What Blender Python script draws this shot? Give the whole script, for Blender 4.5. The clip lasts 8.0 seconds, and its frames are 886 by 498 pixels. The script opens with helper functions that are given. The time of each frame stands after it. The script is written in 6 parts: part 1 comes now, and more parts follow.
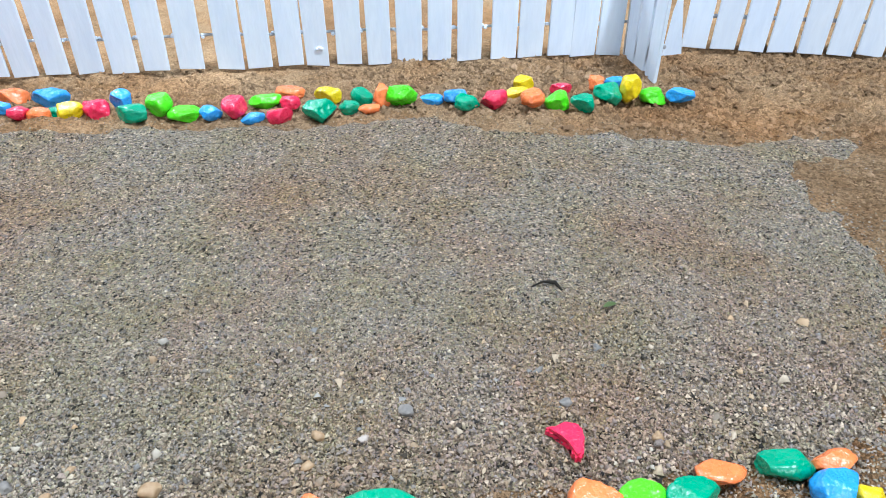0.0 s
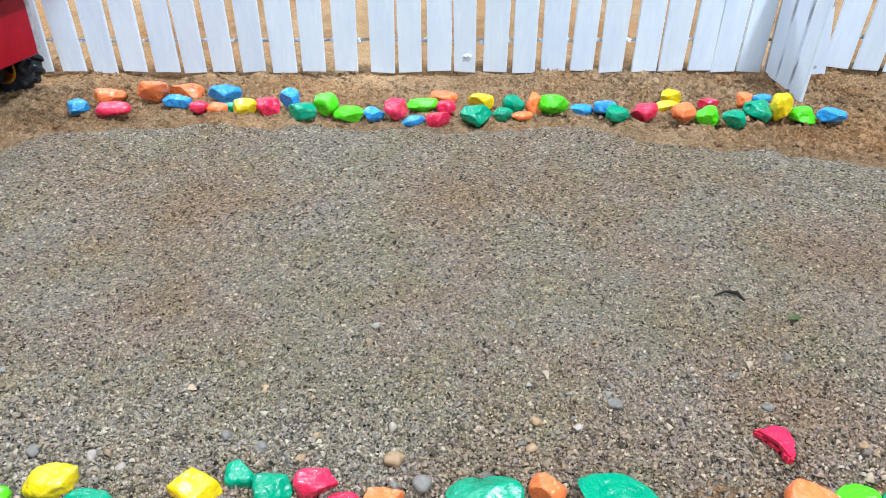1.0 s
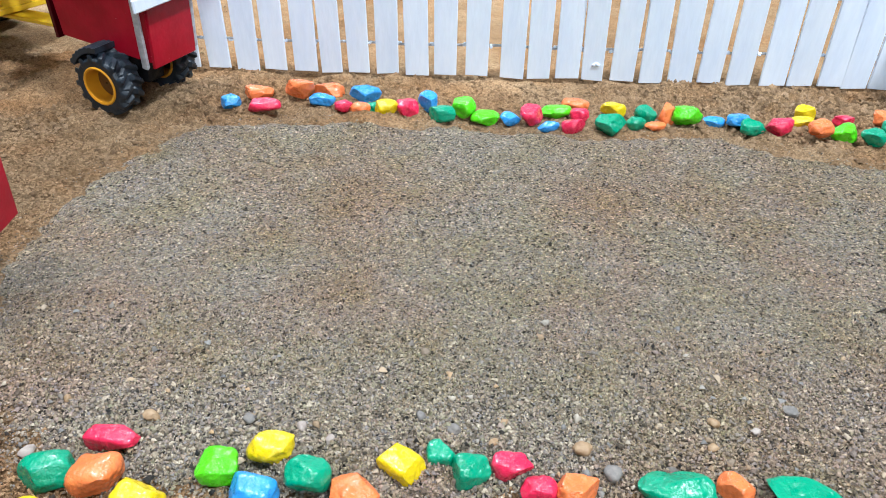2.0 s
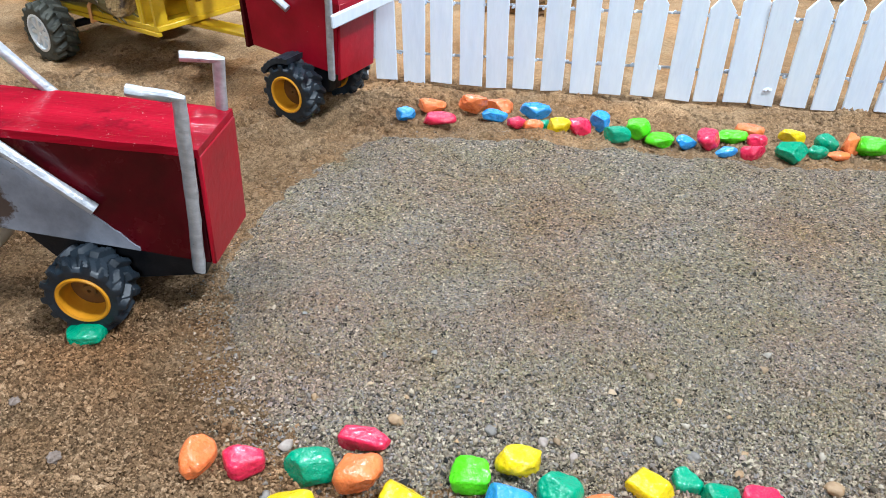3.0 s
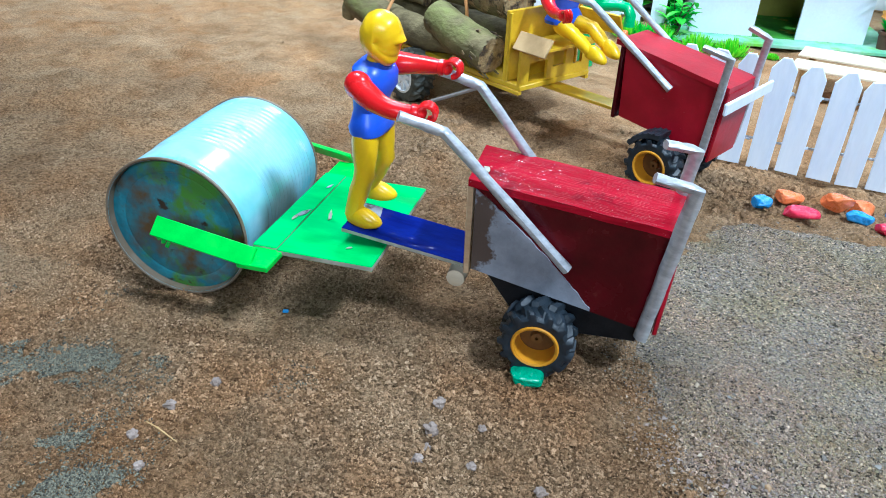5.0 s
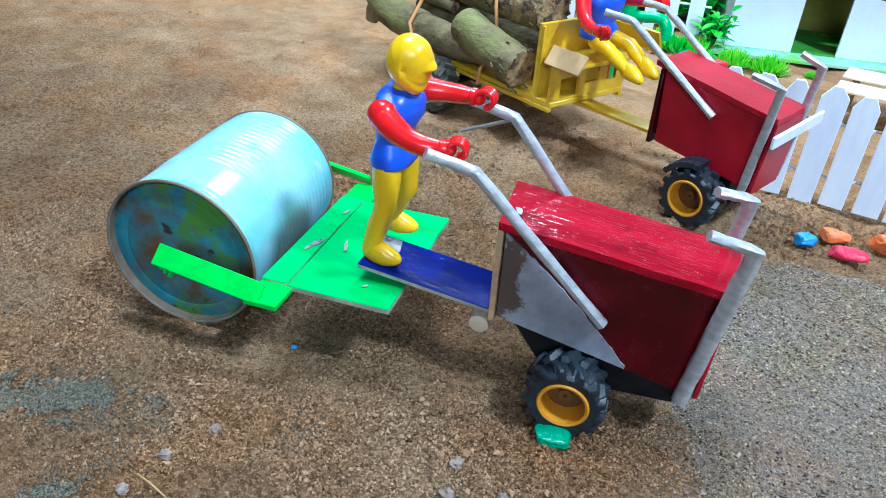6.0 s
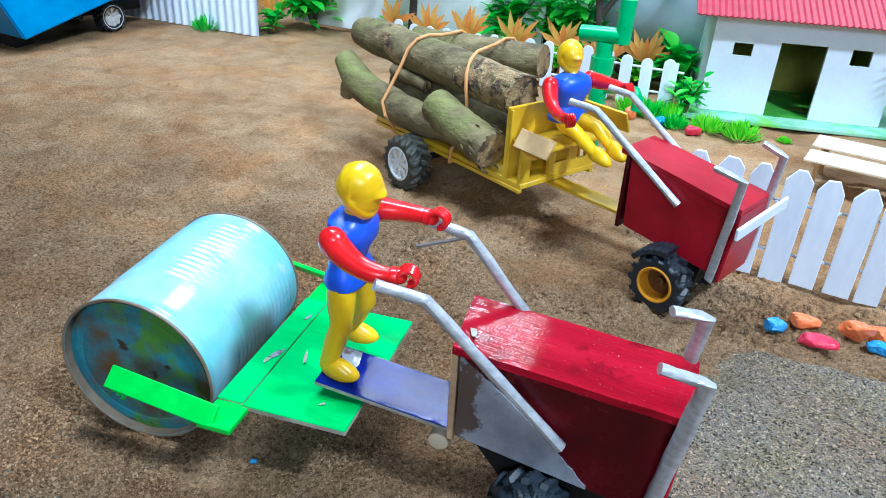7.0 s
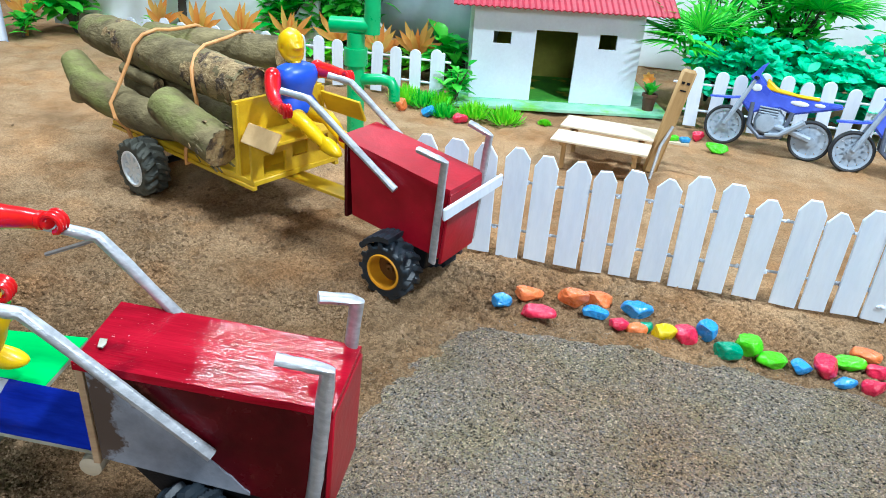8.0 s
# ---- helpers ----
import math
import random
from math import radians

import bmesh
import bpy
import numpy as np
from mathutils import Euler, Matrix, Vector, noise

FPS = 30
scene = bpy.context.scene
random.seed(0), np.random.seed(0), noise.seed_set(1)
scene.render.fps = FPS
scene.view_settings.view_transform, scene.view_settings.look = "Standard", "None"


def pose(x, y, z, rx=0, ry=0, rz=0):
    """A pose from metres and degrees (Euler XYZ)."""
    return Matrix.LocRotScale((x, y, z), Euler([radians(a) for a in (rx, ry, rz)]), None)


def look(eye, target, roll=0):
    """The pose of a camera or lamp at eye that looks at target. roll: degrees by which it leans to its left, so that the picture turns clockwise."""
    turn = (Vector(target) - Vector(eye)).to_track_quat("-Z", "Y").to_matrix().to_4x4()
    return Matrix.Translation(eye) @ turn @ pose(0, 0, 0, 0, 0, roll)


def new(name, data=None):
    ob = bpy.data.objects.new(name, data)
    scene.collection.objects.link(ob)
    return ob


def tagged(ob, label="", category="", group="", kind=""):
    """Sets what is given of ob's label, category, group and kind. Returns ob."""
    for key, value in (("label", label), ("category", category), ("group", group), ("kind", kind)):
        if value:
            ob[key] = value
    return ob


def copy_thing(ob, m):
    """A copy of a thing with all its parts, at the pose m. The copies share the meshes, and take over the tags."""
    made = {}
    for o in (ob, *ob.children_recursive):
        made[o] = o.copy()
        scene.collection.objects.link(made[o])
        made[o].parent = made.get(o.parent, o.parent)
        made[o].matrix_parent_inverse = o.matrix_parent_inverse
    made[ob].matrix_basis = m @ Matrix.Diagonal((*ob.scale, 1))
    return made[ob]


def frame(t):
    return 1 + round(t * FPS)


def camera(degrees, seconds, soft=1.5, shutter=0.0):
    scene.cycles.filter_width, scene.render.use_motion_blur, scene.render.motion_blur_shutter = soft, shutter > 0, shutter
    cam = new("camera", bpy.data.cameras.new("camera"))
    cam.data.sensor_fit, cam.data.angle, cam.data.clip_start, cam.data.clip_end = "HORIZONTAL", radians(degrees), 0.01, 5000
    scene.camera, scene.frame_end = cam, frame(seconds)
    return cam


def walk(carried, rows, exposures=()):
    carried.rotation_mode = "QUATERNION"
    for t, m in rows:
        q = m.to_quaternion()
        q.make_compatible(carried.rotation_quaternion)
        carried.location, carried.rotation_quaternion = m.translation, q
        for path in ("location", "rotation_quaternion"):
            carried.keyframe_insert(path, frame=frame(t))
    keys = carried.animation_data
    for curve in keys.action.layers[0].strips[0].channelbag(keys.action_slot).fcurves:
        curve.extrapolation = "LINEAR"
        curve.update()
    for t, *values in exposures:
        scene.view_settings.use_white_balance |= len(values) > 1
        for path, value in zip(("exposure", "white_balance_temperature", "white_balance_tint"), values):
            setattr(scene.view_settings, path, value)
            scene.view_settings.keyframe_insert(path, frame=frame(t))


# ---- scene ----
cam = camera(63.4, 8.0, soft=0.95)
PATH = [
    (0, (0.096, 0.061, 0.25), (0.271, 1.701, -0.881), 0.0),
    (0.5, (0.057, 0.054, 0.255), (0.158, 1.704, -0.871), 0.2),
    (1, (0.016, 0.044, 0.263), (0.039, 1.698, -0.861), 0.2),
    (1.2, (0.0, 0.04, 0.265), (-0.01, 1.695, -0.857), 0.2),
    (2.3, (-0.076, 0.018, 0.276), (-0.252, 1.663, -0.848), 0.2),
    (2.5, (-0.095, 0.015, 0.276), (-0.313, 1.655, -0.848), 0.1),
    (3, (-0.143, 0.008, 0.286), (-0.454, 1.644, -0.821), -0.1),
    (3.5, (-0.19, -0.011, 0.294), (-0.592, 1.62, -0.791), 0.4),
    (4, (-0.235, -0.039, 0.312), (-0.753, 1.584, -0.736), 0.8),
    (4.5, (-0.277, -0.066, 0.326), (-0.918, 1.529, -0.695), 1.7),
    (5, (-0.315, -0.066, 0.32), (-1.043, 1.492, -0.701), 2.2),
    (5.2, (-0.327, -0.058, 0.319), (-1.068, 1.482, -0.72), 2.7),
    (6.3, (-0.35, -0.012, 0.334), (-1.101, 1.53, -0.696), 4.3),
    (6.5, (-0.354, -0.002, 0.341), (-1.1, 1.56, -0.66), 4.4),
    (7, (-0.339, 0.009, 0.369), (-1.105, 1.596, -0.578), 3.2),
    (7.5, (-0.297, 0.024, 0.376), (-0.937, 1.688, -0.531), 3.3),
    (8, (-0.231, 0.068, 0.359), (-0.623, 1.8, -0.561), 4.1),
]
# the clip's camera darkens a little and cools towards the roller, then warms again
TONE = [(0.0, 0.0, 5850, 7), (1.0, 0.0, 6000, 7), (2.5, 0.01, 6120, 9), (3.5, 0.0, 5920, 6), (4.5, -0.05, 5670, 4), (5.0, -0.05, 5430, 3), (6.5, -0.11, 5230, 3), (7.0, -0.13, 5350, 4), (7.5, -0.13, 5680, 4), (8.0, -0.14, 5880, 3)]
walk(cam, [(t, look(eye, target, roll)) for t, eye, target, roll in PATH], TONE)

# ---- light ----
world = bpy.data.worlds.new("room_air")
scene.world = world
world.use_nodes = True
world.node_tree.nodes["Background"].inputs[0].default_value = (0.80, 0.88, 1.0, 1)
world.node_tree.nodes["Background"].inputs[1].default_value = 0.032


def area(name, eye, target, sx, sy, watts, colour):
    data = bpy.data.lights.new(name, "AREA")
    data.shape, data.size, data.size_y, data.energy, data.color = "RECTANGLE", sx, sy, watts, colour
    ob = new(name, data)
    ob.matrix_world = look(eye, target)
    return ob


area("lamp_tube_back", (-0.84, 1.84, 1.52), (-0.50, 0.6, 0), 0.5, 0.14, 24, (0.90, 0.95, 1.0))
# added fill for upright faces towards the camera; no window stands there
area("lamp_fill_front", (0.60, -2.25, 1.50), (-0.3, 0.9, 0.05), 1.3, 0.8, 52, (0.885, 0.945, 1.0))
area("lamp_ceiling_right", (0.90, 0.12, 2.10), (-0.30, 0.60, 0), 0.24, 0.18, 77, (0.885, 0.945, 1.0))
# added fill to brighten the far left soil and garden, without a fixture
area("lamp_fill_middle", (-1.05, 0.55, 2.15), (-1.0, 1.15, 0.1), 0.9, 0.4, 54, (0.885, 0.945, 1.0))


# ---- materials ----
def nd(t, kind, **kw):
    n = t.nodes.new(kind)
    for k, v in kw.items():
        n.inputs[k.replace("_", " ")].default_value = v
    return n


def surface(name, a, b, scale=40.0, rough=0.5, bump=0.2, bscale=300.0, metal=0.0, coat=0.0, stretch=(1, 1, 1), spots=None, spot_at=0.62, spot_scale=18.0, spot_soft=0.07, depth=0.001, sheen=0.15, island=False, spec=0.5, bdetail=3, mids=(), rvar=0.12):
    """Two colours mixed by coarse noise, fine bump, optional stains with their own colour."""
    m = bpy.data.materials.new(name)
    m.use_nodes = True
    t = m.node_tree
    bs = t.nodes["Principled BSDF"]
    tc, mp = t.nodes.new("ShaderNodeTexCoord"), t.nodes.new("ShaderNodeMapping")
    oi = t.nodes.new("ShaderNodeObjectInfo")
    t.links.new(tc.outputs["Object"], mp.inputs["Vector"])
    mp.inputs["Scale"].default_value = stretch
    w = nd(t, "ShaderNodeMath")
    w.operation = "MULTIPLY"
    w.inputs[1].default_value = 37.0
    t.links.new(oi.outputs["Random"], w.inputs[0])

    def noi(sc, det, off=0.0):
        n = nd(t, "ShaderNodeTexNoise", Scale=sc, Detail=det, Roughness=0.6)
        n.noise_dimensions = "4D"
        t.links.new(mp.outputs["Vector"], n.inputs["Vector"])
        t.links.new(w.outputs[0], n.inputs["W"])
        return n

    n1, n2 = noi(scale, 5), noi(bscale, bdetail)
    ramp = t.nodes.new("ShaderNodeValToRGB")
    ramp.color_ramp.elements[0].position, ramp.color_ramp.elements[1].position = 0.34, 0.66
    ramp.color_ramp.elements[0].color, ramp.color_ramp.elements[1].color = (*a, 1), (*b, 1)
    for at, c in mids:
        ramp.color_ramp.elements.new(at).color = (*c, 1)
    if island:
        geo = t.nodes.new("ShaderNodeNewGeometry")
        t.links.new(geo.outputs["Random Per Island"], ramp.inputs[0])
        ramp.color_ramp.elements[0].position, ramp.color_ramp.elements[-1].position = 0.0, 1.0
    else:
        t.links.new(n1.outputs["Fac"], ramp.inputs[0])
    out = ramp.outputs[0]
    hsv = t.nodes.new("ShaderNodeMix")
    hsv.data_type, hsv.blend_type = "RGBA", "MULTIPLY"
    hsv.inputs[0].default_value = sheen
    t.links.new(out, hsv.inputs[6])
    t.links.new(n2.outputs["Fac"], hsv.inputs[7])
    out = hsv.outputs[2]
    if spots:
        n3 = noi(spot_scale, 6)
        step = t.nodes.new("ShaderNodeMapRange")
        step.inputs[1].default_value, step.inputs[2].default_value = spot_at, spot_at + spot_soft
        t.links.new(n3.outputs["Fac"], step.inputs[0])
        mix = t.nodes.new("ShaderNodeMix")
        mix.data_type = "RGBA"
        mix.inputs[7].default_value = (*spots, 1)
        t.links.new(step.outputs[0], mix.inputs[0])
        t.links.new(out, mix.inputs[6])
        out = mix.outputs[2]
    t.links.new(out, bs.inputs["Base Color"])
    rr = t.nodes.new("ShaderNodeMapRange")
    rr.inputs[3].default_value, rr.inputs[4].default_value = max(rough - rvar, 0.03), min(rough + rvar, 1)
    t.links.new(n1.outputs["Fac"], rr.inputs[0])
    t.links.new(rr.outputs[0], bs.inputs["Roughness"])
    bs.inputs["Metallic"].default_value = metal
    bs.inputs["Specular IOR Level"].default_value = spec
    bs.inputs["Coat Weight"].default_value = coat
    bs.inputs["Coat Roughness"].default_value = 0.12
    bu = nd(t, "ShaderNodeBump", Strength=bump, Distance=depth)
    t.links.new(n2.outputs["Fac"], bu.inputs["Height"])
    t.links.new(bu.outputs[0], bs.inputs["Normal"])
    return m


def granular(name, ramp, cell, rough, tints, tint_scale, spread=0.35, depth=0.0016, fine=2.3, loose=None, island=False):
    """Packed grains: cells with colours of their own, relief from the cells, broad drifts of tint.
    loose: the stretch of y over which the relief fades from loose to trodden."""
    m = bpy.data.materials.new(name)
    m.use_nodes = True
    t = m.node_tree
    bs = t.nodes["Principled BSDF"]
    tc = t.nodes.new("ShaderNodeTexCoord")
    warp = nd(t, "ShaderNodeTexNoise", Scale=0.9 / cell, Detail=2)
    t.links.new(tc.outputs["Object"], warp.inputs["Vector"])
    push = t.nodes.new("ShaderNodeMix")
    push.data_type, push.blend_type = "RGBA", "LINEAR_LIGHT"
    push.inputs[0].default_value = cell * 0.9
    t.links.new(tc.outputs["Object"], push.inputs[6])
    t.links.new(warp.outputs["Color"], push.inputs[7])

    def cells(size):
        v = nd(t, "ShaderNodeTexVoronoi", Scale=1.0 / size)
        t.links.new(push.outputs[2], v.inputs["Vector"])
        return v

    big, small = cells(cell), cells(cell / fine)
    sep = t.nodes.new("ShaderNodeSeparateColor")
    if island:
        geo = t.nodes.new("ShaderNodeNewGeometry")
        pick = geo.outputs["Random Per Island"]
    else:
        t.links.new(big.outputs["Color"], sep.inputs[0])
        pick = sep.outputs[0]
    cr = t.nodes.new("ShaderNodeValToRGB")
    els = cr.color_ramp.elements
    els[0].position, els[1].position = ramp[0][0], ramp[-1][0]
    els[0].color, els[1].color = (*ramp[0][1], 1), (*ramp[-1][1], 1)
    for at, c in ramp[1:-1]:
        els.new(at).color = (*c, 1)
    even = None
    if loose:
        xyz = t.nodes.new("ShaderNodeSeparateXYZ")
        t.links.new(tc.outputs["Object"], xyz.inputs[0])
        wob = nd(t, "ShaderNodeTexNoise", Scale=9.0, Detail=3)
        t.links.new(tc.outputs["Object"], wob.inputs["Vector"])
        add = t.nodes.new("ShaderNodeMath")
        add.operation = "MULTIPLY_ADD"
        add.inputs[1].default_value = 0.5
        t.links.new(wob.outputs["Fac"], add.inputs[0])
        t.links.new(xyz.outputs[1], add.inputs[2])
        even = t.nodes.new("ShaderNodeMapRange")
        even.inputs[1].default_value, even.inputs[2].default_value = loose[0] + 0.25, loose[1] + 0.25
        even.inputs[3].default_value, even.inputs[4].default_value = 1.0, 0.22
        t.links.new(add.outputs[0], even.inputs[0])
        half = t.nodes.new("ShaderNodeMix")
        half.inputs[2].default_value = 0.46
        t.links.new(even.outputs[0], half.inputs[0])
        t.links.new(pick, half.inputs[3])
        pick = half.outputs[0]
    t.links.new(pick, cr.inputs[0])
    out = cr.outputs[0]
    for k, (tint, scale) in enumerate(zip(tints, tint_scale)):
        n = nd(t, "ShaderNodeTexNoise", Scale=scale, Detail=5, Roughness=0.6)
        n.noise_dimensions = "4D"
        n.inputs["W"].default_value = 3.7 * k
        t.links.new(tc.outputs["Object"], n.inputs["Vector"])
        r = t.nodes.new("ShaderNodeMapRange")
        r.inputs[1].default_value, r.inputs[2].default_value = 0.44, 0.66
        t.links.new(n.outputs["Fac"], r.inputs[0])
        mul = t.nodes.new("ShaderNodeMix")
        mul.data_type, mul.blend_type = "RGBA", "MULTIPLY"
        mul.inputs[7].default_value = (*tint, 1)
        t.links.new(r.outputs[0], mul.inputs[0])
        t.links.new(out, mul.inputs[6])
        out = mul.outputs[2]
    grain = nd(t, "ShaderNodeTexNoise", Scale=1.6 / cell, Detail=4, Roughness=0.7)
    t.links.new(tc.outputs["Object"], grain.inputs["Vector"])
    gr = t.nodes.new("ShaderNodeMapRange")
    gr.inputs[1].default_value, gr.inputs[2].default_value = 0.3, 0.7
    gr.inputs[3].default_value, gr.inputs[4].default_value = 1 - spread, 1 + spread
    t.links.new(grain.outputs["Fac"], gr.inputs[0])
    last = t.nodes.new("ShaderNodeMix")
    last.data_type, last.blend_type = "RGBA", "MULTIPLY"
    last.inputs[0].default_value = 1.0
    t.links.new(out, last.inputs[6])
    t.links.new(gr.outputs[0], last.inputs[7])
    t.links.new(last.outputs[2], bs.inputs["Base Color"])
    bs.inputs["Roughness"].default_value = rough
    bs.inputs["Specular IOR Level"].default_value = 0.12
    hill = t.nodes.new("ShaderNodeMath")
    hill.operation = "MULTIPLY_ADD"
    hill.inputs[1].default_value = 0.45
    t.links.new(small.outputs["Distance"], hill.inputs[0])
    t.links.new(big.outputs["Distance"], hill.inputs[2])
    rough_up = t.nodes.new("ShaderNodeMath")
    rough_up.operation = "MULTIPLY_ADD"
    rough_up.inputs[1].default_value = -0.8
    t.links.new(grain.outputs["Fac"], rough_up.inputs[0])
    t.links.new(hill.outputs[0], rough_up.inputs[2])
    bu = nd(t, "ShaderNodeBump", Strength=1.0, Distance=depth)
    bu.invert = True
    t.links.new(rough_up.outputs[0], bu.inputs["Height"])
    if even is not None:
        t.links.new(even.outputs[0], bu.inputs["Strength"])
    t.links.new(bu.outputs[0], bs.inputs["Normal"])
    return m


def shade(ramp, k):
    return [(at, tuple(min(1.0, x * k) for x in c)) for at, c in ramp]


def contrast(ramp, k):
    mean = np.mean([c for _, c in ramp], axis=0)
    return [(at, tuple(float(max(0.02, m + (x - m) * k)) for x, m in zip(c, mean))) for at, c in ramp]


EARTH = [(0.0, (0.165, 0.104, 0.055)), (0.3, (0.275, 0.180, 0.100)), (0.55, (0.360, 0.238, 0.135)), (1.0, (0.460, 0.312, 0.184))]
PIT = [(0.0, (0.063, 0.054, 0.045)), (0.12, (0.179, 0.148, 0.114)), (0.25, (0.315, 0.250, 0.185)), (0.36, (0.257, 0.230, 0.207)), (0.48, (0.389, 0.300, 0.207)), (0.58, (0.299, 0.272, 0.255)), (0.68, (0.420, 0.318, 0.251)), (0.78, (0.320, 0.288, 0.195)), (0.9, (0.473, 0.395, 0.304)), (1.0, (0.609, 0.510, 0.389))]
DRIFT = [(0.76, 0.70, 0.65), (1.06, 0.91, 0.77)]
SOIL = granular("soil", shade(EARTH, 1.10), 0.0022, 0.95, DRIFT + [(0.77, 0.71, 0.64)], [5.0, 11.0, 26.0], 0.45, 0.0050, loose=(0.46, 1.0))
CRUMB = granular("soil_crumb", shade([(0.0, (0.112, 0.068, 0.037)), (0.3, (0.248, 0.156, 0.086)), (0.75, (0.370, 0.237, 0.135)), (1.0, (0.530, 0.365, 0.225))], 1.18), 0.0011, 0.95, DRIFT, [5.0, 11.0], 0.4, 0.0010, island=True)
CLOD = granular("soil_clod", [(0.0, (0.190, 0.122, 0.070)), (0.6, (0.335, 0.220, 0.128)), (1.0, (0.460, 0.310, 0.188))], 0.0012, 0.95, DRIFT, [5.0, 11.0], 0.3, 0.0010, island=True)
GRIT = granular("grit", contrast(shade(PIT, 1.16), 1.45), 0.0014, 0.9, [(1.0, 0.85, 0.76), (0.94, 0.92, 0.76)], [9.0, 21.0], 0.66, 0.0038)
GRAIN = granular("gravel_grain", contrast(shade(PIT, 0.82), 1.15), 0.0009, 0.85, [(1.0, 0.83, 0.80), (0.92, 0.93, 0.83)], [9.0, 21.0], 0.25, 0.0003, island=True)
SPILL = surface("dark_grain", (0.012, 0.012, 0.009), (0.235, 0.215, 0.150), 200, 0.85, 0.3, 1200, island=True, sheen=0.3)
LILAC = surface("lilac_pebble", (0.19, 0.140, 0.110), (0.36, 0.285, 0.245), 120, 0.9, 0.8, 600, depth=0.002)
PEBBLE = surface("pebble", (0.14, 0.13, 0.12), (0.42, 0.36, 0.28), 120, 0.7, 0.3, 700, island=True, mids=[(0.3, (0.30, 0.20, 0.11)), (0.5, (0.24, 0.225, 0.205)), (0.7, (0.42, 0.27, 0.14))])
ROUNDED = {
    "tan": surface("tan_pebble", (0.28, 0.17, 0.085), (0.41, 0.28, 0.16), 260, 0.6, 0.4, 900, depth=0.0004),
    "grey": surface("grey_pebble", (0.14, 0.13, 0.12), (0.25, 0.22, 0.195), 260, 0.7, 0.4, 900, depth=0.0004),
    "pale": surface("pale_pebble", (0.28, 0.22, 0.19), (0.41, 0.35, 0.30), 260, 0.6, 0.4, 900, depth=0.0004),
}


def stone_paint(name, c):
    dark = tuple(x * 0.78 for x in c)
    return surface(name, dark, c, 120, 0.28, 0.7, 300, coat=0.25, depth=0.0018, sheen=0.25, spots=tuple(min(1, x * 1.05 + 0.12) for x in c), spot_at=0.68, spot_scale=200)


STONE = {
    "sky-blue": stone_paint("paint_sky_blue", (0.05, 0.36, 0.85)),
    "orange": stone_paint("paint_orange", (1.0, 0.25, 0.075)),
    "pinkish red": stone_paint("paint_red", (0.88, 0.028, 0.095)),
    "teal green": stone_paint("paint_teal", (0.005, 0.36, 0.19)),
    "yellow": stone_paint("paint_yellow", (0.92, 0.66, 0.006)),
    "lime green": stone_paint("paint_lime", (0.13, 0.80, 0.01)),
}
WHITE = surface("white_paint", (0.74, 0.83, 0.97), (0.84, 0.91, 1.0), 50, 0.45, 0.3, 260, stretch=(1, 1, 0.2), depth=0.0008)
RED = surface("red_enamel", (0.27, 0.002, 0.012), (0.43, 0.006, 0.024), 30, 0.05, 1.0, 760, stretch=(0.035, 1.4, 1), rvar=0.02, depth=0.00019, sheen=0.3, bdetail=0, spec=0.13)
RED_TWO = surface("red_matt", (0.34, 0.002, 0.014), (0.50, 0.006, 0.026), 25, 0.36, 0.4, 160, depth=0.0008, spots=(0.60, 0.25, 0.25), spot_at=0.74, spot_scale=130, sheen=0.3, spec=0.3)
# dark red paint, taken further down so the colour carries the side's shade
RED_SIDE_SHADED = surface("red_side", (0.045, 0.001, 0.004), (0.100, 0.002, 0.007), 30, 0.26, 0.4, 200, spec=0.25, depth=0.0006, spots=(0.30, 0.11, 0.11), spot_at=0.74, spot_scale=120)
GREY = surface("bare_grey", (0.19, 0.205, 0.25), (0.33, 0.355, 0.42), 40, 0.20, 0.3, 300, spots=(0.085, 0.062, 0.055), spot_at=0.53, spot_scale=26, spot_soft=0.03)
SILVER = surface("silver_foil", (0.38, 0.40, 0.44), (0.60, 0.62, 0.66), 120, 0.32, 0.6, 300, metal=0.30, depth=0.0007, stretch=(1, 1, 2))
PLY = surface("plywood_edge", (0.42, 0.26, 0.14), (0.58, 0.40, 0.24), 90, 0.75, 0.4, 500, stretch=(0.3, 1, 3))
EDGE = surface("raw_edge", (0.25, 0.25, 0.19), (0.46, 0.44, 0.37), 90, 0.8, 0.4, 500)
HUB_SHADE = surface("hub_shade", (0.09, 0.035, 0.008), (0.16, 0.065, 0.012), 90, 0.5, 0.2, 500)
PALE_WOOD = surface("pale_wood", (0.66, 0.54, 0.38), (0.80, 0.69, 0.52), 60, 0.6, 0.3, 400, stretch=(0.2, 2, 1))
CARD = surface("tan_card", (0.56, 0.36, 0.16), (0.70, 0.48, 0.24), 40, 0.7, 0.2, 300)
TAN_WOOD = surface("tan_wood", (0.40, 0.24, 0.09), (0.58, 0.38, 0.17), 60, 0.6, 0.3, 400, stretch=(2, 2, 0.2))
BLUE = surface("blue_enamel", (0.004, 0.010, 0.16), (0.010, 0.028, 0.32), 40, 0.05, 1.0, 620, stretch=(0.22, 1.1, 1), depth=0.00013, sheen=0.4, bdetail=1, spec=0.045, rvar=0.02)
GREEN = surface("green_enamel", (0.003, 0.44, 0.07), (0.008, 0.60, 0.12), 40, 0.38, 0.35, 240, coat=0.1, stretch=(0.3, 1, 1), depth=0.0008, spots=(0.50, 0.58, 0.46), spot_at=0.76, spot_scale=60)
LEAFGREEN = surface("arm_green", (0.015, 0.50, 0.04), (0.06, 0.68, 0.06), 40, 0.35, 0.4, 240, coat=0.2, depth=0.0005)
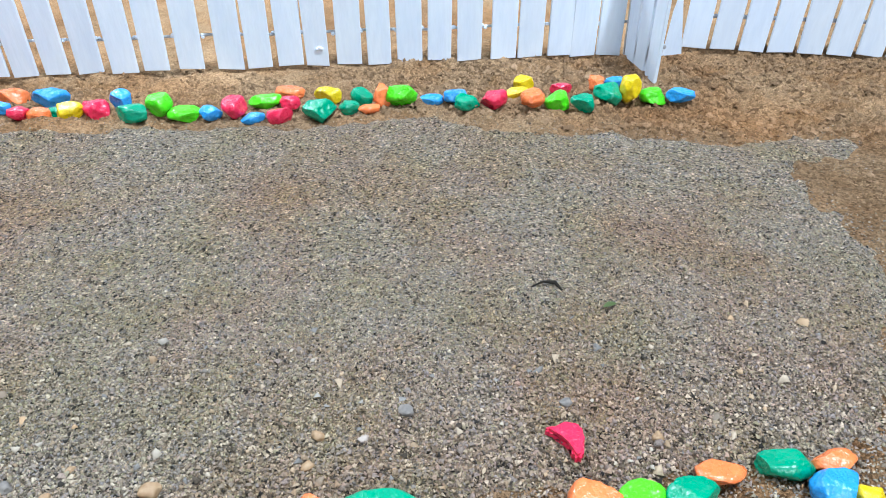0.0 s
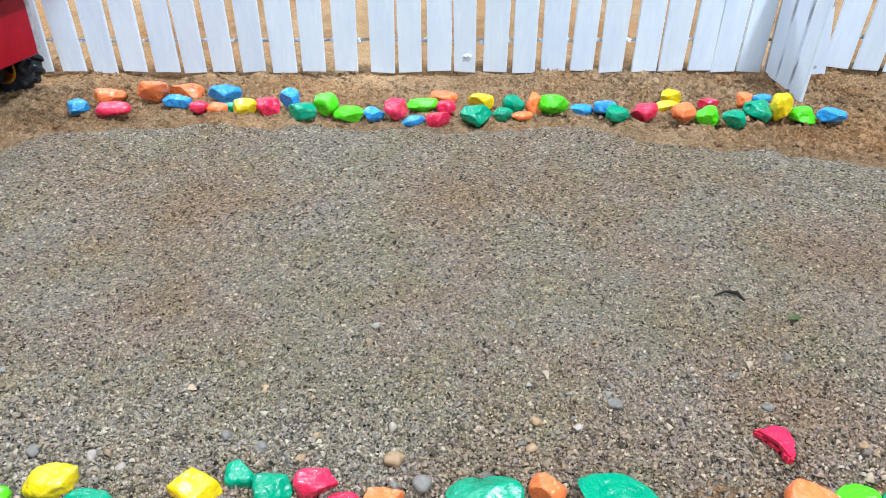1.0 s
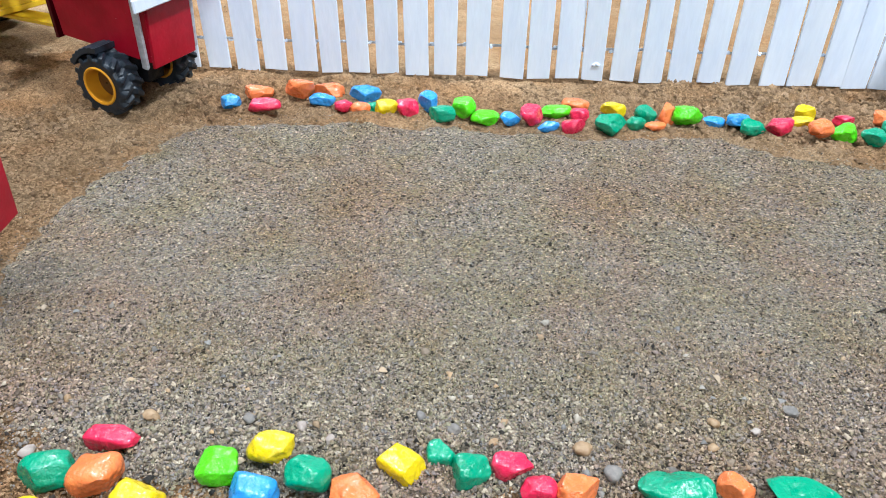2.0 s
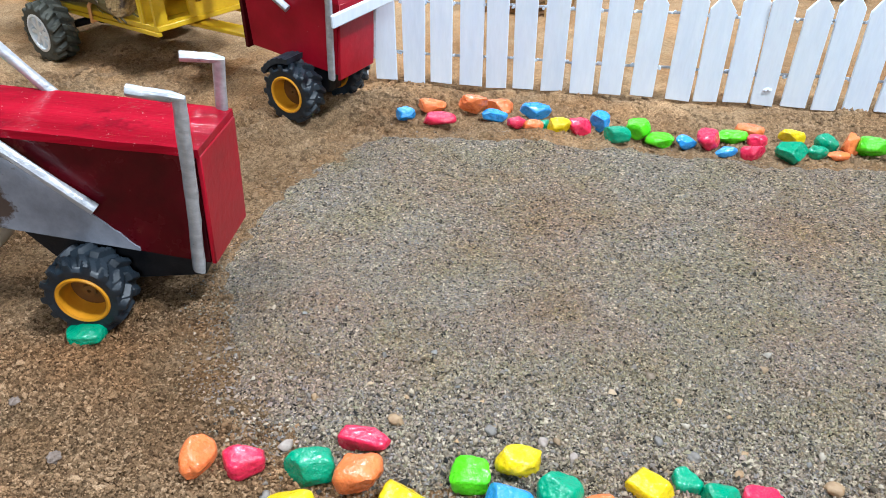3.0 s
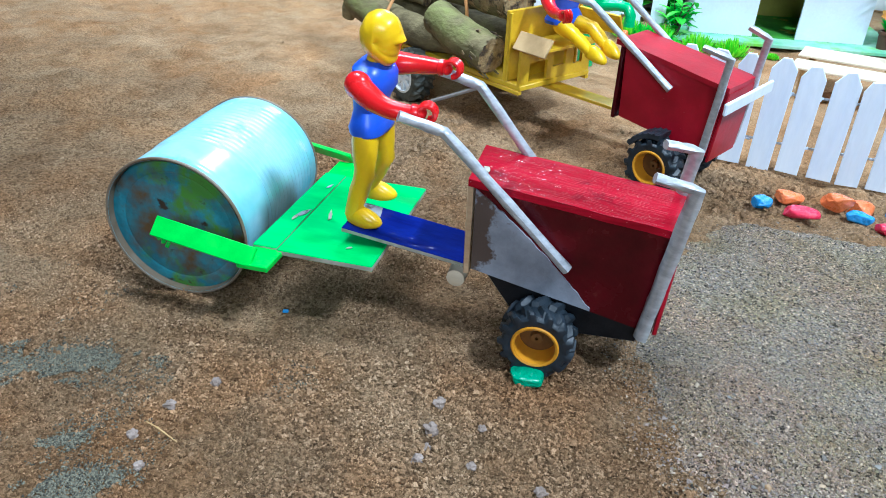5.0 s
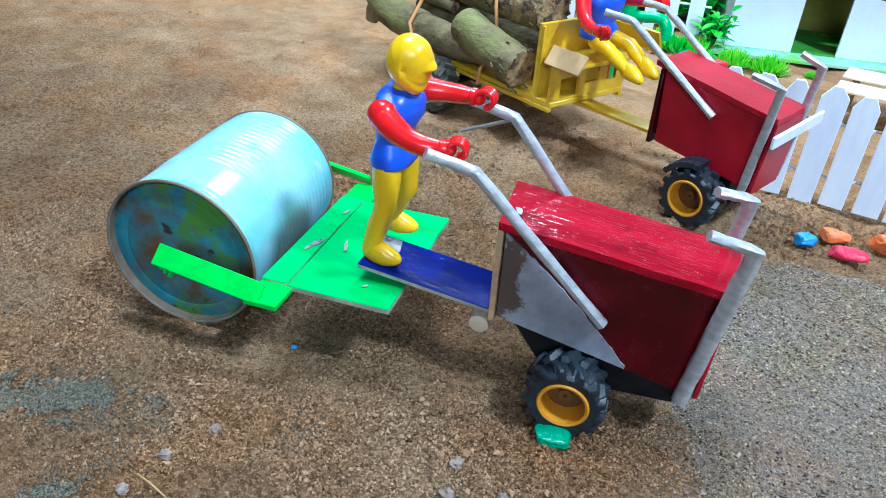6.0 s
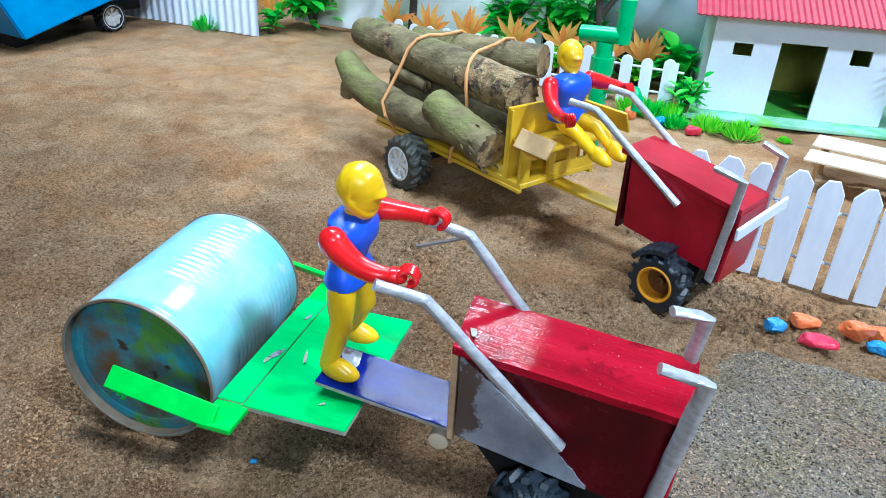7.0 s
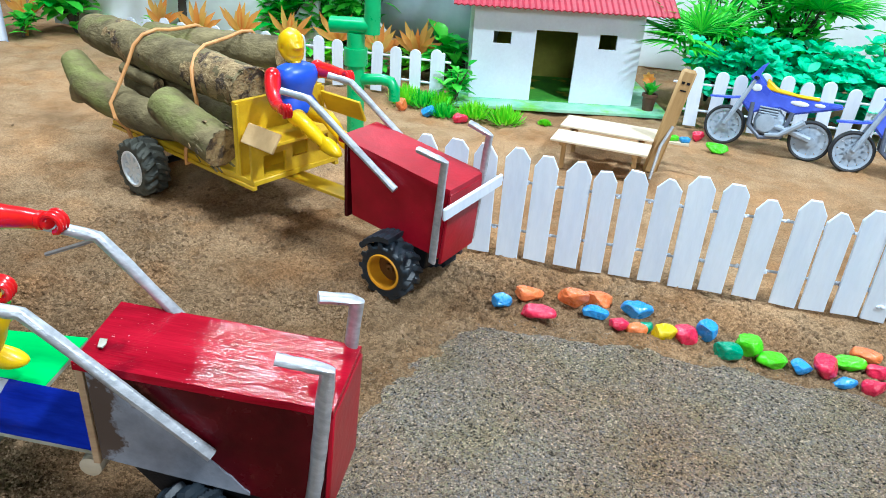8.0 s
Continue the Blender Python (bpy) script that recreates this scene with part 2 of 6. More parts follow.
TYRE = surface("tyre_rubber", (0.007, 0.012, 0.018), (0.020, 0.032, 0.046), 60, 0.46, 0.3, 600, spots=(0.12, 0.08, 0.05), spot_at=0.72, spot_scale=70, spec=0.5)
LEVER = surface("dull_lever", (0.20, 0.18, 0.16), (0.34, 0.31, 0.28), 90, 0.6, 0.2, 500)
BLACK = surface("black_plastic", (0.006, 0.007, 0.009), (0.016, 0.017, 0.02), 60, 0.4, 0.3, 500, spec=0.2)
DUSTY = surface("dusty_rubber", (0.022, 0.026, 0.022), (0.085, 0.085, 0.065), 50, 0.7, 0.3, 600, spots=(0.15, 0.115, 0.075), spot_at=0.60, spot_scale=60)
RIM = surface("yellow_rim", (0.62, 0.25, 0.01), (0.75, 0.34, 0.015), 60, 0.4, 0.1, 500)
CHROME = surface("chrome_rim", (0.72, 0.76, 0.78), (0.88, 0.90, 0.92), 80, 0.3, 0.1, 500, metal=0.15)
TIN = surface("pale_blue_tin", (0.20, 0.58, 0.72), (0.46, 0.76, 0.88), 12, 0.20, 0.25, 220, metal=0.15, depth=0.0003, spots=(0.48, 0.58, 0.66), spot_at=0.56, spot_scale=11, spot_soft=0.15)
TIN_END = surface("weathered_tin_end", (0.018, 0.18, 0.27), (0.06, 0.36, 0.45), 22, 0.42, 0.4, 200, metal=0.1, depth=0.0006, sheen=0.6)


def blotch(m, colour, scale, at, soft, seed):
    """One more coat over the base colour, in blotches."""
    t = m.node_tree
    bs = t.nodes["Principled BSDF"]
    was = bs.inputs["Base Color"].links[0].from_socket
    tc = t.nodes.new("ShaderNodeTexCoord")
    n = nd(t, "ShaderNodeTexNoise", Scale=scale, Detail=6, Roughness=0.62)
    n.noise_dimensions = "4D"
    n.inputs["W"].default_value = seed
    t.links.new(tc.outputs["Object"], n.inputs["Vector"])
    r = t.nodes.new("ShaderNodeMapRange")
    r.inputs[1].default_value, r.inputs[2].default_value = at, at + soft
    t.links.new(n.outputs["Fac"], r.inputs[0])
    mix = t.nodes.new("ShaderNodeMix")
    mix.data_type = "RGBA"
    mix.inputs[7].default_value = (*colour, 1)
    t.links.new(r.outputs[0], mix.inputs[0])
    t.links.new(was, mix.inputs[6])
    t.links.new(mix.outputs[2], bs.inputs["Base Color"])
    return m


blotch(TIN_END, (0.095, 0.058, 0.024), 17, 0.46, 0.14, 2.0)
blotch(TIN_END, (0.07, 0.22, 0.03), 22, 0.53, 0.08, 9.0)
blotch(TIN_END, (0.03, 0.022, 0.015), 60, 0.60, 0.06, 4.0)
blotch(RED, (0.68, 0.32, 0.33), 420, 0.66, 0.03, 1.0)
blotch(RED, (0.17, 0.002, 0.010), 30, 0.56, 0.10, 2.0)
blotch(RED_TWO, (0.62, 0.30, 0.30), 300, 0.69, 0.03, 1.0)
blotch(RED_SIDE_SHADED, (0.16, 0.035, 0.03), 46, 0.62, 0.10, 1.0)
blotch(TIN, (0.08, 0.48, 0.62), 17, 0.57, 0.12, 5.0)
blotch(TIN, (0.56, 0.70, 0.80), 26, 0.58, 0.10, 7.0)
blotch(TIN, (0.16, 0.13, 0.10), 130, 0.71, 0.02, 6.0)
RUST = surface("rusty_rim", (0.15, 0.095, 0.052), (0.25, 0.215, 0.165), 40, 0.55, 0.4, 400, metal=0.2)
YELLOW = surface("yellow_enamel", (0.62, 0.37, 0.01), (0.82, 0.54, 0.02), 40, 0.35, 0.4, 240, coat=0.3, depth=0.0006, stretch=(0.3, 1, 1))
TOY_YELLOW = surface("toy_yellow", (0.84, 0.51, 0.0), (0.92, 0.60, 0.0), 40, 0.34, 0.12, 220, coat=0.1)
TOY_RED = surface("toy_red", (0.70, 0.008, 0.012), (0.82, 0.012, 0.016), 40, 0.25, 0.05, 300, coat=0.3)
TOY_BLUE = surface("toy_blue", (0.018, 0.085, 0.66), (0.035, 0.13, 0.82), 40, 0.35, 0.05, 300)
BARK = surface("bark", (0.105, 0.076, 0.030), (0.36, 0.29, 0.14), 45, 0.85, 0.8, 230, stretch=(0.6, 1, 1), depth=0.0026, spots=(0.205, 0.215, 0.062), spot_at=0.52, spot_scale=15, spot_soft=0.14, sheen=0.55)
BARE_LOG = surface("split_wood", (0.20, 0.12, 0.05), (0.54, 0.39, 0.19), 90, 0.8, 1.0, 300, depth=0.005, spots=(0.07, 0.045, 0.028), spot_at=0.50, spot_scale=55)
LAWN = surface("green_floor", (0.03, 0.22, 0.02), (0.10, 0.42, 0.04), 30, 0.7, 0.4, 200, spots=(0.42, 0.40, 0.04), spot_at=0.58, spot_scale=22)
POT = surface("brown_pot", (0.08, 0.035, 0.02), (0.14, 0.06, 0.035), 60, 0.6, 0.3, 300)
BAND = surface("rubber_band", (0.66, 0.30, 0.10), (0.78, 0.40, 0.16), 60, 0.5, 0.1, 500)
WALL = surface("house_white", (0.70, 0.78, 0.91), (0.77, 0.85, 0.96), 14, 0.7, 0.3, 200, depth=0.0006)
ROOFRED = surface("roof_red", (0.36, 0.018, 0.045), (0.48, 0.04, 0.07), 60, 0.55, 0.3, 300)
MINT = surface("mint_board", (0.14, 0.52, 0.30), (0.45, 0.74, 0.56), 20, 0.6, 0.3, 200, spots=(0.20, 0.58, 0.05), spot_at=0.50, spot_scale=16, spot_soft=0.12)
PVC = surface("green_pvc", (0.015, 0.42, 0.13), (0.03, 0.52, 0.18), 40, 0.3, 0.1, 300, coat=0.2)
TANK = surface("grey_blue_tank", (0.34, 0.45, 0.55), (0.48, 0.58, 0.66), 12, 0.45, 0.2, 120)
ROOM_DARK = surface("room_dark", (0.05, 0.053, 0.06), (0.075, 0.08, 0.088), 3, 0.9, 0.3, 60)
PLASTER = surface("pale_plaster", (0.80, 0.87, 0.93), (0.88, 0.93, 0.97), 3, 0.85, 0.3, 60)


def thin(m, share):
    """Light shines through thin plastic leaves."""
    t = m.node_tree
    bs, out = t.nodes["Principled BSDF"], t.nodes["Material Output"]
    tr, mix = t.nodes.new("ShaderNodeBsdfTranslucent"), t.nodes.new("ShaderNodeMixShader")
    mix.inputs[0].default_value = share
    t.links.new(bs.inputs["Base Color"].links[0].from_socket, tr.inputs[0])
    t.links.new(bs.outputs[0], mix.inputs[1])
    t.links.new(tr.outputs[0], mix.inputs[2])
    t.links.new(mix.outputs[0], out.inputs[0])
    return m


LEAF = thin(surface("leaf_green", (0.01, 0.42, 0.04), (0.19, 0.92, 0.07), 30, 0.4, 0.2, 200, island=True), 0.35)
LEAF_TEAL = thin(surface("leaf_teal", (0.02, 0.70, 0.38), (0.12, 1.0, 0.62), 30, 0.4, 0.2, 200, island=True), 0.4)
LEAF_LIME = thin(surface("leaf_lime", (0.14, 0.68, 0.01), (0.40, 0.95, 0.04), 30, 0.45, 0.2, 200, island=True), 0.35)
PETAL = thin(surface("petal_orange", (1.0, 0.31, 0.06), (1.0, 0.58, 0.14), 30, 0.5, 0.2, 200, island=True), 0.45)
TRUNK = surface("dark_trunk", (0.04, 0.03, 0.03), (0.09, 0.07, 0.06), 60, 0.8, 0.6, 300)
TRUCKBLUE = surface("truck_blue", (0.0, 0.20, 0.52), (0.005, 0.30, 0.68), 20, 0.35, 0.3, 200, coat=0.2)
BIKEBLUE = surface("bike_blue", (0.05, 0.09, 0.62), (0.10, 0.17, 0.85), 40, 0.3, 0.05, 300, coat=0.3)
BIKEGREY = surface("bike_grey", (0.28, 0.35, 0.44), (0.42, 0.50, 0.60), 60, 0.4, 0.1, 300)
BIKEDARK = surface("bike_slate", (0.08, 0.10, 0.15), (0.15, 0.18, 0.25), 60, 0.4, 0.1, 300)
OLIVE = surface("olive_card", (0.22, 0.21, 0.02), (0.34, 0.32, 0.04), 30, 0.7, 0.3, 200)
BIKETYRE = surface("bike_tyre", (0.012, 0.014, 0.018), (0.03, 0.034, 0.042), 60, 0.6, 0.3, 500)
TAN_LEAF = surface("dry_leaf", (0.035, 0.06, 0.012), (0.07, 0.10, 0.02), 90, 0.6, 0.2, 400)
DARK_TWIG = surface("dark_twig", (0.012, 0.010, 0.008), (0.035, 0.028, 0.020), 200, 0.8, 0.4, 900, depth=0.0004, spec=0.2)
GLASSY = surface("clear_scrap", (0.30, 0.21, 0.15), (0.44, 0.35, 0.30), 90, 0.2, 0.6, 300, coat=0.6)


# ---- building helpers ----
def part(name, bm, material, parent, label="", smooth=True):
    me = bpy.data.meshes.new(name)
    bmesh.ops.recalc_face_normals(bm, faces=bm.faces[:])
    bm.to_mesh(me)
    bm.free()
    for m in material if isinstance(material, (list, tuple)) else [material]:
        me.materials.append(m)
    for p in me.polygons:
        p.use_smooth = smooth
    if smooth:
        me.set_sharp_from_angle(angle=radians(38))
    ob = new(name, me)
    if parent is not None:
        ob.parent = parent
    if label:
        tagged(ob, label)
    return ob


def thing(name, m, label, category, group="", kind=""):
    ob = new(name)
    ob.empty_display_size = 0.02
    ob.matrix_world = m
    return tagged(ob, label, category, group, kind)


def slab(bm, lo, hi, bevel=0.0, m=None, mi=0):
    """A box between two corners, edges bevelled, laid by m."""
    lo, hi = Vector(lo), Vector(hi)
    geo = bmesh.ops.create_cube(bm, size=1, matrix=Matrix.Translation((lo + hi) / 2) @ Matrix.Diagonal((*(hi - lo), 1)))
    vs = geo["verts"]
    if bevel:
        es = {e for v in vs for e in v.link_edges}
        out = bmesh.ops.bevel(bm, geom=list(es), offset=bevel, segments=1, affect="EDGES")
        vs = list({v for f in out["faces"] for v in f.verts} | {v for v in vs if v.is_valid})
    if m is not None:
        bmesh.ops.transform(bm, matrix=m, verts=vs)
    for f in {f for v in vs for f in v.link_faces}:
        f.material_index = mi
    return vs


def prism(bm, outline, depth, m=None):
    """A flat outline (x, z) given thickness along y, from 0 to depth."""
    a = [bm.verts.new((x, 0, z)) for x, z in outline]
    b = [bm.verts.new((x, depth, z)) for x, z in outline]
    bm.faces.new(a)
    bm.faces.new(b[::-1])
    for i in range(len(a)):
        bm.faces.new((a[i], b[i], b[(i + 1) % len(b)], a[(i + 1) % len(a)]))
    if m is not None:
        bmesh.ops.transform(bm, matrix=m, verts=a + b)


def tube(bm, pts, radii, seg=12, mi=0, squash=1.0, caps=True, wob=0.0, rng=None):
    """A swept round body along a line of points."""
    pts = [Vector(p) for p in pts]
    if not isinstance(radii, (list, tuple)):
        radii = [radii] * len(pts)
    rings, side = [], None
    for i, p in enumerate(pts):
        d = (pts[min(i + 1, len(pts) - 1)] - pts[max(i - 1, 0)]).normalized()
        if side is None:
            side = d.cross(Vector((0.3, 0.2, 1))).normalized()
        side = (side - d * side.dot(d)).normalized()
        up = d.cross(side)
        ring = []
        for k in range(seg):
            a = 2 * math.pi * k / seg
            r = radii[i] * (1 + (rng.uniform(-wob, wob) if rng else 0))
            ring.append(bm.verts.new(p + side * math.cos(a) * r + up * math.sin(a) * r * squash))
        rings.append(ring)
    for r0, r1 in zip(rings, rings[1:]):
        for k in range(seg):
            f = bm.faces.new((r0[k], r0[(k + 1) % seg], r1[(k + 1) % seg], r1[k]))
            f.material_index = mi
    if caps:
        for r in (rings[0], rings[-1]) if caps else ():
            f = bm.faces.new(r)
            f.material_index = mi
    return rings


def lathe(bm, profile, seg=32, m=None, mi=0, caps=True):
    """(radius, along) pairs turned about the y axis; the first and last rings are closed."""
    rings = []
    for r, y in profile:
        rings.append([bm.verts.new((math.cos(2 * math.pi * k / seg) * r, y, math.sin(2 * math.pi * k / seg) * r)) for k in range(seg)])
    for r0, r1 in zip(rings, rings[1:]):
        for k in range(seg):
            bm.faces.new((r0[k], r0[(k + 1) % seg], r1[(k + 1) % seg], r1[k])).material_index = mi
    for r in (rings[0], rings[-1]) if caps else ():
        bm.faces.new(r).material_index = mi
    if m is not None:
        bmesh.ops.transform(bm, matrix=m, verts=[v for r in rings for v in r])


def blob(bm, centre, size, m=None, mi=0, sub=3):
    geo = bmesh.ops.create_icosphere(bm, subdivisions=sub, radius=1, matrix=Matrix.Translation(centre) @ (m or Matrix()) @ Matrix.Diagonal((*size, 1)))
    for f in {f for v in geo["verts"] for f in v.link_faces}:
        f.material_index = mi
    return geo["verts"]


LATTICE = np.random.RandomState(7).rand(256, 256)


def vnoise(x, y, s, off=0):
    """Smooth value noise between -1 and 1 with cells of s metres."""
    x, y = np.asarray(x) / s + 1000 + 17.3 * off, np.asarray(y) / s + 1000 + 9.1 * off
    i, j = np.floor(x).astype(int), np.floor(y).astype(int)
    u, v = x - i, y - j
    u, v = u * u * (3 - 2 * u), v * v * (3 - 2 * v)
    g = lambda a, b: LATTICE[a % 256, b % 256]
    return 2 * ((g(i, j) * (1 - u) + g(i + 1, j) * u) * (1 - v) + (g(i, j + 1) * (1 - u) + g(i + 1, j + 1) * u) * v) - 1


def height(x, y):
    """The soil's height: shallow hollows, ruts and lumps, churned up before the trailer and by the gate."""
    lumps = np.clip(vnoise(x, y, 0.021, 3), 0, 1) ** 2 * np.clip(vnoise(x, y, 0.16, 8) + 0.35, 0, 1)
    churn = np.exp(-((x + 0.46) / 0.13) ** 2 - ((y - 0.60) / 0.07) ** 2)
    dug = np.clip((x - 0.08) / 0.12, 0, 1) * np.clip((y - 0.52) / 0.05, 0, 1) * np.clip((0.80 - y) / 0.05, 0, 1)
    rubble = np.clip(1.3 - np.hypot((x + 0.42) / 0.22, (y - 0.20) / 0.13), 0, 1)
    strip = np.clip((y - 0.60) / 0.03, 0, 1) * np.clip((0.76 - y) / 0.03, 0, 1) * np.clip((x + 0.42) / 0.06, 0, 1)
    broken = np.abs(vnoise(x, y, 0.013, 31)) + 0.6 * np.abs(vnoise(x, y, 0.0065, 32))
    rut = np.exp(-(((x + 0.50) * 0.41 + (y - 0.655) * 0.91) / 0.012) ** 2) * np.exp(-((x + 0.52) / 0.12) ** 2)
    mid = np.clip((y - 0.44) / 0.08, 0, 1) * np.clip((1.3 - y) / 0.3, 0, 1) * np.clip((0.0 - x) / 0.1, 0, 1)
    base = 0.0030 * vnoise(x, y, 0.11) + 0.0022 * vnoise(x, y, 0.04, 1) + 0.0016 * vnoise(x, y, 0.014, 2) + 0.0010 * vnoise(x, y, 0.009, 13)
    return base + 0.008 * lumps + churn * 0.0055 * vnoise(x, y, 0.017, 21) + mid * 0.0042 * vnoise(x, y, 0.03, 41) - 0.006 * rut - 0.002 + (0.0060 * dug + 0.0014 * np.clip((0.50 - y) / 0.1, 0, 1) + 0.0030 * rubble + 0.0030 * strip + 0.0035 * churn + 0.0030 * mid) * (broken - 0.35)


def raw_mesh(name, co, tris, material):
    me = bpy.data.meshes.new(name)
    me.vertices.add(len(co))
    me.vertices.foreach_set("co", np.ascontiguousarray(co, dtype=np.float32).ravel())
    n, k = tris.shape
    me.loops.add(n * k)
    me.loops.foreach_set("vertex_index", np.ascontiguousarray(tris, dtype=np.int32).ravel())
    me.polygons.add(n)
    me.polygons.foreach_set("loop_start", np.arange(0, n * k, k, dtype=np.int32))
    me.update(calc_edges=True)
    me.materials.append(material)
    return me


def grid_mesh(name, xs, ys, z, material, smooth=True):
    X, Y = np.meshgrid(xs, ys)
    co = np.stack([X, Y, z(X, Y)], -1).reshape(-1, 3)
    i = np.arange(len(xs) * len(ys)).reshape(len(ys), len(xs))
    quads = np.stack([i[:-1, :-1], i[:-1, 1:], i[1:, 1:], i[1:, :-1]], -1).reshape(-1, 4)
    me = raw_mesh(name, co, quads, material)
    me.polygons.foreach_set("use_smooth", np.ones(len(quads), dtype=bool))
    return me


DOME = np.array([(1, 0, -0.35), (-0.5, 0.87, -0.35), (-0.5, -0.87, -0.35), (-0.35, 0, 0.75), (0.35, 0.35, 0.6), (0.25, -0.4, 0.65)], float)
DOME_F = np.array([(0, 1, 4), (1, 3, 4), (1, 2, 3), (2, 5, 3), (2, 0, 5), (0, 4, 5), (3, 5, 4)])


def scatter(name, x, y, z, size, material, seed):
    """Loose grains: squat eight-sided crumbs turned and squeezed at random, in one mesh."""
    rs = np.random.RandomState(seed)
    n = len(x)
    v = DOME[None] * rs.uniform(0.65, 1.25, (n, 6, 1)) * np.stack([rs.uniform(0.8, 1.4, n), rs.uniform(0.7, 1.1, n), rs.uniform(0.55, 0.85, n)], -1)[:, None]
    v = v + rs.uniform(-0.25, 0.25, (n, 6, 3))
    a, b = rs.uniform(0, 6.283, n), rs.uniform(-0.4, 0.4, n)
    cb, sb = np.cos(b)[:, None], np.sin(b)[:, None]
    v = np.stack([v[..., 0] * cb - v[..., 2] * sb, v[..., 1], v[..., 0] * sb + v[..., 2] * cb], -1)
    ca, sa = np.cos(a)[:, None], np.sin(a)[:, None]
    v = np.stack([v[..., 0] * ca - v[..., 1] * sa, v[..., 0] * sa + v[..., 1] * ca, v[..., 2]], -1)
    v = v * size[:, None, None] + np.stack([x, y, z], -1)[:, None]
    f = (DOME_F[None] + 6 * np.arange(n)[:, None, None]).reshape(-1, 3)
    return new(name, raw_mesh(name, v.reshape(-1, 3), f, material))


def inside(x, y, poly):
    """How far inside a closed outline each place lies, in metres; negative outside."""
    p = np.array(poly)
    q = np.roll(p, -1, 0)
    best, odd = np.full(np.shape(x), 9.0), np.zeros(np.shape(x), bool)
    for (ax, ay), (bx, by) in zip(p, q):
        t = np.clip(((x - ax) * (bx - ax) + (y - ay) * (by - ay)) / ((bx - ax) ** 2 + (by - ay) ** 2), 0, 1)
        best = np.minimum(best, np.hypot(x - ax - t * (bx - ax), y - ay - t * (by - ay)))
        if ay != by:
            odd ^= ((ay > y) != (by > y)) & (x < ax + (y - ay) / (by - ay) * (bx - ax))
    return np.where(odd, best, -best)


# ---- the setting ----
def steps(*marks):
    """Grid lines from pairs (place, step) on, the step holding up to the next place."""
    return np.concatenate([np.arange(a, b - 1e-6, st) for (a, st), (b, _) in zip(marks, marks[1:])] + [[marks[-1][0]]])


GX = steps((-3.2, 0.06), (-1.6, 0.010), (-0.95, 0.0034), (0.62, 0.06), (3.2, 0))
GY = steps((-2.6, 0.08), (0.085, 0.0034), (0.80, 0.008), (1.40, 0.04), (2.2, 0))
tagged(new("ground", grid_mesh("ground", GX, GY, height, SOIL)), "brown sandy soil with small lumps and hollows", "ground", kind="structure")

BED = [(-0.314, 0.608), (-0.199, 0.622), (-0.067, 0.615), (0.05, 0.612), (0.146, 0.630), (0.187, 0.582), (0.294, 0.566), (0.372, 0.542), (0.425, 0.552), (0.472, 0.548), (0.452, 0.517),
       (0.400, 0.505), (0.394, 0.466), (0.396, 0.429), (0.390, 0.391), (0.372, 0.345), (0.346, 0.295), (0.322, 0.254), (0.27, 0.240), (0.22, 0.246), (0.14, 0.243), (0.0, 0.232), (-0.12, 0.228),
       (-0.211, 0.236), (-0.290, 0.250), (-0.318, 0.285), (-0.345, 0.335), (-0.364, 0.39), (-0.367, 0.467), (-0.345, 0.545)]


def bed_depth(x, y):
    return inside(x, y, BED) + 0.006 * vnoise(x, y, 0.04, 4) + 0.004 * vnoise(x, y, 0.012, 5)


def bed_height(x, y):
    d = bed_depth(x, y)
    return height(x, y) * 0.6 + np.clip(d * 0.3, -0.006, 0.0035) + 0.0012 * vnoise(x, y, 0.008, 6)


bed = tagged(new("gravel_bed", grid_mesh("gravel_bed", np.arange(-0.42, 0.5, 0.0035), np.arange(0.2, 0.66, 0.0035), bed_height, GRIT)), "bed of fine grey gravel laid on the soil", "gravel", kind="stuff")
rs = np.random.RandomState(11)
n = 400000
gx, gy = rs.uniform(-0.42, 0.5, n), rs.uniform(0.2, 0.66, n)
keep = (bed_depth(gx, gy) > 0.010 - 0.045 * rs.rand(n) ** 1.7) & (rs.rand(n) < 1 - 0.82 * np.clip((gy - 0.33) / 0.13, 0, 1))
gx, gy = gx[keep], gy[keep]
near = np.clip((0.36 - gy) / 0.12, 0, 1)
gs = rs.uniform(0.00036, 0.00074, len(gx)) * (1 + 0.35 * near) * (1 + 0.7 * (rs.rand(len(gx)) < 0.05 + 0.09 * near) + 0.9 * (rs.rand(len(gx)) < 0.004 + 0.03 * near))
tagged(scatter("gravel_grains", gx, gy, np.maximum(bed_height(gx, gy), height(gx, gy)) + gs * rs.uniform(0.0, 1.2, len(gx)), gs, GRAIN, 3), "loose grey and tan gravel grains", "gravel", kind="stuff")
n = 120000
cx, cy = rs.uniform(-1.05, 0.62, n), rs.uniform(0.09, 0.80, n)
rubble = np.clip(1.2 - np.hypot((cx + 0.38) / 0.16, (cy - 0.17) / 0.13), 0, 1)
dens = np.clip(0.40 + 0.7 * vnoise(cx, cy, 0.05, 9) + 0.5 * (cy > 0.6) * (cx > 0.1) + 0.8 * rubble, 0.08, 1) * np.clip(1.25 - np.abs(cx + 0.25) * 0.9, 0.2, 1) * np.clip((0.82 - cy) / 0.3, 0, 1) * np.clip((cx + 1.05) / 0.25, 0, 1)
keep = (bed_depth(cx, cy) < rs.uniform(-0.02, 0.02, n)) & (rs.rand(n) < dens)
cx, cy, rubble = cx[keep], cy[keep], rubble[keep]
cs = rs.uniform(0.00045, 0.00118, len(cx)) * (1 + 1.2 * (rs.rand(len(cx)) < 0.08 + 0.12 * rubble)) * (1 + 1.1 * (rs.rand(len(cx)) < 0.012 + 0.035 * rubble))
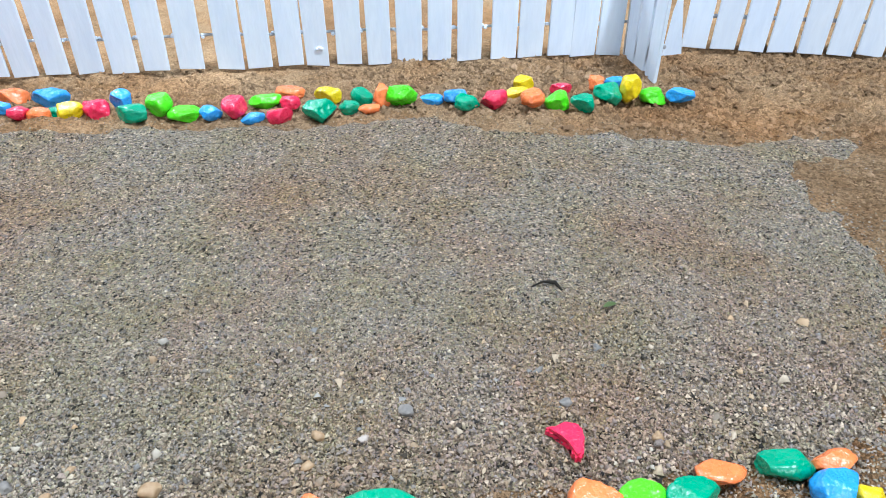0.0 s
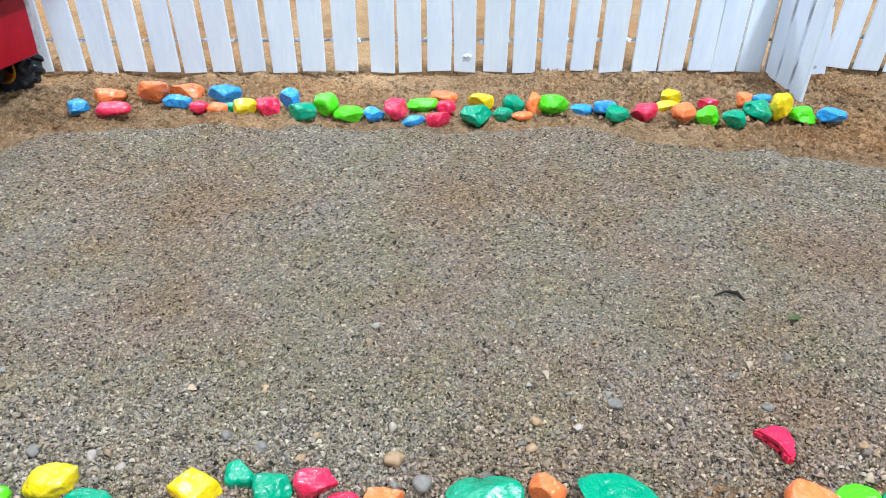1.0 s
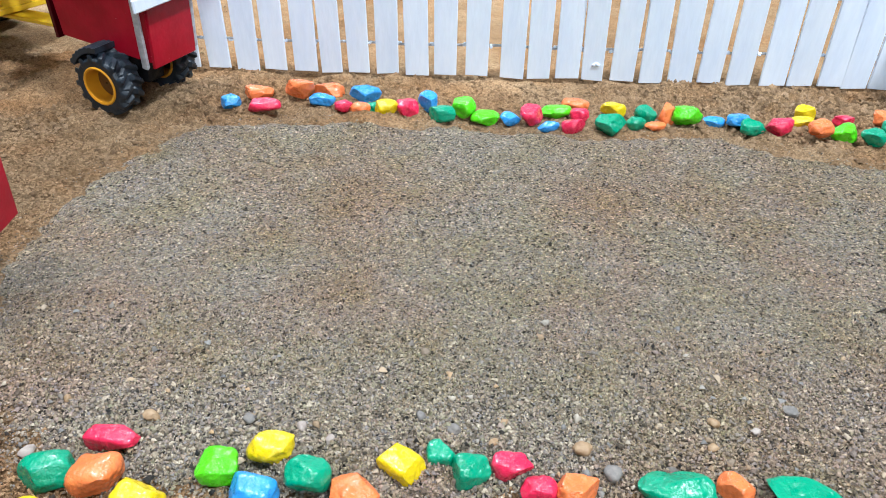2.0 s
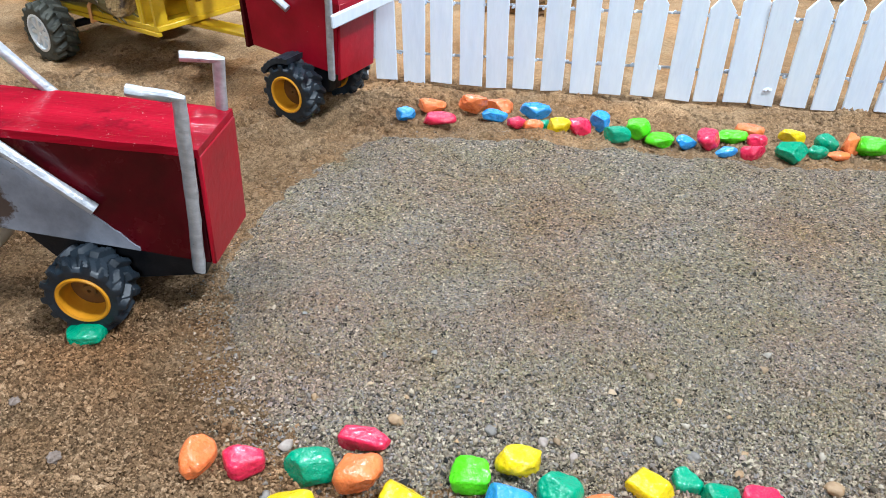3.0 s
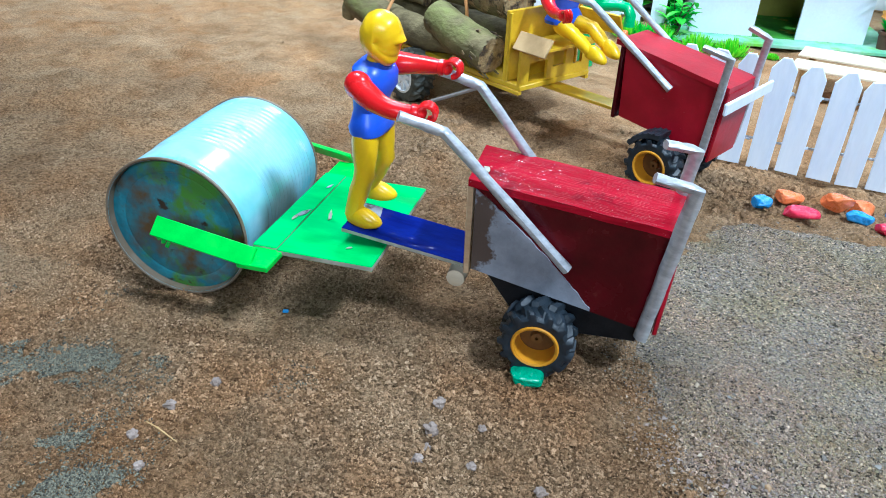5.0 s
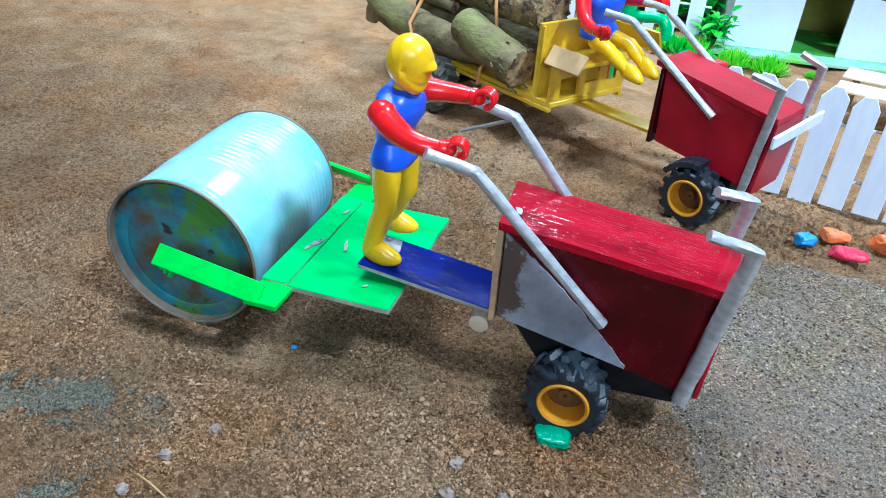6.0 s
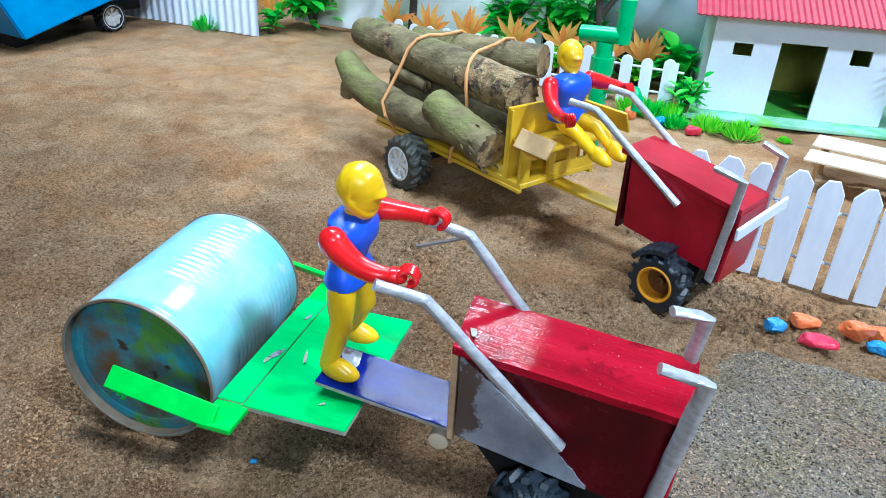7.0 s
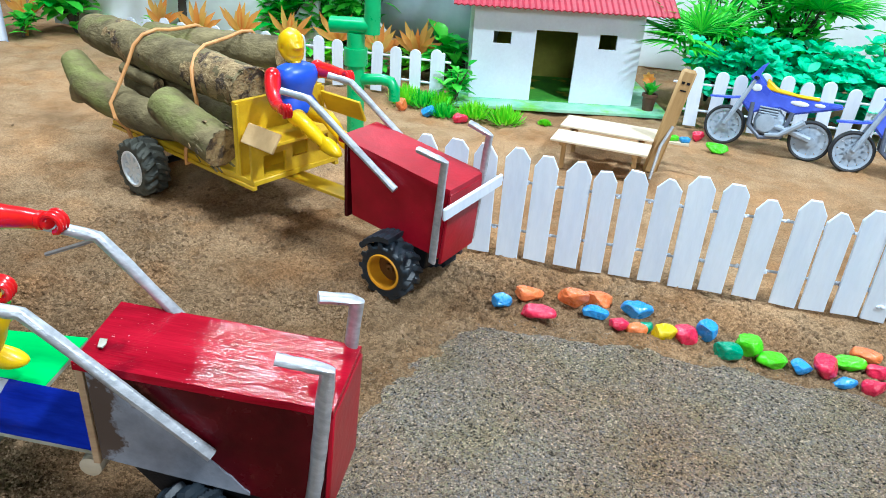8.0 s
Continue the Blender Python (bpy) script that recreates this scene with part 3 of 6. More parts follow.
tagged(scatter("soil_crumbs", cx, cy, height(cx, cy) + 0.0003, cs, CRUMB, 4), "loose crumbs and clods of brown soil", "soil", kind="stuff")
n = 260000
fx, fy = rs.uniform(-0.97, -0.24, n), rs.uniform(0.085, 0.47, n)
patch = vnoise(fx, fy, 0.06, 14) + 0.7 * vnoise(fx, fy, 0.022, 15) + 1.0 * np.clip(1.2 - np.hypot((fx + 0.40) / 0.17, (fy - 0.19) / 0.12), 0, 1)
keep = (bed_depth(fx, fy) < rs.uniform(-0.02, 0.01, n)) & (rs.rand(n) < np.clip(0.42 + 0.55 * patch, 0.04, 1) * np.clip((0.50 - fy) / 0.14, 0.0, 1) * np.clip((fx + 0.98) / 0.1, 0, 1))
fx, fy, patch = fx[keep], fy[keep], patch[keep]
fs = rs.uniform(0.0004, 0.00092, len(fx)) * (1 + 0.55 * np.clip(patch, 0, 1)) * (1 + 0.9 * (rs.rand(len(fx)) < 0.05))
tagged(scatter("soil_crumbs", fx, fy, height(fx, fy) + fs * rs.uniform(-0.2, 1.3, len(fx)), fs, CRUMB, 16), "coarse loose crumbs of brown soil", "soil", kind="stuff")
n = 48000
kx, ky = rs.uniform(-0.95, 0.62, n), rs.uniform(0.10, 0.80, n)
loose = np.clip(1.3 - np.hypot((kx + 0.38) / 0.15, (ky - 0.17) / 0.10), 0, 1) + 1.2 * (ky > 0.60) * (ky < 0.76) * (kx > -0.36) + 0.9 * np.clip(1.2 - np.hypot((kx + 0.40) / 0.11, (ky - 0.60) / 0.09), 0, 1) + 0.5 * np.clip(1.2 - np.hypot((kx + 0.66) / 0.16, (ky - 0.22) / 0.10), 0, 1) + 0.7 * (kx > 0.40)
loose = loose * np.clip(0.5 + 1.2 * vnoise(kx, ky, 0.05, 12), 0, 1) + 0.03
keep = (bed_depth(kx, ky) < -0.004) & (rs.rand(n) < loose)
kx, ky = kx[keep], ky[keep]
tagged(scatter("soil_clods", kx, ky, height(kx, ky) + 0.0002, rs.uniform(0.0011, 0.0021, len(kx)) * (1 + 0.8 * (rs.rand(len(kx)) < 0.12)), CLOD, 6), "larger clods of brown soil", "soil", kind="stuff")
dig = np.random.RandomState(31)
for label, n, box, cell, many, lo, hi, seed in (("lumpy brown soil crumbs along the fence", 26000, (-0.40, 0.64, 0.600, 0.775), 0.035, 0.35, 0.0007, 0.0033, 24), ("churned brown soil crumbs before the trailer", 22000, (-0.78, -0.26, 0.42, 0.82), 0.055, 0.12, 0.0007, 0.0036, 25)):
    wx, wy = dig.uniform(box[0], box[1], n), dig.uniform(box[2], box[3], n)
    rim = np.minimum(np.minimum(wx - box[0], box[1] - wx), np.minimum(wy - box[2], box[3] - wy)) / 0.06
    keep = (bed_depth(wx, wy) < -0.006) & (dig.rand(n) < np.clip(many + 0.8 * vnoise(wx, wy, cell, seed) + 0.4 * vnoise(wx, wy, cell * 0.4, seed), 0.02, 1) * np.clip(rim, 0.15, 1))
    wx, wy = wx[keep], wy[keep]
    ws = lo + (hi - lo) * dig.rand(len(wx)) ** 2.2
    tagged(scatter("soil_crumbs", wx, wy, height(wx, wy) + 0.3 * ws, ws, CLOD, seed), label, "soil", kind="stuff")
wx, wy = dig.uniform(-0.86, -0.50, 26000), dig.uniform(0.088, 0.26, 26000)
keep = dig.rand(26000) < np.clip(vnoise(wx, wy, 0.045, 51) + 0.6 * vnoise(wx, wy, 0.014, 52) - 0.15, 0, 1) * np.clip((0.26 - wy) / 0.06, 0, 1)
wx, wy = wx[keep], wy[keep]
tagged(scatter("dark_grit", wx, wy, height(wx, wy) + 0.0013, dig.uniform(0.0004, 0.0009, len(wx)), SPILL, 53), "dark grey grit strewn over the brown soil", "grit", kind="stuff")
wx, wy = dig.uniform(-1.5, -0.3, 1500), dig.uniform(0.48, 1.22, 1500)
keep = dig.rand(1500) < np.clip(0.25 + 0.9 * vnoise(wx, wy, 0.10, 41), 0.02, 1)
wx, wy = wx[keep], wy[keep]
tagged(scatter("soil_clods", wx, wy, height(wx, wy), 0.0008 + 0.0026 * dig.rand(len(wx)) ** 3, CLOD, 23), "scattered dark clods on the trodden soil", "soil", kind="stuff")
hx, hy = dig.uniform(0.10, 0.64, 3600), dig.uniform(0.55, 0.76, 3600)
keep = (bed_depth(hx, hy) < -0.008) & (dig.rand(3600) < np.clip(0.45 + 0.9 * vnoise(hx, hy, 0.035, 21) + 0.4 * (hx > 0.22), 0.05, 1))
hx, hy = hx[keep], hy[keep]
tagged(scatter("soil_clods", hx, hy, height(hx, hy) + 0.0001, 0.0016 + 0.0034 * dig.rand(len(hx)) ** 2, CLOD, 22), "dug-up coarse clods of brown soil by the fence", "soil", kind="stuff")
for n, cx0, cy0, la, lb, seed in ((8200, -0.698, 0.164, 0.076, 0.024, 8), (2300, -0.604, 0.094, 0.034, 0.014, 9), (1300, -0.735, 0.120, 0.030, 0.012, 10), (700, -0.640, 0.115, 0.020, 0.010, 12)):
    ra, an = np.sqrt(rs.rand(n)) * rs.uniform(0.6, 1.15, n), rs.uniform(0, 6.283, n)
    u, v = ra * np.cos(an) * la, ra * np.sin(an) * lb
    sx, sy = cx0 + 0.88 * u - 0.47 * v, cy0 + 0.47 * u + 0.88 * v
    keep = vnoise(sx, sy, 0.016, seed) + 0.5 * vnoise(sx, sy, 0.006, seed + 1) > 1.5 * ra - 1.25
    sx, sy = sx[keep], sy[keep]
    tagged(scatter("spilled_gravel", sx, sy, height(sx, sy) + 0.0014, rs.uniform(0.0005, 0.0010, len(sx)), SPILL, seed), "small spill of dark grey gravel on the soil", "gravel", kind="stuff")
for i, (x, y, s) in enumerate([(-0.460, 0.249, 0.0042), (-0.453, 0.222, 0.0048), (-0.597, 0.195, 0.0036), (-0.606, 0.164, 0.0042), (-0.584, 0.118, 0.0034), (-0.427, 0.241, 0.0028), (-0.420, 0.209, 0.0032), (-0.450, 0.198, 0.0036), (-0.606, 0.134, 0.0034), (-0.377, 0.207, 0.0034), (-0.450, 0.210, 0.0028)]):
    bm = bmesh.new()
    bmesh.ops.create_icosphere(bm, subdivisions=3, radius=1.0)
    for v in bm.verts:
        v.co *= s * (0.92 + 0.55 * noise.noise(v.co * 1.5 + Vector((i * 3.1, 0, 0))) + 0.25 * noise.noise(v.co * 4 + Vector((0, i * 2.3, 0))))
        v.co.z *= 0.75
    ob = part("pebble", bm, LILAC, None)
    ob.matrix_world = pose(x, y, float(height(x, y)) + 0.0006 + s * 0.40, 0, 0, i * 40)
    tagged(ob, "small lilac-grey pebble on the soil", "pebble", "loose pebbles on the soil")
bm = bmesh.new()
tube(bm, [(-0.014, 0.003, 0.004), (-0.004, 0.001, 0.005), (0.014, -0.003, 0.004)], [0.0003, 0.0006, 0.0004], 6)
ob = part("straw", bm, TAN_WOOD, None)
ob.matrix_world = pose(-0.592, 0.143, 0.001, 0, 0, 4)
tagged(ob, "thin pale dry straw lying on the soil", "straw")
for i, (x, y, s, tone) in enumerate([(-0.003, 0.257, 0.0044, "tan"), (-0.045, 0.259, 0.0026, "tan"), (-0.082, 0.274, 0.0028, "grey"), (-0.065, 0.268, 0.0034, "grey"), (0.060, 0.264, 0.0028, "tan"), (-0.124, 0.255, 0.0027, "pale"), (0.064, 0.280, 0.0030, "tan"), (0.084, 0.277, 0.0025, "pale"),
                                        (-0.269, 0.238, 0.0036, "pale"), (-0.264, 0.270, 0.0024, "tan"), (-0.217, 0.263, 0.0042, "tan"), (-0.221, 0.235, 0.0040, "grey"), (-0.267, 0.207, 0.0034, "grey"), (-0.167, 0.264, 0.0033, "grey"), (-0.040, 0.274, 0.0020, "tan"), (0.010, 0.244, 0.0046, "grey"), (0.103, 0.289, 0.0038, "grey"), (0.177, 0.286, 0.0028, "grey"), (0.212, 0.262, 0.0028, "tan"), (-0.140, 0.262, 0.0028, "pale")]):
    bm = bmesh.new()
    bmesh.ops.create_icosphere(bm, subdivisions=3, radius=1.0)
    for v in bm.verts:
        v.co *= s * (0.95 + 0.35 * noise.noise(v.co * 1.1 + Vector((i * 5.3, 2, 0))) + 0.10 * noise.noise(v.co * 4 + Vector((0, i * 2.9, 0))))
        v.co = (v.co.x * 1.12, v.co.y * 0.86, v.co.z * 0.70)
    ob = part("pebble", bm, ROUNDED[tone], None)
    ob.matrix_world = pose(x, y, float(max(bed_height(x, y), height(x, y))) + s * 0.28, 0, 0, i * 53)
    tagged(ob, "small rounded %s pebble lying in the gravel" % tone, "pebble", "rounded pebbles in the gravel")
px, py = rs.uniform(-0.34, 0.32, 520), 0.222 + 0.13 * rs.rand(520) ** 1.8
tagged(scatter("pebbles", px, py, bed_height(px, py) + 0.0012, rs.uniform(0.0009, 0.0017, 520) * (1 + 0.9 * (rs.rand(520) < 0.2)), PEBBLE, 5), "small tan and grey pebbles in the gravel", "pebbles", kind="stuff")


# added room shell out of view, very dark to cut bounce and reflections
def wall_piece(name, lo, hi, label):
    bm = bmesh.new()
    slab(bm, lo, hi)
    tagged(part(name, bm, ROOM_DARK, None, smooth=False), label, "wall", kind="structure")


wall_piece("wall_north", (-3.2, 1.95, -0.02), (3.2, 2.05, 2.4), "dull grey plaster wall behind the garden")
wall_piece("wall_south", (-3.2, -2.6, -0.02), (3.2, -2.5, 2.4), "dull grey plaster wall of the room")
wall_piece("wall_west", (-3.2, -2.5, -0.02), (-3.1, 1.95, 2.4), "dull grey plaster wall of the room")
wall_piece("wall_east", (3.1, -2.5, -0.02), (3.2, 1.95, 2.4), "dull grey plaster wall of the room")
wall_piece("ceiling", (-3.2, -2.6, 2.4), (3.2, 2.05, 2.5), "plain dull grey ceiling of the room")


# ---- painted stones ----
def stone(colour, spec, seed, group):
    """spec: place, width, depth, height and, for some, how square a block it is and its turn."""
    x, y, w, d, h = spec[:5]
    square, turn = spec[5:7] if len(spec) > 5 else (0.0, None)
    rng = random.Random(seed)
    bm = bmesh.new()
    bmesh.ops.create_icosphere(bm, subdivisions=4, radius=1)
    cuts = [(Vector((rng.gauss(0, 1), rng.gauss(0, 1), rng.gauss(0, 0.9))).normalized(), rng.uniform(0.60, 0.84)) for _ in range(rng.randint(6, 9))]
    cuts.append((Vector((rng.uniform(-0.3, 0.3), rng.uniform(-0.3, 0.3), 1)).normalized(), rng.uniform(0.55, 0.75)))
    if square:
        cuts = cuts[:3]
    off = Vector((rng.uniform(0, 50), rng.uniform(0, 50), 3))
    swell = Vector((rng.uniform(-0.22, 0.22), rng.uniform(-0.22, 0.22), 0))
    e = 2 + 7 * square
    for v in bm.verts:
        p = v.co / sum(abs(c) ** e for c in v.co) ** (1 / e)
        p = p * (1 + 0.12 * noise.noise(v.co * 1.2 + off) + swell.dot(v.co))
        for _ in range(2):
            for n, k in cuts:
                over = p.dot(n) - k * (1 + 0.55 * square)
                if over > 0:
                    p -= n * over * 0.86
        pit = max(0.0, noise.noise(p * 4.6 + off * 2) - 0.28)
        p += v.co * (0.06 * noise.noise(p * 2.4 + off) + 0.034 * noise.noise(p * 6 + off) + 0.018 * noise.noise(p * 15 + off) - 0.30 * pit)
        v.co = (p.x * w, p.y * d, p.z * h)
    for axis, want in enumerate((w, d, h)):
        lo, hi = min(v.co[axis] for v in bm.verts), max(v.co[axis] for v in bm.verts)
        for v in bm.verts:
            v.co[axis] = (v.co[axis] - (lo + hi) / 2) * want * (1.02 if axis < 2 else 1.10) / (hi - lo)
    low = min(v.co.z for v in bm.verts)
    for v in bm.verts:
        v.co.z -= low + 0.0014
    bmesh.ops.smooth_vert(bm, verts=bm.verts[:], factor=0.3, use_axis_x=True, use_axis_y=True, use_axis_z=True)
    ob = part("painted_stone", bm, STONE[colour], None)
    ob.matrix_world = pose(x, y, float(height(x, y)), 0, 0, rng.uniform(-14, 14) if turn is None else turn)
    size = "small" if w < 0.018 else ("large" if w > 0.027 else "medium")
    tagged(ob, "%s stone painted glossy %s on the soil" % (size, colour), "stone", group)
    return ob


FAR_ROW = {
    "sky-blue": [(-0.302, 0.649, 0.020, 0.018, 0.013), (-0.215, 0.656, 0.025, 0.014, 0.012), (-0.177, 0.674, 0.031, 0.017, 0.016), (-0.115, 0.660, 0.018, 0.020, 0.018), (-0.037, 0.635, 0.019, 0.015, 0.012), (-0.003, 0.629, 0.021, 0.012, 0.010), (0.149, 0.651, 0.022, 0.014, 0.010), (0.169, 0.649, 0.020, 0.018, 0.013), (0.315, 0.661, 0.020, 0.013, 0.011), (0.362, 0.621, 0.025, 0.015, 0.011)],
    "orange": [(-0.278, 0.664, 0.028, 0.017, 0.014), (-0.237, 0.661, 0.029, 0.018, 0.018), (-0.216, 0.685, 0.032, 0.018, 0.014), (-0.177, 0.643, 0.020, 0.014, 0.012), (0.025, 0.678, 0.027, 0.016, 0.012), (0.094, 0.637, 0.019, 0.011, 0.008), (0.106, 0.651, 0.016, 0.018, 0.021), (0.232, 0.621, 0.021, 0.020, 0.015), (0.297, 0.654, 0.015, 0.015, 0.012)],
    "pinkish red": [(-0.265, 0.635, 0.033, 0.018, 0.012), (-0.193, 0.642, 0.018, 0.015, 0.011), (-0.134, 0.652, 0.022, 0.022, 0.016), (-0.018, 0.638, 0.021, 0.024, 0.015), (0.027, 0.650, 0.018, 0.014, 0.012), (0.020, 0.627, 0.022, 0.014, 0.014), (0.201, 0.631, 0.023, 0.020, 0.016), (0.265, 0.654, 0.021, 0.013, 0.010)],
    "teal green": [(-0.168, 0.656, 0.013, 0.015, 0.010), (-0.099, 0.632, 0.025, 0.015, 0.015), (0.052, 0.628, 0.028, 0.019, 0.018), (0.077, 0.642, 0.018, 0.014, 0.012), (0.088, 0.658, 0.021, 0.018, 0.015), (0.177, 0.631, 0.022, 0.016, 0.014), (0.273, 0.615, 0.022, 0.020, 0.015), (0.299, 0.629, 0.025, 0.026, 0.019)],
    "yellow": [(-0.152, 0.644, 0.022, 0.015, 0.014), (0.059, 0.664, 0.024, 0.014, 0.015), (0.232, 0.664, 0.018, 0.015, 0.018), (0.224, 0.643, 0.022, 0.014, 0.011), (0.319, 0.628, 0.018, 0.018, 0.024)],
    "lime green": [(-0.080, 0.646, 0.023, 0.020, 0.017), (-0.060, 0.640, 0.028, 0.016, 0.013), (0.006, 0.657, 0.030, 0.018, 0.013), (0.122, 0.649, 0.027, 0.022, 0.020), (0.254, 0.625, 0.022, 0.021, 0.016), (0.339, 0.627, 0.023, 0.020, 0.015)],
}
NEAR_ROW = {
    "sky-blue": [(0.273, 0.227, 0.021, 0.017, 0.014), (-0.153, 0.221, 0.023, 0.017, 0.014, 0.35, -8)],
    "orange": [(0.176, 0.234, 0.022, 0.017, 0.013), (0.232, 0.242, 0.023, 0.014, 0.010), (0.281, 0.240, 0.020, 0.012, 0.009), (0.064, 0.239, 0.016, 0.017, 0.012), (-0.305, 0.217, 0.017, 0.024, 0.014, 0.1, 8), (-0.225, 0.223, 0.023, 0.020, 0.018, 0.25, 0), (-0.107, 0.225, 0.024, 0.018, 0.015), (-0.007, 0.233, 0.020, 0.015, 0.013)],
    "pinkish red": [(-0.282, 0.220, 0.020, 0.016, 0.013, 0.3, 35), (-0.229, 0.247, 0.027, 0.013, 0.010, 0.9, -4), (-0.036, 0.245, 0.020, 0.014, 0.011), (-0.024, 0.234, 0.017, 0.015, 0.011)],
    "teal green": [(0.215, 0.230, 0.022, 0.017, 0.014), (0.260, 0.241, 0.023, 0.014, 0.011), (0.037, 0.235, 0.034, 0.021, 0.014), (0.094, 0.234, 0.037, 0.022, 0.015), (-0.251, 0.225, 0.025, 0.017, 0.015, 0.35, 20), (-0.130, 0.232, 0.022, 0.018, 0.015), (-0.070, 0.251, 0.014, 0.013, 0.013, 0.7, 4), (-0.055, 0.242, 0.018, 0.015, 0.014, 0.2, 10)],
    "yellow": [(0.285, 0.221, 0.012, 0.012, 0.009), (-0.201, 0.213, 0.021, 0.016, 0.016, 0.5, -3), (-0.251, 0.199, 0.024, 0.016, 0.015, 0.35, 12), (-0.151, 0.246, 0.023, 0.018, 0.015), (-0.088, 0.243, 0.023, 0.015, 0.014, 0.6, -32)],
    "lime green": [(0.196, 0.234, 0.020, 0.015, 0.013), (-0.173, 0.235, 0.020, 0.016, 0.015, 0.6, 6)],
}
seed = 100
for group, rows in (("row of painted stones by the fence", FAR_ROW), ("row of painted stones along the bed", NEAR_ROW)):
    for colour, specs in rows.items():
        for spec in specs:
            seed += 1
            stone(colour, spec, seed, group)
stone("teal green", (-0.418, 0.296, 0.023, 0.017, 0.009, 0.35, 25), 301, "")
stone("sky-blue", (-0.533, 1.215, 0.026, 0.022, 0.018), 302, "stones by the house")
stone("pinkish red", (-0.474, 1.20, 0.026, 0.020, 0.016), 303, "stones by the house")
stone("orange", (-0.585, 1.225, 0.02, 0.02, 0.02), 304, "stones by the house")
stone("lime green", (-0.062, 1.233, 0.036, 0.020, 0.015), 305, "stones by the house")
stone("pinkish red", (-0.088, 1.285, 0.02, 0.02, 0.018), 306, "stones by the house")

# a heart-shaped chip lies alone on the gravel
bm = bmesh.new()
prism(bm, [(-0.0098, 0.0055), (-0.0040, 0.0075), (0.0005, 0.0068), (0.0046, 0.0094), (0.0076, 0.0080), (0.0078, 0.0), (0.0066, -0.0088), (0.0040, -0.0112), (0.0014, -0.0092), (0.0022, -0.0020), (-0.0012, 0.0020), (-0.0078, 0.0030)], 0.006)
bmesh.ops.bevel(bm, geom=bm.edges[:], offset=0.0016, segments=2, affect="EDGES")
heart = part("painted_stone", bm, STONE["pinkish red"], None)
heart.matrix_world = pose(0.171, 0.263, 0.009, -90, 0, -8) @ Matrix.Translation((0, 0, 0))
tagged(heart, "pinkish red heart-shaped painted stone on the gravel", "stone", "row of painted stones along the bed")


# ---- fences ----
def picket(fence, x, z0, z1, w, point, lean, rng, y=0.0, thick=0.0035, round_top=False):
    bm = bmesh.new()
    hw, j = w / 2, lambda s: rng.uniform(-s, s)
    if round_top:
        top = [(hw * math.cos(a), z1 - hw + hw * math.sin(a)) for a in [math.pi * k / 6 for k in range(7)]]
    else:
        s = hw * rng.uniform(0.22, 0.5)
        top = [(hw, z1 - point + j(0.001)), (s + j(0.001), z1 + j(0.0008)), (-s + j(0.001), z1 + j(0.0008)), (-hw, z1 - point + j(0.001))]
    prism(bm, [(-hw * 0.97 + j(0.0006), z0 + j(0.0015)), (hw * 0.97 + j(0.0006), z0 + j(0.0015))] + top, thick)
    bmesh.ops.bevel(bm, geom=[e for e in bm.edges if abs(e.verts[0].co.y - e.verts[1].co.y) < 1e-5], offset=0.0005, segments=1, affect="EDGES")
    ob = part("picket", bm, WHITE, fence, smooth=False)
    ob.matrix_basis = pose(x, y, 0, rng.uniform(-1.2, 1.2), lean, rng.uniform(-1.5, 1.5))
    return ob


rng = random.Random(21)
fence = thing("picket_fence", pose(0, 0.748, 0), "white-painted low wooden picket fence on the soil", "fence")
POSTS = [-0.411, -0.380, -0.347, -0.3155, -0.2855, -0.2535, -0.225, -0.1965, -0.166, -0.1345, -0.105, -0.0725, -0.036, -0.008, 0.0215, 0.047, 0.078, 0.107, 0.137, 0.166, 0.196, 0.230, 0.256, 0.286, 0.310, 0.337]
TOPS = [0.125, 0.124, 0.124, 0.125, 0.120, 0.119, 0.114, 0.119, 0.116, 0.122, 0.120, 0.109, 0.116, 0.107, 0.114]
for i, x in enumerate(POSTS):
    picket(fence, x, 0.002, TOPS[i] if i < len(TOPS) else rng.uniform(0.108, 0.122), min(0.0256, 2 * min(x - (POSTS[i - 1] if i else -1), (POSTS[i + 1] if i + 1 < len(POSTS) else 1) - x) - 0.0035) - rng.uniform(0, 0.003), rng.uniform(0.010, 0.014), rng.uniform(-0.8, 0.8), rng)
for z in (0.033, 0.088):
    bm = bmesh.new()
    tube(bm, [(-0.395 + 0.05 * k, 0.0062, z + 0.001 * math.sin(k * 2.1)) for k in range(16)], 0.0015, 6)
    part("rail", bm, SILVER, fence, "thin painted rail behind the pickets")

bm = bmesh.new()
for a, b in zip(POSTS, POSTS[1:]):
    for z in (0.033, 0.088):
        for _ in range(2):
            blob(bm, (a + (b - a) * rng.uniform(0.36, 0.64), 0.0045 + rng.uniform(0, 0.001), z + rng.uniform(-0.002, 0.002)), (rng.uniform(0.0014, 0.0024), 0.0016, rng.uniform(0.0012, 0.0024)), None, 0, 1)
tagged(part("glue", bm, WHITE, fence), "lumps of white-painted glue on the rails", kind="stuff")
bm = bmesh.new()
for q in range(3):
    blob(bm, (0.0477 + 0.002 * q, -0.0008, 0.0185 + 0.001 * (q % 2)), (0.0022, 0.0012, 0.0018), None, 0, 2)
part("glue", bm, WHITE, fence, "white dab of glue on a picket face")

# the gate leaf stands open towards the gravel
gate = thing("garden_gate", pose(0.353, 0.742, 0, 0, 0, -88), "white-painted picket gate leaf standing open", "gate")
for k, x in enumerate((0.008, 0.035, 0.062)):
    picket(gate, x, 0.002, 0.122, 0.023, 0.012, 1.0, rng)
for z in (0.035, 0.09):
    bm = bmesh.new()
    tube(bm, [(-0.004, 0.0055, z), (0.072, 0.0055, z)], 0.002, 6)
    part("rail", bm, SILVER, gate)
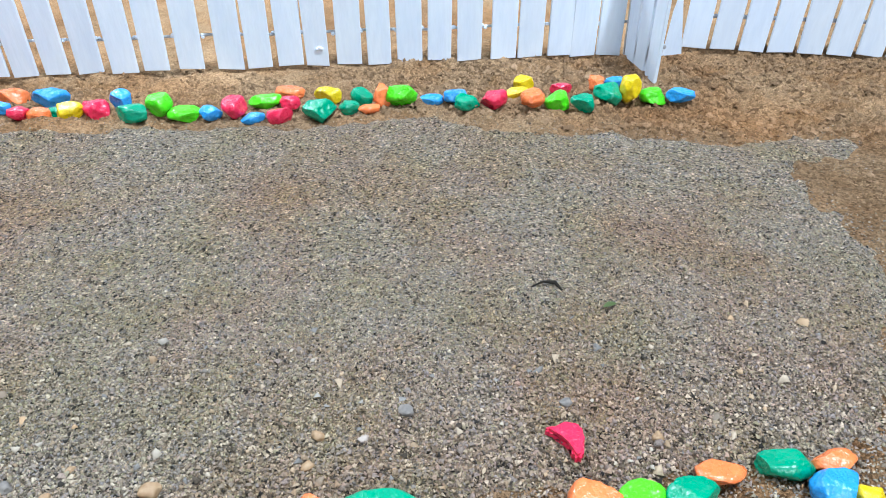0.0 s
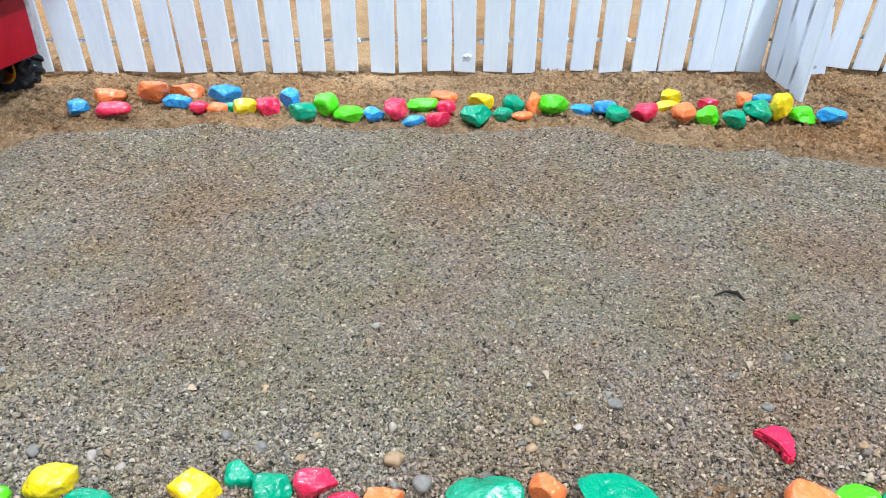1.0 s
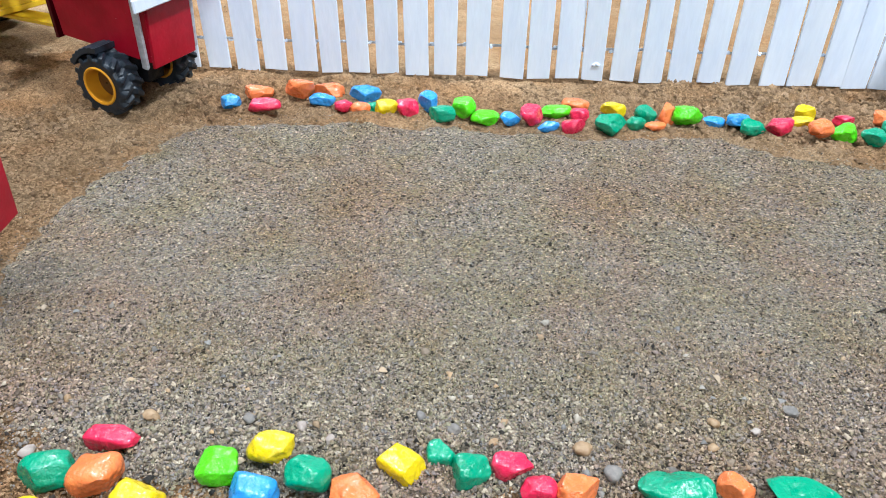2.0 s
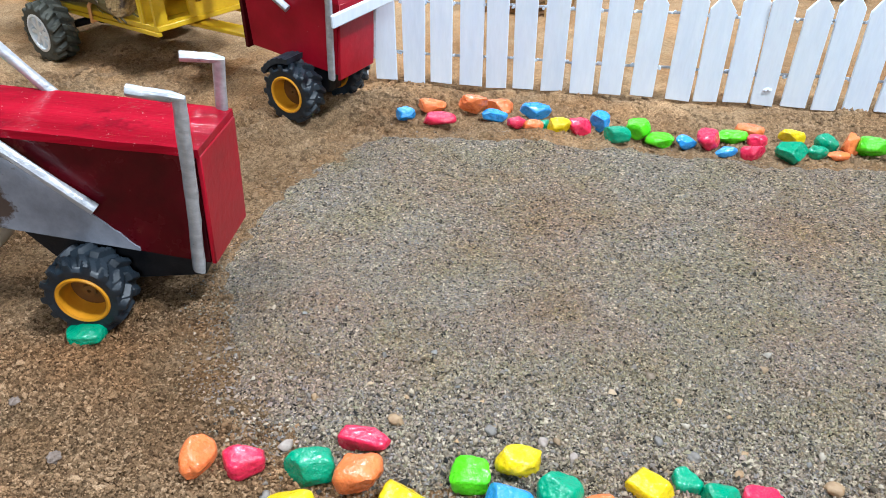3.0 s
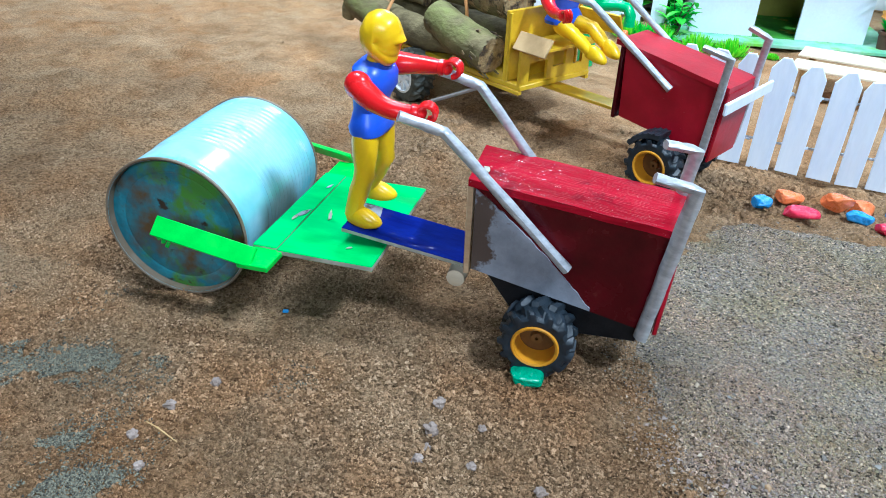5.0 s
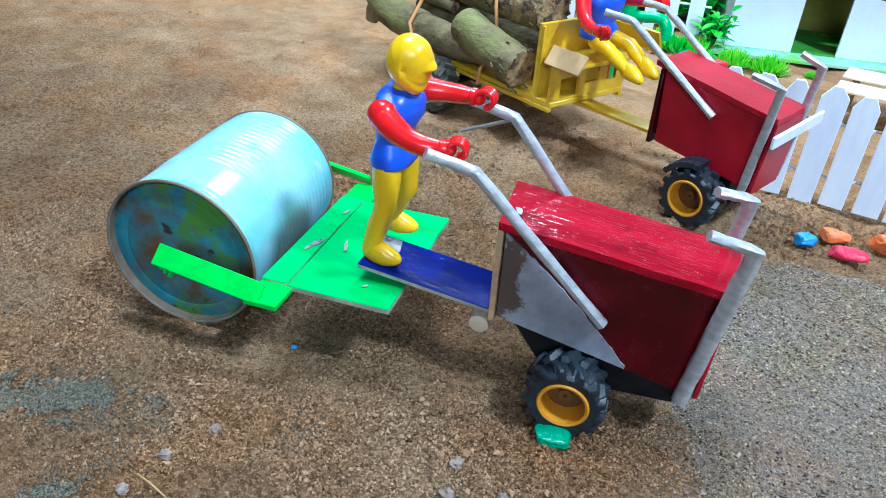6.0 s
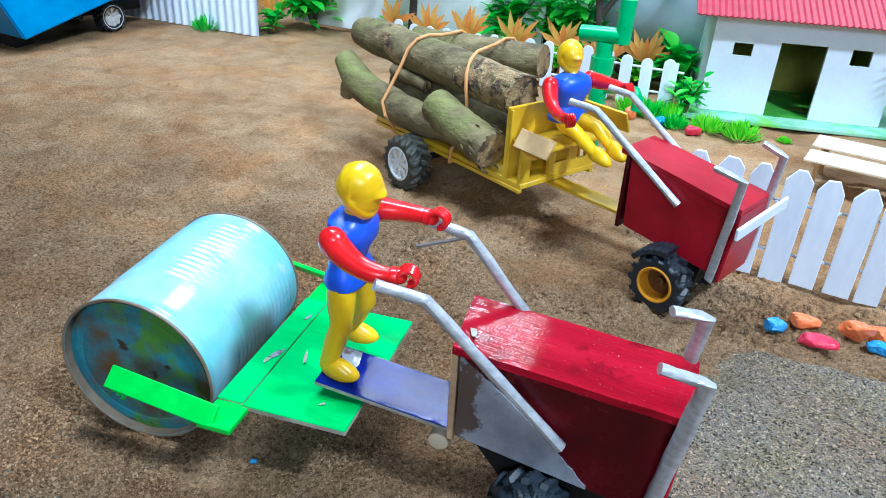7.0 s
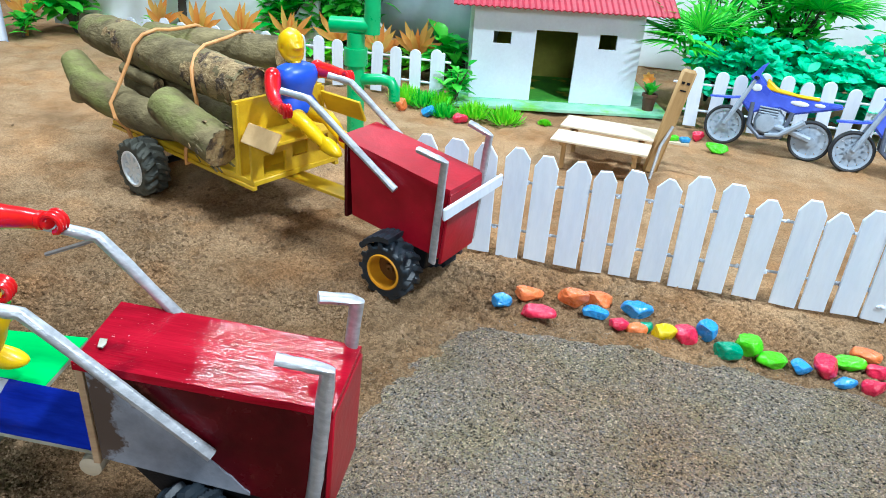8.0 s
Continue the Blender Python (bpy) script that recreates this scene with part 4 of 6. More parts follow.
bm = bmesh.new()
slab(bm, (-0.006, -0.001, 0.002), (-0.002, 0.008, 0.12), 0.0005)
part("hinge_post", bm, SILVER, gate, "thin grey hinge post")

fence_right = thing("picket_fence", pose(0.427, 0.752, 0, 0, 0, -14), "white-painted low wooden picket fence on the soil", "fence")
for k in range(11):
    picket(fence_right, 0.0285 * k, 0.004, rng.uniform(0.112, 0.122), 0.025, 0.012, 1.5 + rng.uniform(-1.5, 1.5), rng)
for z in (0.036, 0.09):
    bm = bmesh.new()
    tube(bm, [(-0.01, 0.006, z), (0.32, 0.006, z)], 0.0022, 6)
    part("rail", bm, SILVER, fence_right)
bm = bmesh.new()
prism(bm, [(0.0, 0.006), (0.019, 0.008), (0.013, 0.05), (0.009, 0.075), (0.004, 0.05)], 0.0012)
scrap = part("paper_scrap", bm, WHITE, None, smooth=False)
scrap.matrix_world = pose(0.385, 0.728, 0, 0, 0, -6)
tagged(scrap, "torn white paper scrap leaning against the gate", "paper")


# ---- walking tractors ----
def wheel(parent, at, r, w, hub, rim_label, lugs=13, rim_r=0.585, rubber=None):
    holder = new("wheel")
    holder.empty_display_size = 0.01
    holder.parent = parent
    holder.matrix_basis = Matrix.Translation(at)
    h = w / 2
    bm = bmesh.new()
    seg = lugs * 10
    rows = [(0.58, -0.72), (0.62, -0.95), (0.80, -1.0)] + [(0, -0.93 + 1.86 * k / 12) for k in range(13)] + [(0.80, 1.0), (0.62, 0.95), (0.58, 0.72)]
    rings = []
    for q, y in rows:
        ring = []
        for k in range(seg):
            if q:
                rad = q * r
            else:
                s = 1 if y > 0 else -1
                ph = (k / 10 + 0.5 * (s > 0) + abs(y) * 0.75) % 1.0
                rad = r * (0.885 - 0.05 * max(0.0, abs(y) - 0.7) / 0.3 + (0.115 if ph < 0.48 and 0.08 < abs(y) else 0.0))
            a = 2 * math.pi * k / seg
            ring.append(bm.verts.new((rad * math.cos(a), y * h, rad * math.sin(a))))
        rings.append(ring)
    for r0, r1 in zip(rings, rings[1:]):
        for k in range(seg):
            bm.faces.new((r0[k], r0[(k + 1) % seg], r1[(k + 1) % seg], r1[k]))
    part("tyre", bm, rubber or TYRE, holder, "black ribbed rubber tyre")
    q = r * rim_r
    if rim_label.startswith("chrome"):
        bm = bmesh.new()
        lathe(bm, [(q, -h * 0.6), (q * 1.05, -h * 0.98), (q * 0.92, -h), (q * 0.86, -h * 0.5), (q * 0.3, -h * 0.42), (q * 0.26, -h * 0.7), (q * 0.05, -h * 0.72), (q * 0.05, h * 0.72), (q * 0.26, h * 0.7), (q * 0.3, h * 0.42), (q * 0.86, h * 0.5), (q * 0.92, h), (q * 1.05, h * 0.98), (q, h * 0.6)], 28)
        for k in range(8):
            for e in (-1, 1):
                slab(bm, (-q * 0.13, e * h * 0.74 - h * 0.12, q * 0.1), (q * 0.13, e * h * 0.74 + h * 0.12, q * 0.9), 0.0006, pose(0, 0, 0, 0, 45 * k, 0))
        part("rim", bm, hub, holder, rim_label)
    else:
        bm = bmesh.new()
        lathe(bm, [(q, -h * 0.6), (q * 1.06, -h * 0.97), (q * 1.0, -h * 1.03), (q * 0.90, -h * 0.98), (q * 0.82, h * 0.12), (q * 0.82, h * 0.2), (q * 0.90, h * 0.98), (q * 1.0, h * 1.03), (q * 1.06, h * 0.97), (q, h * 0.6)], 32)
        for f in [f for f in bm.faces if len(f.verts) > 10]:
            bm.faces.remove(f)
        part("rim", bm, hub, holder, rim_label)
        # the hollow's shade is put into this plate's dark brown
        bm = bmesh.new()
        lathe(bm, [(q * 0.815, h * 0.05), (q * 0.3, h * 0.03), (q * 0.26, -h * 0.25), (q * 0.08, -h * 0.27), (q * 0.08, h * 0.3), (q * 0.815, h * 0.19)], 24)
        part("hub_plate", bm, HUB_SHADE, holder, "dark recessed hub plate")
    return holder


def hexa(bm, bottom, top):
    """A six-sided body from four bottom and four top corners."""
    a, b = [bm.verts.new(p) for p in bottom], [bm.verts.new(p) for p in top]
    bm.faces.new(a[::-1])
    bm.faces.new(b)
    for i in range(4):
        bm.faces.new((a[i], a[(i + 1) % 4], b[(i + 1) % 4], b[i]))
    return a + b


def tractor(m, label, rear, front, zr, zf, br, bf, wheel_u, bars, posts, bare, bumper, wr=0.0262, over=(0.013, 0.013), skew=0.0, foot=-0.0055):
    """rear, front: the box's ends; zr, zf: heights of its top there; br, bf: of its bottom."""
    t = thing("walking_tractor", m, label, "toy tractor", "toy walking tractors")
    w = 0.0265
    bm = bmesh.new()
    hexa(bm, [(rear, -w, br), (front + foot - 0.0005, -w, bf), (front + foot + skew - 0.0005, w, bf), (rear, w, br)], [(rear - 0.004, -w, zr - 0.003), (front, -w, zf - 0.003), (front + skew, w, zf - 0.003), (rear - 0.004, w, zr - 0.003)])
    bmesh.ops.bevel(bm, geom=bm.edges[:], offset=0.0008, segments=2, affect="EDGES")
    part("engine_box", bm, RED_SIDE_SHADED if bare else RED_TWO, t, "dark glossy red side boards" if bare else "red side boards")
    bm = bmesh.new()
    corners = [(rear - over[0], -w - 0.004, zr), (front + 0.003, -w - 0.003, zf - 0.001), (front + 0.003 + skew, w + 0.003, zf - 0.001), (rear - over[1], w + 0.002, zr)]
    hexa(bm, [(x, y, z - 0.0035) for x, y, z in corners], [(x, y, z + 0.0015) for x, y, z in corners])
    bmesh.ops.subdivide_edges(bm, edges=bm.edges[:], cuts=5, use_grid_fill=True)
    for v in bm.verts:
        v.co.z += 0.0007 * noise.noise(v.co * 45)
    part("lid", bm, RED if bare else RED_TWO, t, "brushed red lid with worn edges")
    bm = bmesh.new()
    slab(bm, (0, -w - 0.002, 0), (0.003, w + 0.002, 1), 0)
    for v in bm.verts:
        up = v.co.z
        v.co.x += (front + foot) * (1 - up) + (front + 0.0008) * up + skew * (v.co.y + w) / (2 * w)
        v.co.z = (bf + 0.001 if bare else bf - 0.004) * (1 - up) + (zf - 0.004) * up
    bmesh.ops.bevel(bm, geom=bm.edges[:], offset=0.0006, segments=1, affect="EDGES")
    part("front_board", bm, RED_TWO, t, "bright red front board")
    bm = bmesh.new()
    slab(bm, (rear - 0.0085, -w - 0.0015, br - 0.003), (rear - 0.0045, w + 0.0015, zr - 0.004), 0.0005, None)
    part("rear_board", bm, PLY if bare else RED_SIDE_SHADED, t, "raw plywood rear board" if bare else "")
    if bare:
        bm = bmesh.new()
        n = 26
        low, high = [], []
        for k in range(n + 1):
            u = k / n
            x = rear - 0.003 + u * (front - rear) * 0.66
            zb = br + (bf - br) * ((x - rear) / (front - rear)) + 0.0008
            zt = max((zr - 0.006) * (1 - u * 0.98) + (zb) * u * 0.98 + 0.0018 * noise.noise(Vector((k * 0.9, 3, 1))), zb + 0.0004)
            low.append((x, zb))
            high.append((x, zt))
        prism(bm, low + high[::-1], 0.0014, Matrix.Translation((0, -w - 0.0012, 0)))
        part("bare_patch", bm, GREY, t, "bare grey board where red paint ends", smooth=False)
    bm = bmesh.new()
    cw, cf = (0.019, front - 0.012) if bare else (0.010, wheel_u + 0.020)
    hexa(bm, [(wheel_u - 0.014, -cw, 0.016), (cf, -cw, 0.020), (cf, cw, 0.020), (wheel_u - 0.014, cw, 0.016)], [(rear + (0.004 if bare else 0.03), -cw - 0.003, br - 0.001), (cf + 0.004, -cw - 0.003, bf + 0.002), (cf + 0.004, cw + 0.003, bf + 0.002), (rear + (0.004 if bare else 0.03), cw + 0.003, br - 0.001)])
    bmesh.ops.bevel(bm, geom=bm.edges[:], offset=0.001, segments=1, affect="EDGES")
    part("chassis", bm, BLACK, t, "black plastic chassis")
    bm = bmesh.new()
    tube(bm, [(wheel_u, -0.03, wr - 0.0017), (wheel_u, 0.03, wr - 0.0017)], 0.004, 10)
    part("axle", bm, BLACK, t)
    for s in (-1, 1):
        wheel(t, (wheel_u, s * 0.0385, wr - 0.0017), wr, 0.027, RIM, "yellow plastic rim")
    for path in bars:
        bm = bmesh.new()
        rg = random.Random(5)
        pts = []
        for a, b in zip(path, path[1:]):
            pts += [Vector(a).lerp(Vector(b), k / 6) for k in range(6)]
        tube(bm, pts + [Vector(path[-1])], 0.0035, 10, wob=0.09, rng=rg)
        part("handlebar", bm, SILVER, t, "silver foil-wrapped handlebar")
    for path in posts:
        bm = bmesh.new()
        rg = random.Random(9)
        pts = []
        for a, b in zip(path, path[1:]):
            pts += [Vector(a).lerp(Vector(b), k / 6) for k in range(6)]
        tube(bm, pts + [Vector(path[-1])], 0.0050, 12, squash=0.62, wob=0.08, rng=rg)
        part("front_guard", bm, SILVER, t, "silver foil-wrapped upright guard")
    if not bare:
        for s in (-1, 1):
            bm = bmesh.new()
            arc = [math.radians(82 + 5 * q) for q in range(14)]
            prism(bm, [((wr + 0.0008) * math.cos(a), (wr + 0.0008) * math.sin(a)) for a in arc] + [((wr + 0.0052 + 0.0012 * (q % 2)) * math.cos(a), (wr + 0.0052 + 0.0012 * (q % 2)) * math.sin(a)) for q, a in enumerate(arc[::-1])], 0.024, Matrix.Translation((wheel_u, s * 0.0385 - 0.012, wr - 0.0017)))
            part("mudguard", bm, TYRE, t, "black ridged plastic mudguard", smooth=False)
    if bumper:
        bm = bmesh.new()
        slab(bm, (-0.0018, -0.052, -0.006), (0.0018, 0.050, 0.006), 0.0012, pose(front + 0.012, -0.001, zf - 0.011, 1, 0, 0))
        part("bumper", bm, WHITE, t, "white strip across the guards", smooth=False)
    return t


one = tractor(pose(-0.4165, 0.353, 0, 0, 0, 10.5), "toy walking tractor with glossy red box and grey bare patch", -0.058, 0.066, 0.127, 0.112, 0.060, 0.034, -0.010,
              [[(0.003, -0.0315, 0.0755), (-0.0805, -0.0375, 0.1605), (-0.106, -0.0485, 0.171)], [(0.003, 0.0315, 0.0755), (-0.074, 0.0275, 0.1705), (-0.100, 0.0185, 0.180)]],
              [[(0.0555, -0.0315, 0.033), (0.0625, -0.0345, 0.09), (0.069, -0.0405, 0.147), (0.0445, -0.0435, 0.1525)], [(0.058, 0.0315, 0.036), (0.071, 0.0275, 0.145), (0.0505, 0.0205, 0.1485)]], True, False, over=(0.0075, 0.0095), skew=0.0045, foot=-0.003)
bm = bmesh.new()
tube(bm, [(-0.076, 0.028, 0.168), (-0.108, 0.030, 0.1545)], 0.0014, 6)
part("lever", bm, LEVER, one, "thin grey-brown brake lever")
bm = bmesh.new()
prism(bm, [(-0.0022, -0.0040), (0.0016, -0.0036), (0.0021, 0.0005), (0.0012, 0.0042), (-0.0014, 0.0036), (-0.0018, 0.0)], 0.0006, pose(-0.0575, -0.0135, 0.1290, 0, 6.9, 12) @ pose(0, 0, 0, 90, 0, 0))
part("paint_chip", bm, EDGE, one, "pale chip in the red paint", smooth=False)
bm = bmesh.new()
lathe(bm, [(0.003, -0.011), (0.0065, -0.010), (0.007, 0.0), (0.0065, 0.010), (0.003, 0.011)], 14, Matrix.Translation((-0.073, -0.012, 0.0475)))
part("hitch_peg", bm, PALE_WOOD, one, "pale wooden hitch peg")
two = tractor(pose(-0.402, 0.675, 0, 0, 0, -18), "toy walking tractor with red box and white bumper strip", -0.052, 0.056, 0.138, 0.118, 0.061, 0.047, 0.005,
              [[(0.002, -0.0315, 0.104), (-0.095, -0.0375, 0.170), (-0.121, -0.0455, 0.1735)], [(0.002, 0.0315, 0.104), (-0.100, 0.030, 0.172), (-0.122, 0.022, 0.176)]],
              [[(0.046, -0.0315, 0.045), (0.058, -0.0405, 0.148), (0.032, -0.0425, 0.153)], [(0.050, 0.0315, 0.048), (0.062, 0.0275, 0.156), (0.043, 0.022, 0.164)]], False, True, 0.0295)


# ---- the tin roller behind the first tractor ----
def raw_edges(bm):
    """Sides of a painted board get the second material."""
    bm.normal_update()
    for f in bm.faces:
        f.material_index = 0 if abs(f.normal.z) > 0.5 else 1


roller = thing("garden_roller", pose(-0.4165, 0.353, 0, 0, 0, 10.5), "pale blue tin drum roller with green boards, rusty rims", "roller")
R, C, A, B = 0.0564, (0.0, 0.0, 0.0564), -0.037, 0.102
DM = pose(-0.2845, 0, 0, 0, 0, 2.8)
bm = bmesh.new()
prof = [(R * 0.962, A + 0.012), (R * 0.966, A + 0.0004), (R * 0.984, A)]
for k in range(113):
    y = A + 0.0012 + (B - A - 0.0024) * k / 112
    mid = min(1.0, max(0.0, (k / 112 - 0.24) * 14), max(0.0, (0.96 - k / 112) * 14))
    lip = 0.0008 * math.exp(-((k - 104) / 1.6) ** 2) + 0.0006 * math.exp(-((k - 5) / 2.0) ** 2)
    prof.append((R * 0.984 + mid * 0.0006 * math.cos(k * math.pi / 2.5) - lip, y))
prof += [(R * 0.984, B), (R * 0.966, B - 0.0004), (R * 0.962, B - 0.012)]
lathe(bm, prof, 72, DM @ Matrix.Translation(C))
drum = part("drum", bm, TIN, roller, "pale blue ribbed tin drum with stains")
for y0, s in ((A, 1), (B, -1)):
    bm = bmesh.new()
    lathe(bm, [(R * (0.984 + 0.020 * math.cos(q)), y0 + s * (0.0009 + 0.0012 * math.sin(q))) for q in [k * math.pi / 4 for k in range(9)]], 72, DM @ Matrix.Translation(C), caps=False)
    lathe(bm, [(R * 0.959, y0 + s * 0.0002), (R * 0.957, y0 + s * 0.0064)], 72, DM @ Matrix.Translation(C), caps=False)
    part("rim", bm, RUST, drum, "thin worn rolled rim with rust")
    bm = bmesh.new()
    lathe(bm, [(0.001, y0 + s * 0.0050), (R * 0.35, y0 + s * 0.0047), (R * 0.74, y0 + s * 0.0044), (R * 0.77, y0 + s * 0.0050), (R * 0.80, y0 + s * 0.0044), (R * 0.955, y0 + s * 0.0062), (R * 0.955, y0 + s * 0.008), (0.001, y0 + s * 0.008)], 72, DM @ Matrix.Translation(C))
    part("end_plate", bm, TIN_END, drum, "weathered teal end plate with rust and olive stains")
bm = bmesh.new()
for q in range(3):
    tube(bm, [(-0.2745 + 0.003 * q, -0.0672 + 0.0015 * q, 0.069 - 0.003 * q), (-0.2735 + 0.002 * q, -0.0665, 0.066 - 0.003 * q)], 0.0016, 6)
part("glue", bm, LEAFGREEN, roller, "blobs of green-painted glue at the axle")
for lo, hi, n in (((-0.2145, -0.046, 0.0575), (-0.1962, 0.081, 0.062), 0), ((-0.1956, -0.0475, 0.0572), (-0.125, 0.080, 0.0616), 1)):
    bm = bmesh.new()
    slab(bm, lo, hi, 0.0006)
    raw_edges(bm)
    part("deck_board", bm, [GREEN, EDGE], roller, "bright green painted board with raw edges", smooth=False)
for x, y, lx, ly, ang, mat, tag in ((-0.1795, 0.0095, 0.0075, 0.0013, 108, EDGE, "bare wood scrape"), (-0.2005, 0.0065, 0.0066, 0.0024, 66, GREY, "grey scuff in the paint"), (-0.2035, -0.0015, 0.0030, 0.0014, 80, EDGE, "bare wood scrape"), (-0.2000, 0.0555, 0.0040, 0.0013, 75, GREY, "grey scuff in the paint"), (-0.148, -0.030, 0.0022, 0.0008, 40, EDGE, "bare wood scrape")):
    bm = bmesh.new()
    prism(bm, [(lx * math.cos(a) * (1 + 0.35 * math.sin(3 * a + x * 900)), ly * math.sin(a) * (1 + 0.3 * math.cos(5 * a))) for a in [q * 0.5236 for q in range(12)]], 0.0005, pose(x, y, 0.0622, 0, 0, ang) @ pose(0, 0, 0, 90, 0, 0))
    part("scuff", bm, mat, roller, tag, smooth=False)
bm = bmesh.new()
slab(bm, (-0.158, -0.0235, -0.0018), (-0.064, 0.0185, 0.0018), 0.0005, pose(0, 0, 0.0515, 0, 7.5, 0))
raw_edges(bm)
part("plank", bm, [BLUE, EDGE], roller, "glossy blue brush-painted plank", smooth=False)
bm = bmesh.new()
prism(bm, [(-0.1555, -0.0172), (-0.1415, -0.0168), (-0.1388, -0.0045), (-0.1398, 0.0008), (-0.1490, -0.0015), (-0.1545, -0.0105)], 0.0005, pose(0, 0, 0.0515, 0, 7.5, 0) @ Matrix.Translation((0, 0, 0.0017)) @ pose(0, 0, 0, 90, 0, 0))
part("bare_patch", bm, GREY, roller, "dark grey unpainted patch on the plank", smooth=False)
for s in (-1, 1):
    bm = bmesh.new()
    y0, y1 = (-0.0695, -0.042) if s < 0 else (0.0815, 0.1100)
    slab(bm, (-0.2145, y0, 0.0562), (-0.1915, y1, 0.0602), 0.0005)
    part("bracket", bm, LEAFGREEN, roller, "light green bracket board", smooth=False)
    bm = bmesh.new()
    slab(bm, (-0.0, -0.0016, -0.0072), (0.0755, 0.0016, 0.0072), 0.0005, Matrix.Translation((-0.2785, -0.0640 if s < 0 else 0.1135, 0.0745)) @ pose(0, 0, 0, s * 42, 9.2, 0))
    part("arm", bm, LEAFGREEN, roller, "light green strap to the drum axle", smooth=False)
bm = bmesh.new()
tube(bm, [(-0.2790, -0.031, 0.0600), (-0.2850, 0.096, 0.0600)], 0.0030, 8)
part("axle", bm, RUST, roller)


# ---- plain toy riders: one mesh each ----
SHELL = [(90, 0.0172), (60, 0.0166), (30, 0.0150), (0, 0.0138), (-20, 0.0134), (-40, 0.0142), (-58, 0.0172), (-68, 0.0178), (-84, 0.0156), (-105, 0.0138), (-128, 0.0130), (-150, 0.0130), (-180, 0.0134), (-212, 0.0146), (-240, 0.0160), (-270, 0.0172)]


def helmet(bm, at):
    """A smooth helmet: low crest, small pointed visor, deep chin."""
    n, m, rings = 108, 24, []
    for k in range(n):
        d = 90 - 360 * k / n
        for (a0, r0), (a1, r1) in zip(SHELL, SHELL[1:]):
            if a0 >= d >= a1:
                u = (a0 - d) / (a0 - a1)
                r = r0 + (r1 - r0) * u * u * (3 - 2 * u)
                break
        th, ring = math.radians(d), []
        brim = math.exp(-((d - 3) / 11) ** 2) if d > 3 else math.exp(-((d - 3) / 4.5) ** 2)
        for q in range(m + 1):
            ph = math.pi * (q / m - 0.5)
            y = math.sin(ph)
            rr = r * abs(math.cos(ph)) ** 0.80 + 0.0030 * brim * max(0.0, 1 - (y / 0.62) ** 2) + (0.0006 * math.exp(-(y / 0.15) ** 2) if d > 25 or d < -215 else 0)
            ring.append(bm.verts.new(at + Vector((rr * math.cos(th), 0.0128 * y * (1 - 0.10 * max(0.0, math.cos(th))), rr * math.sin(th)))))
        rings.append(ring)
    for k in range(n):
        for q in range(m):
            bm.faces.new((rings[k][q], rings[k][q + 1], rings[(k + 1) % n][q + 1], rings[(k + 1) % n][q])).material_index = 0
    bmesh.ops.remove_doubles(bm, verts=[v for r in rings for v in r], dist=1e-5)


def loft(bm, rows, mi, seg=28):
    """Oval rings (x, z, half depth, half width) joined upward."""
    rings = []
    for x, z, a, b in rows:
        rings.append([bm.verts.new((x + a * math.copysign(abs(math.cos(q)) ** 0.8, math.cos(q)), b * math.copysign(abs(math.sin(q)) ** 0.8, math.sin(q)), z)) for q in [2 * math.pi * k / seg for k in range(seg)]])
    for r0, r1 in zip(rings, rings[1:]):
        for k in range(seg):
            bm.faces.new((r0[k], r0[(k + 1) % seg], r1[(k + 1) % seg], r1[k])).material_index = mi
    for r in (rings[0], rings[-1]):
        bm.faces.new(r).material_index = mi


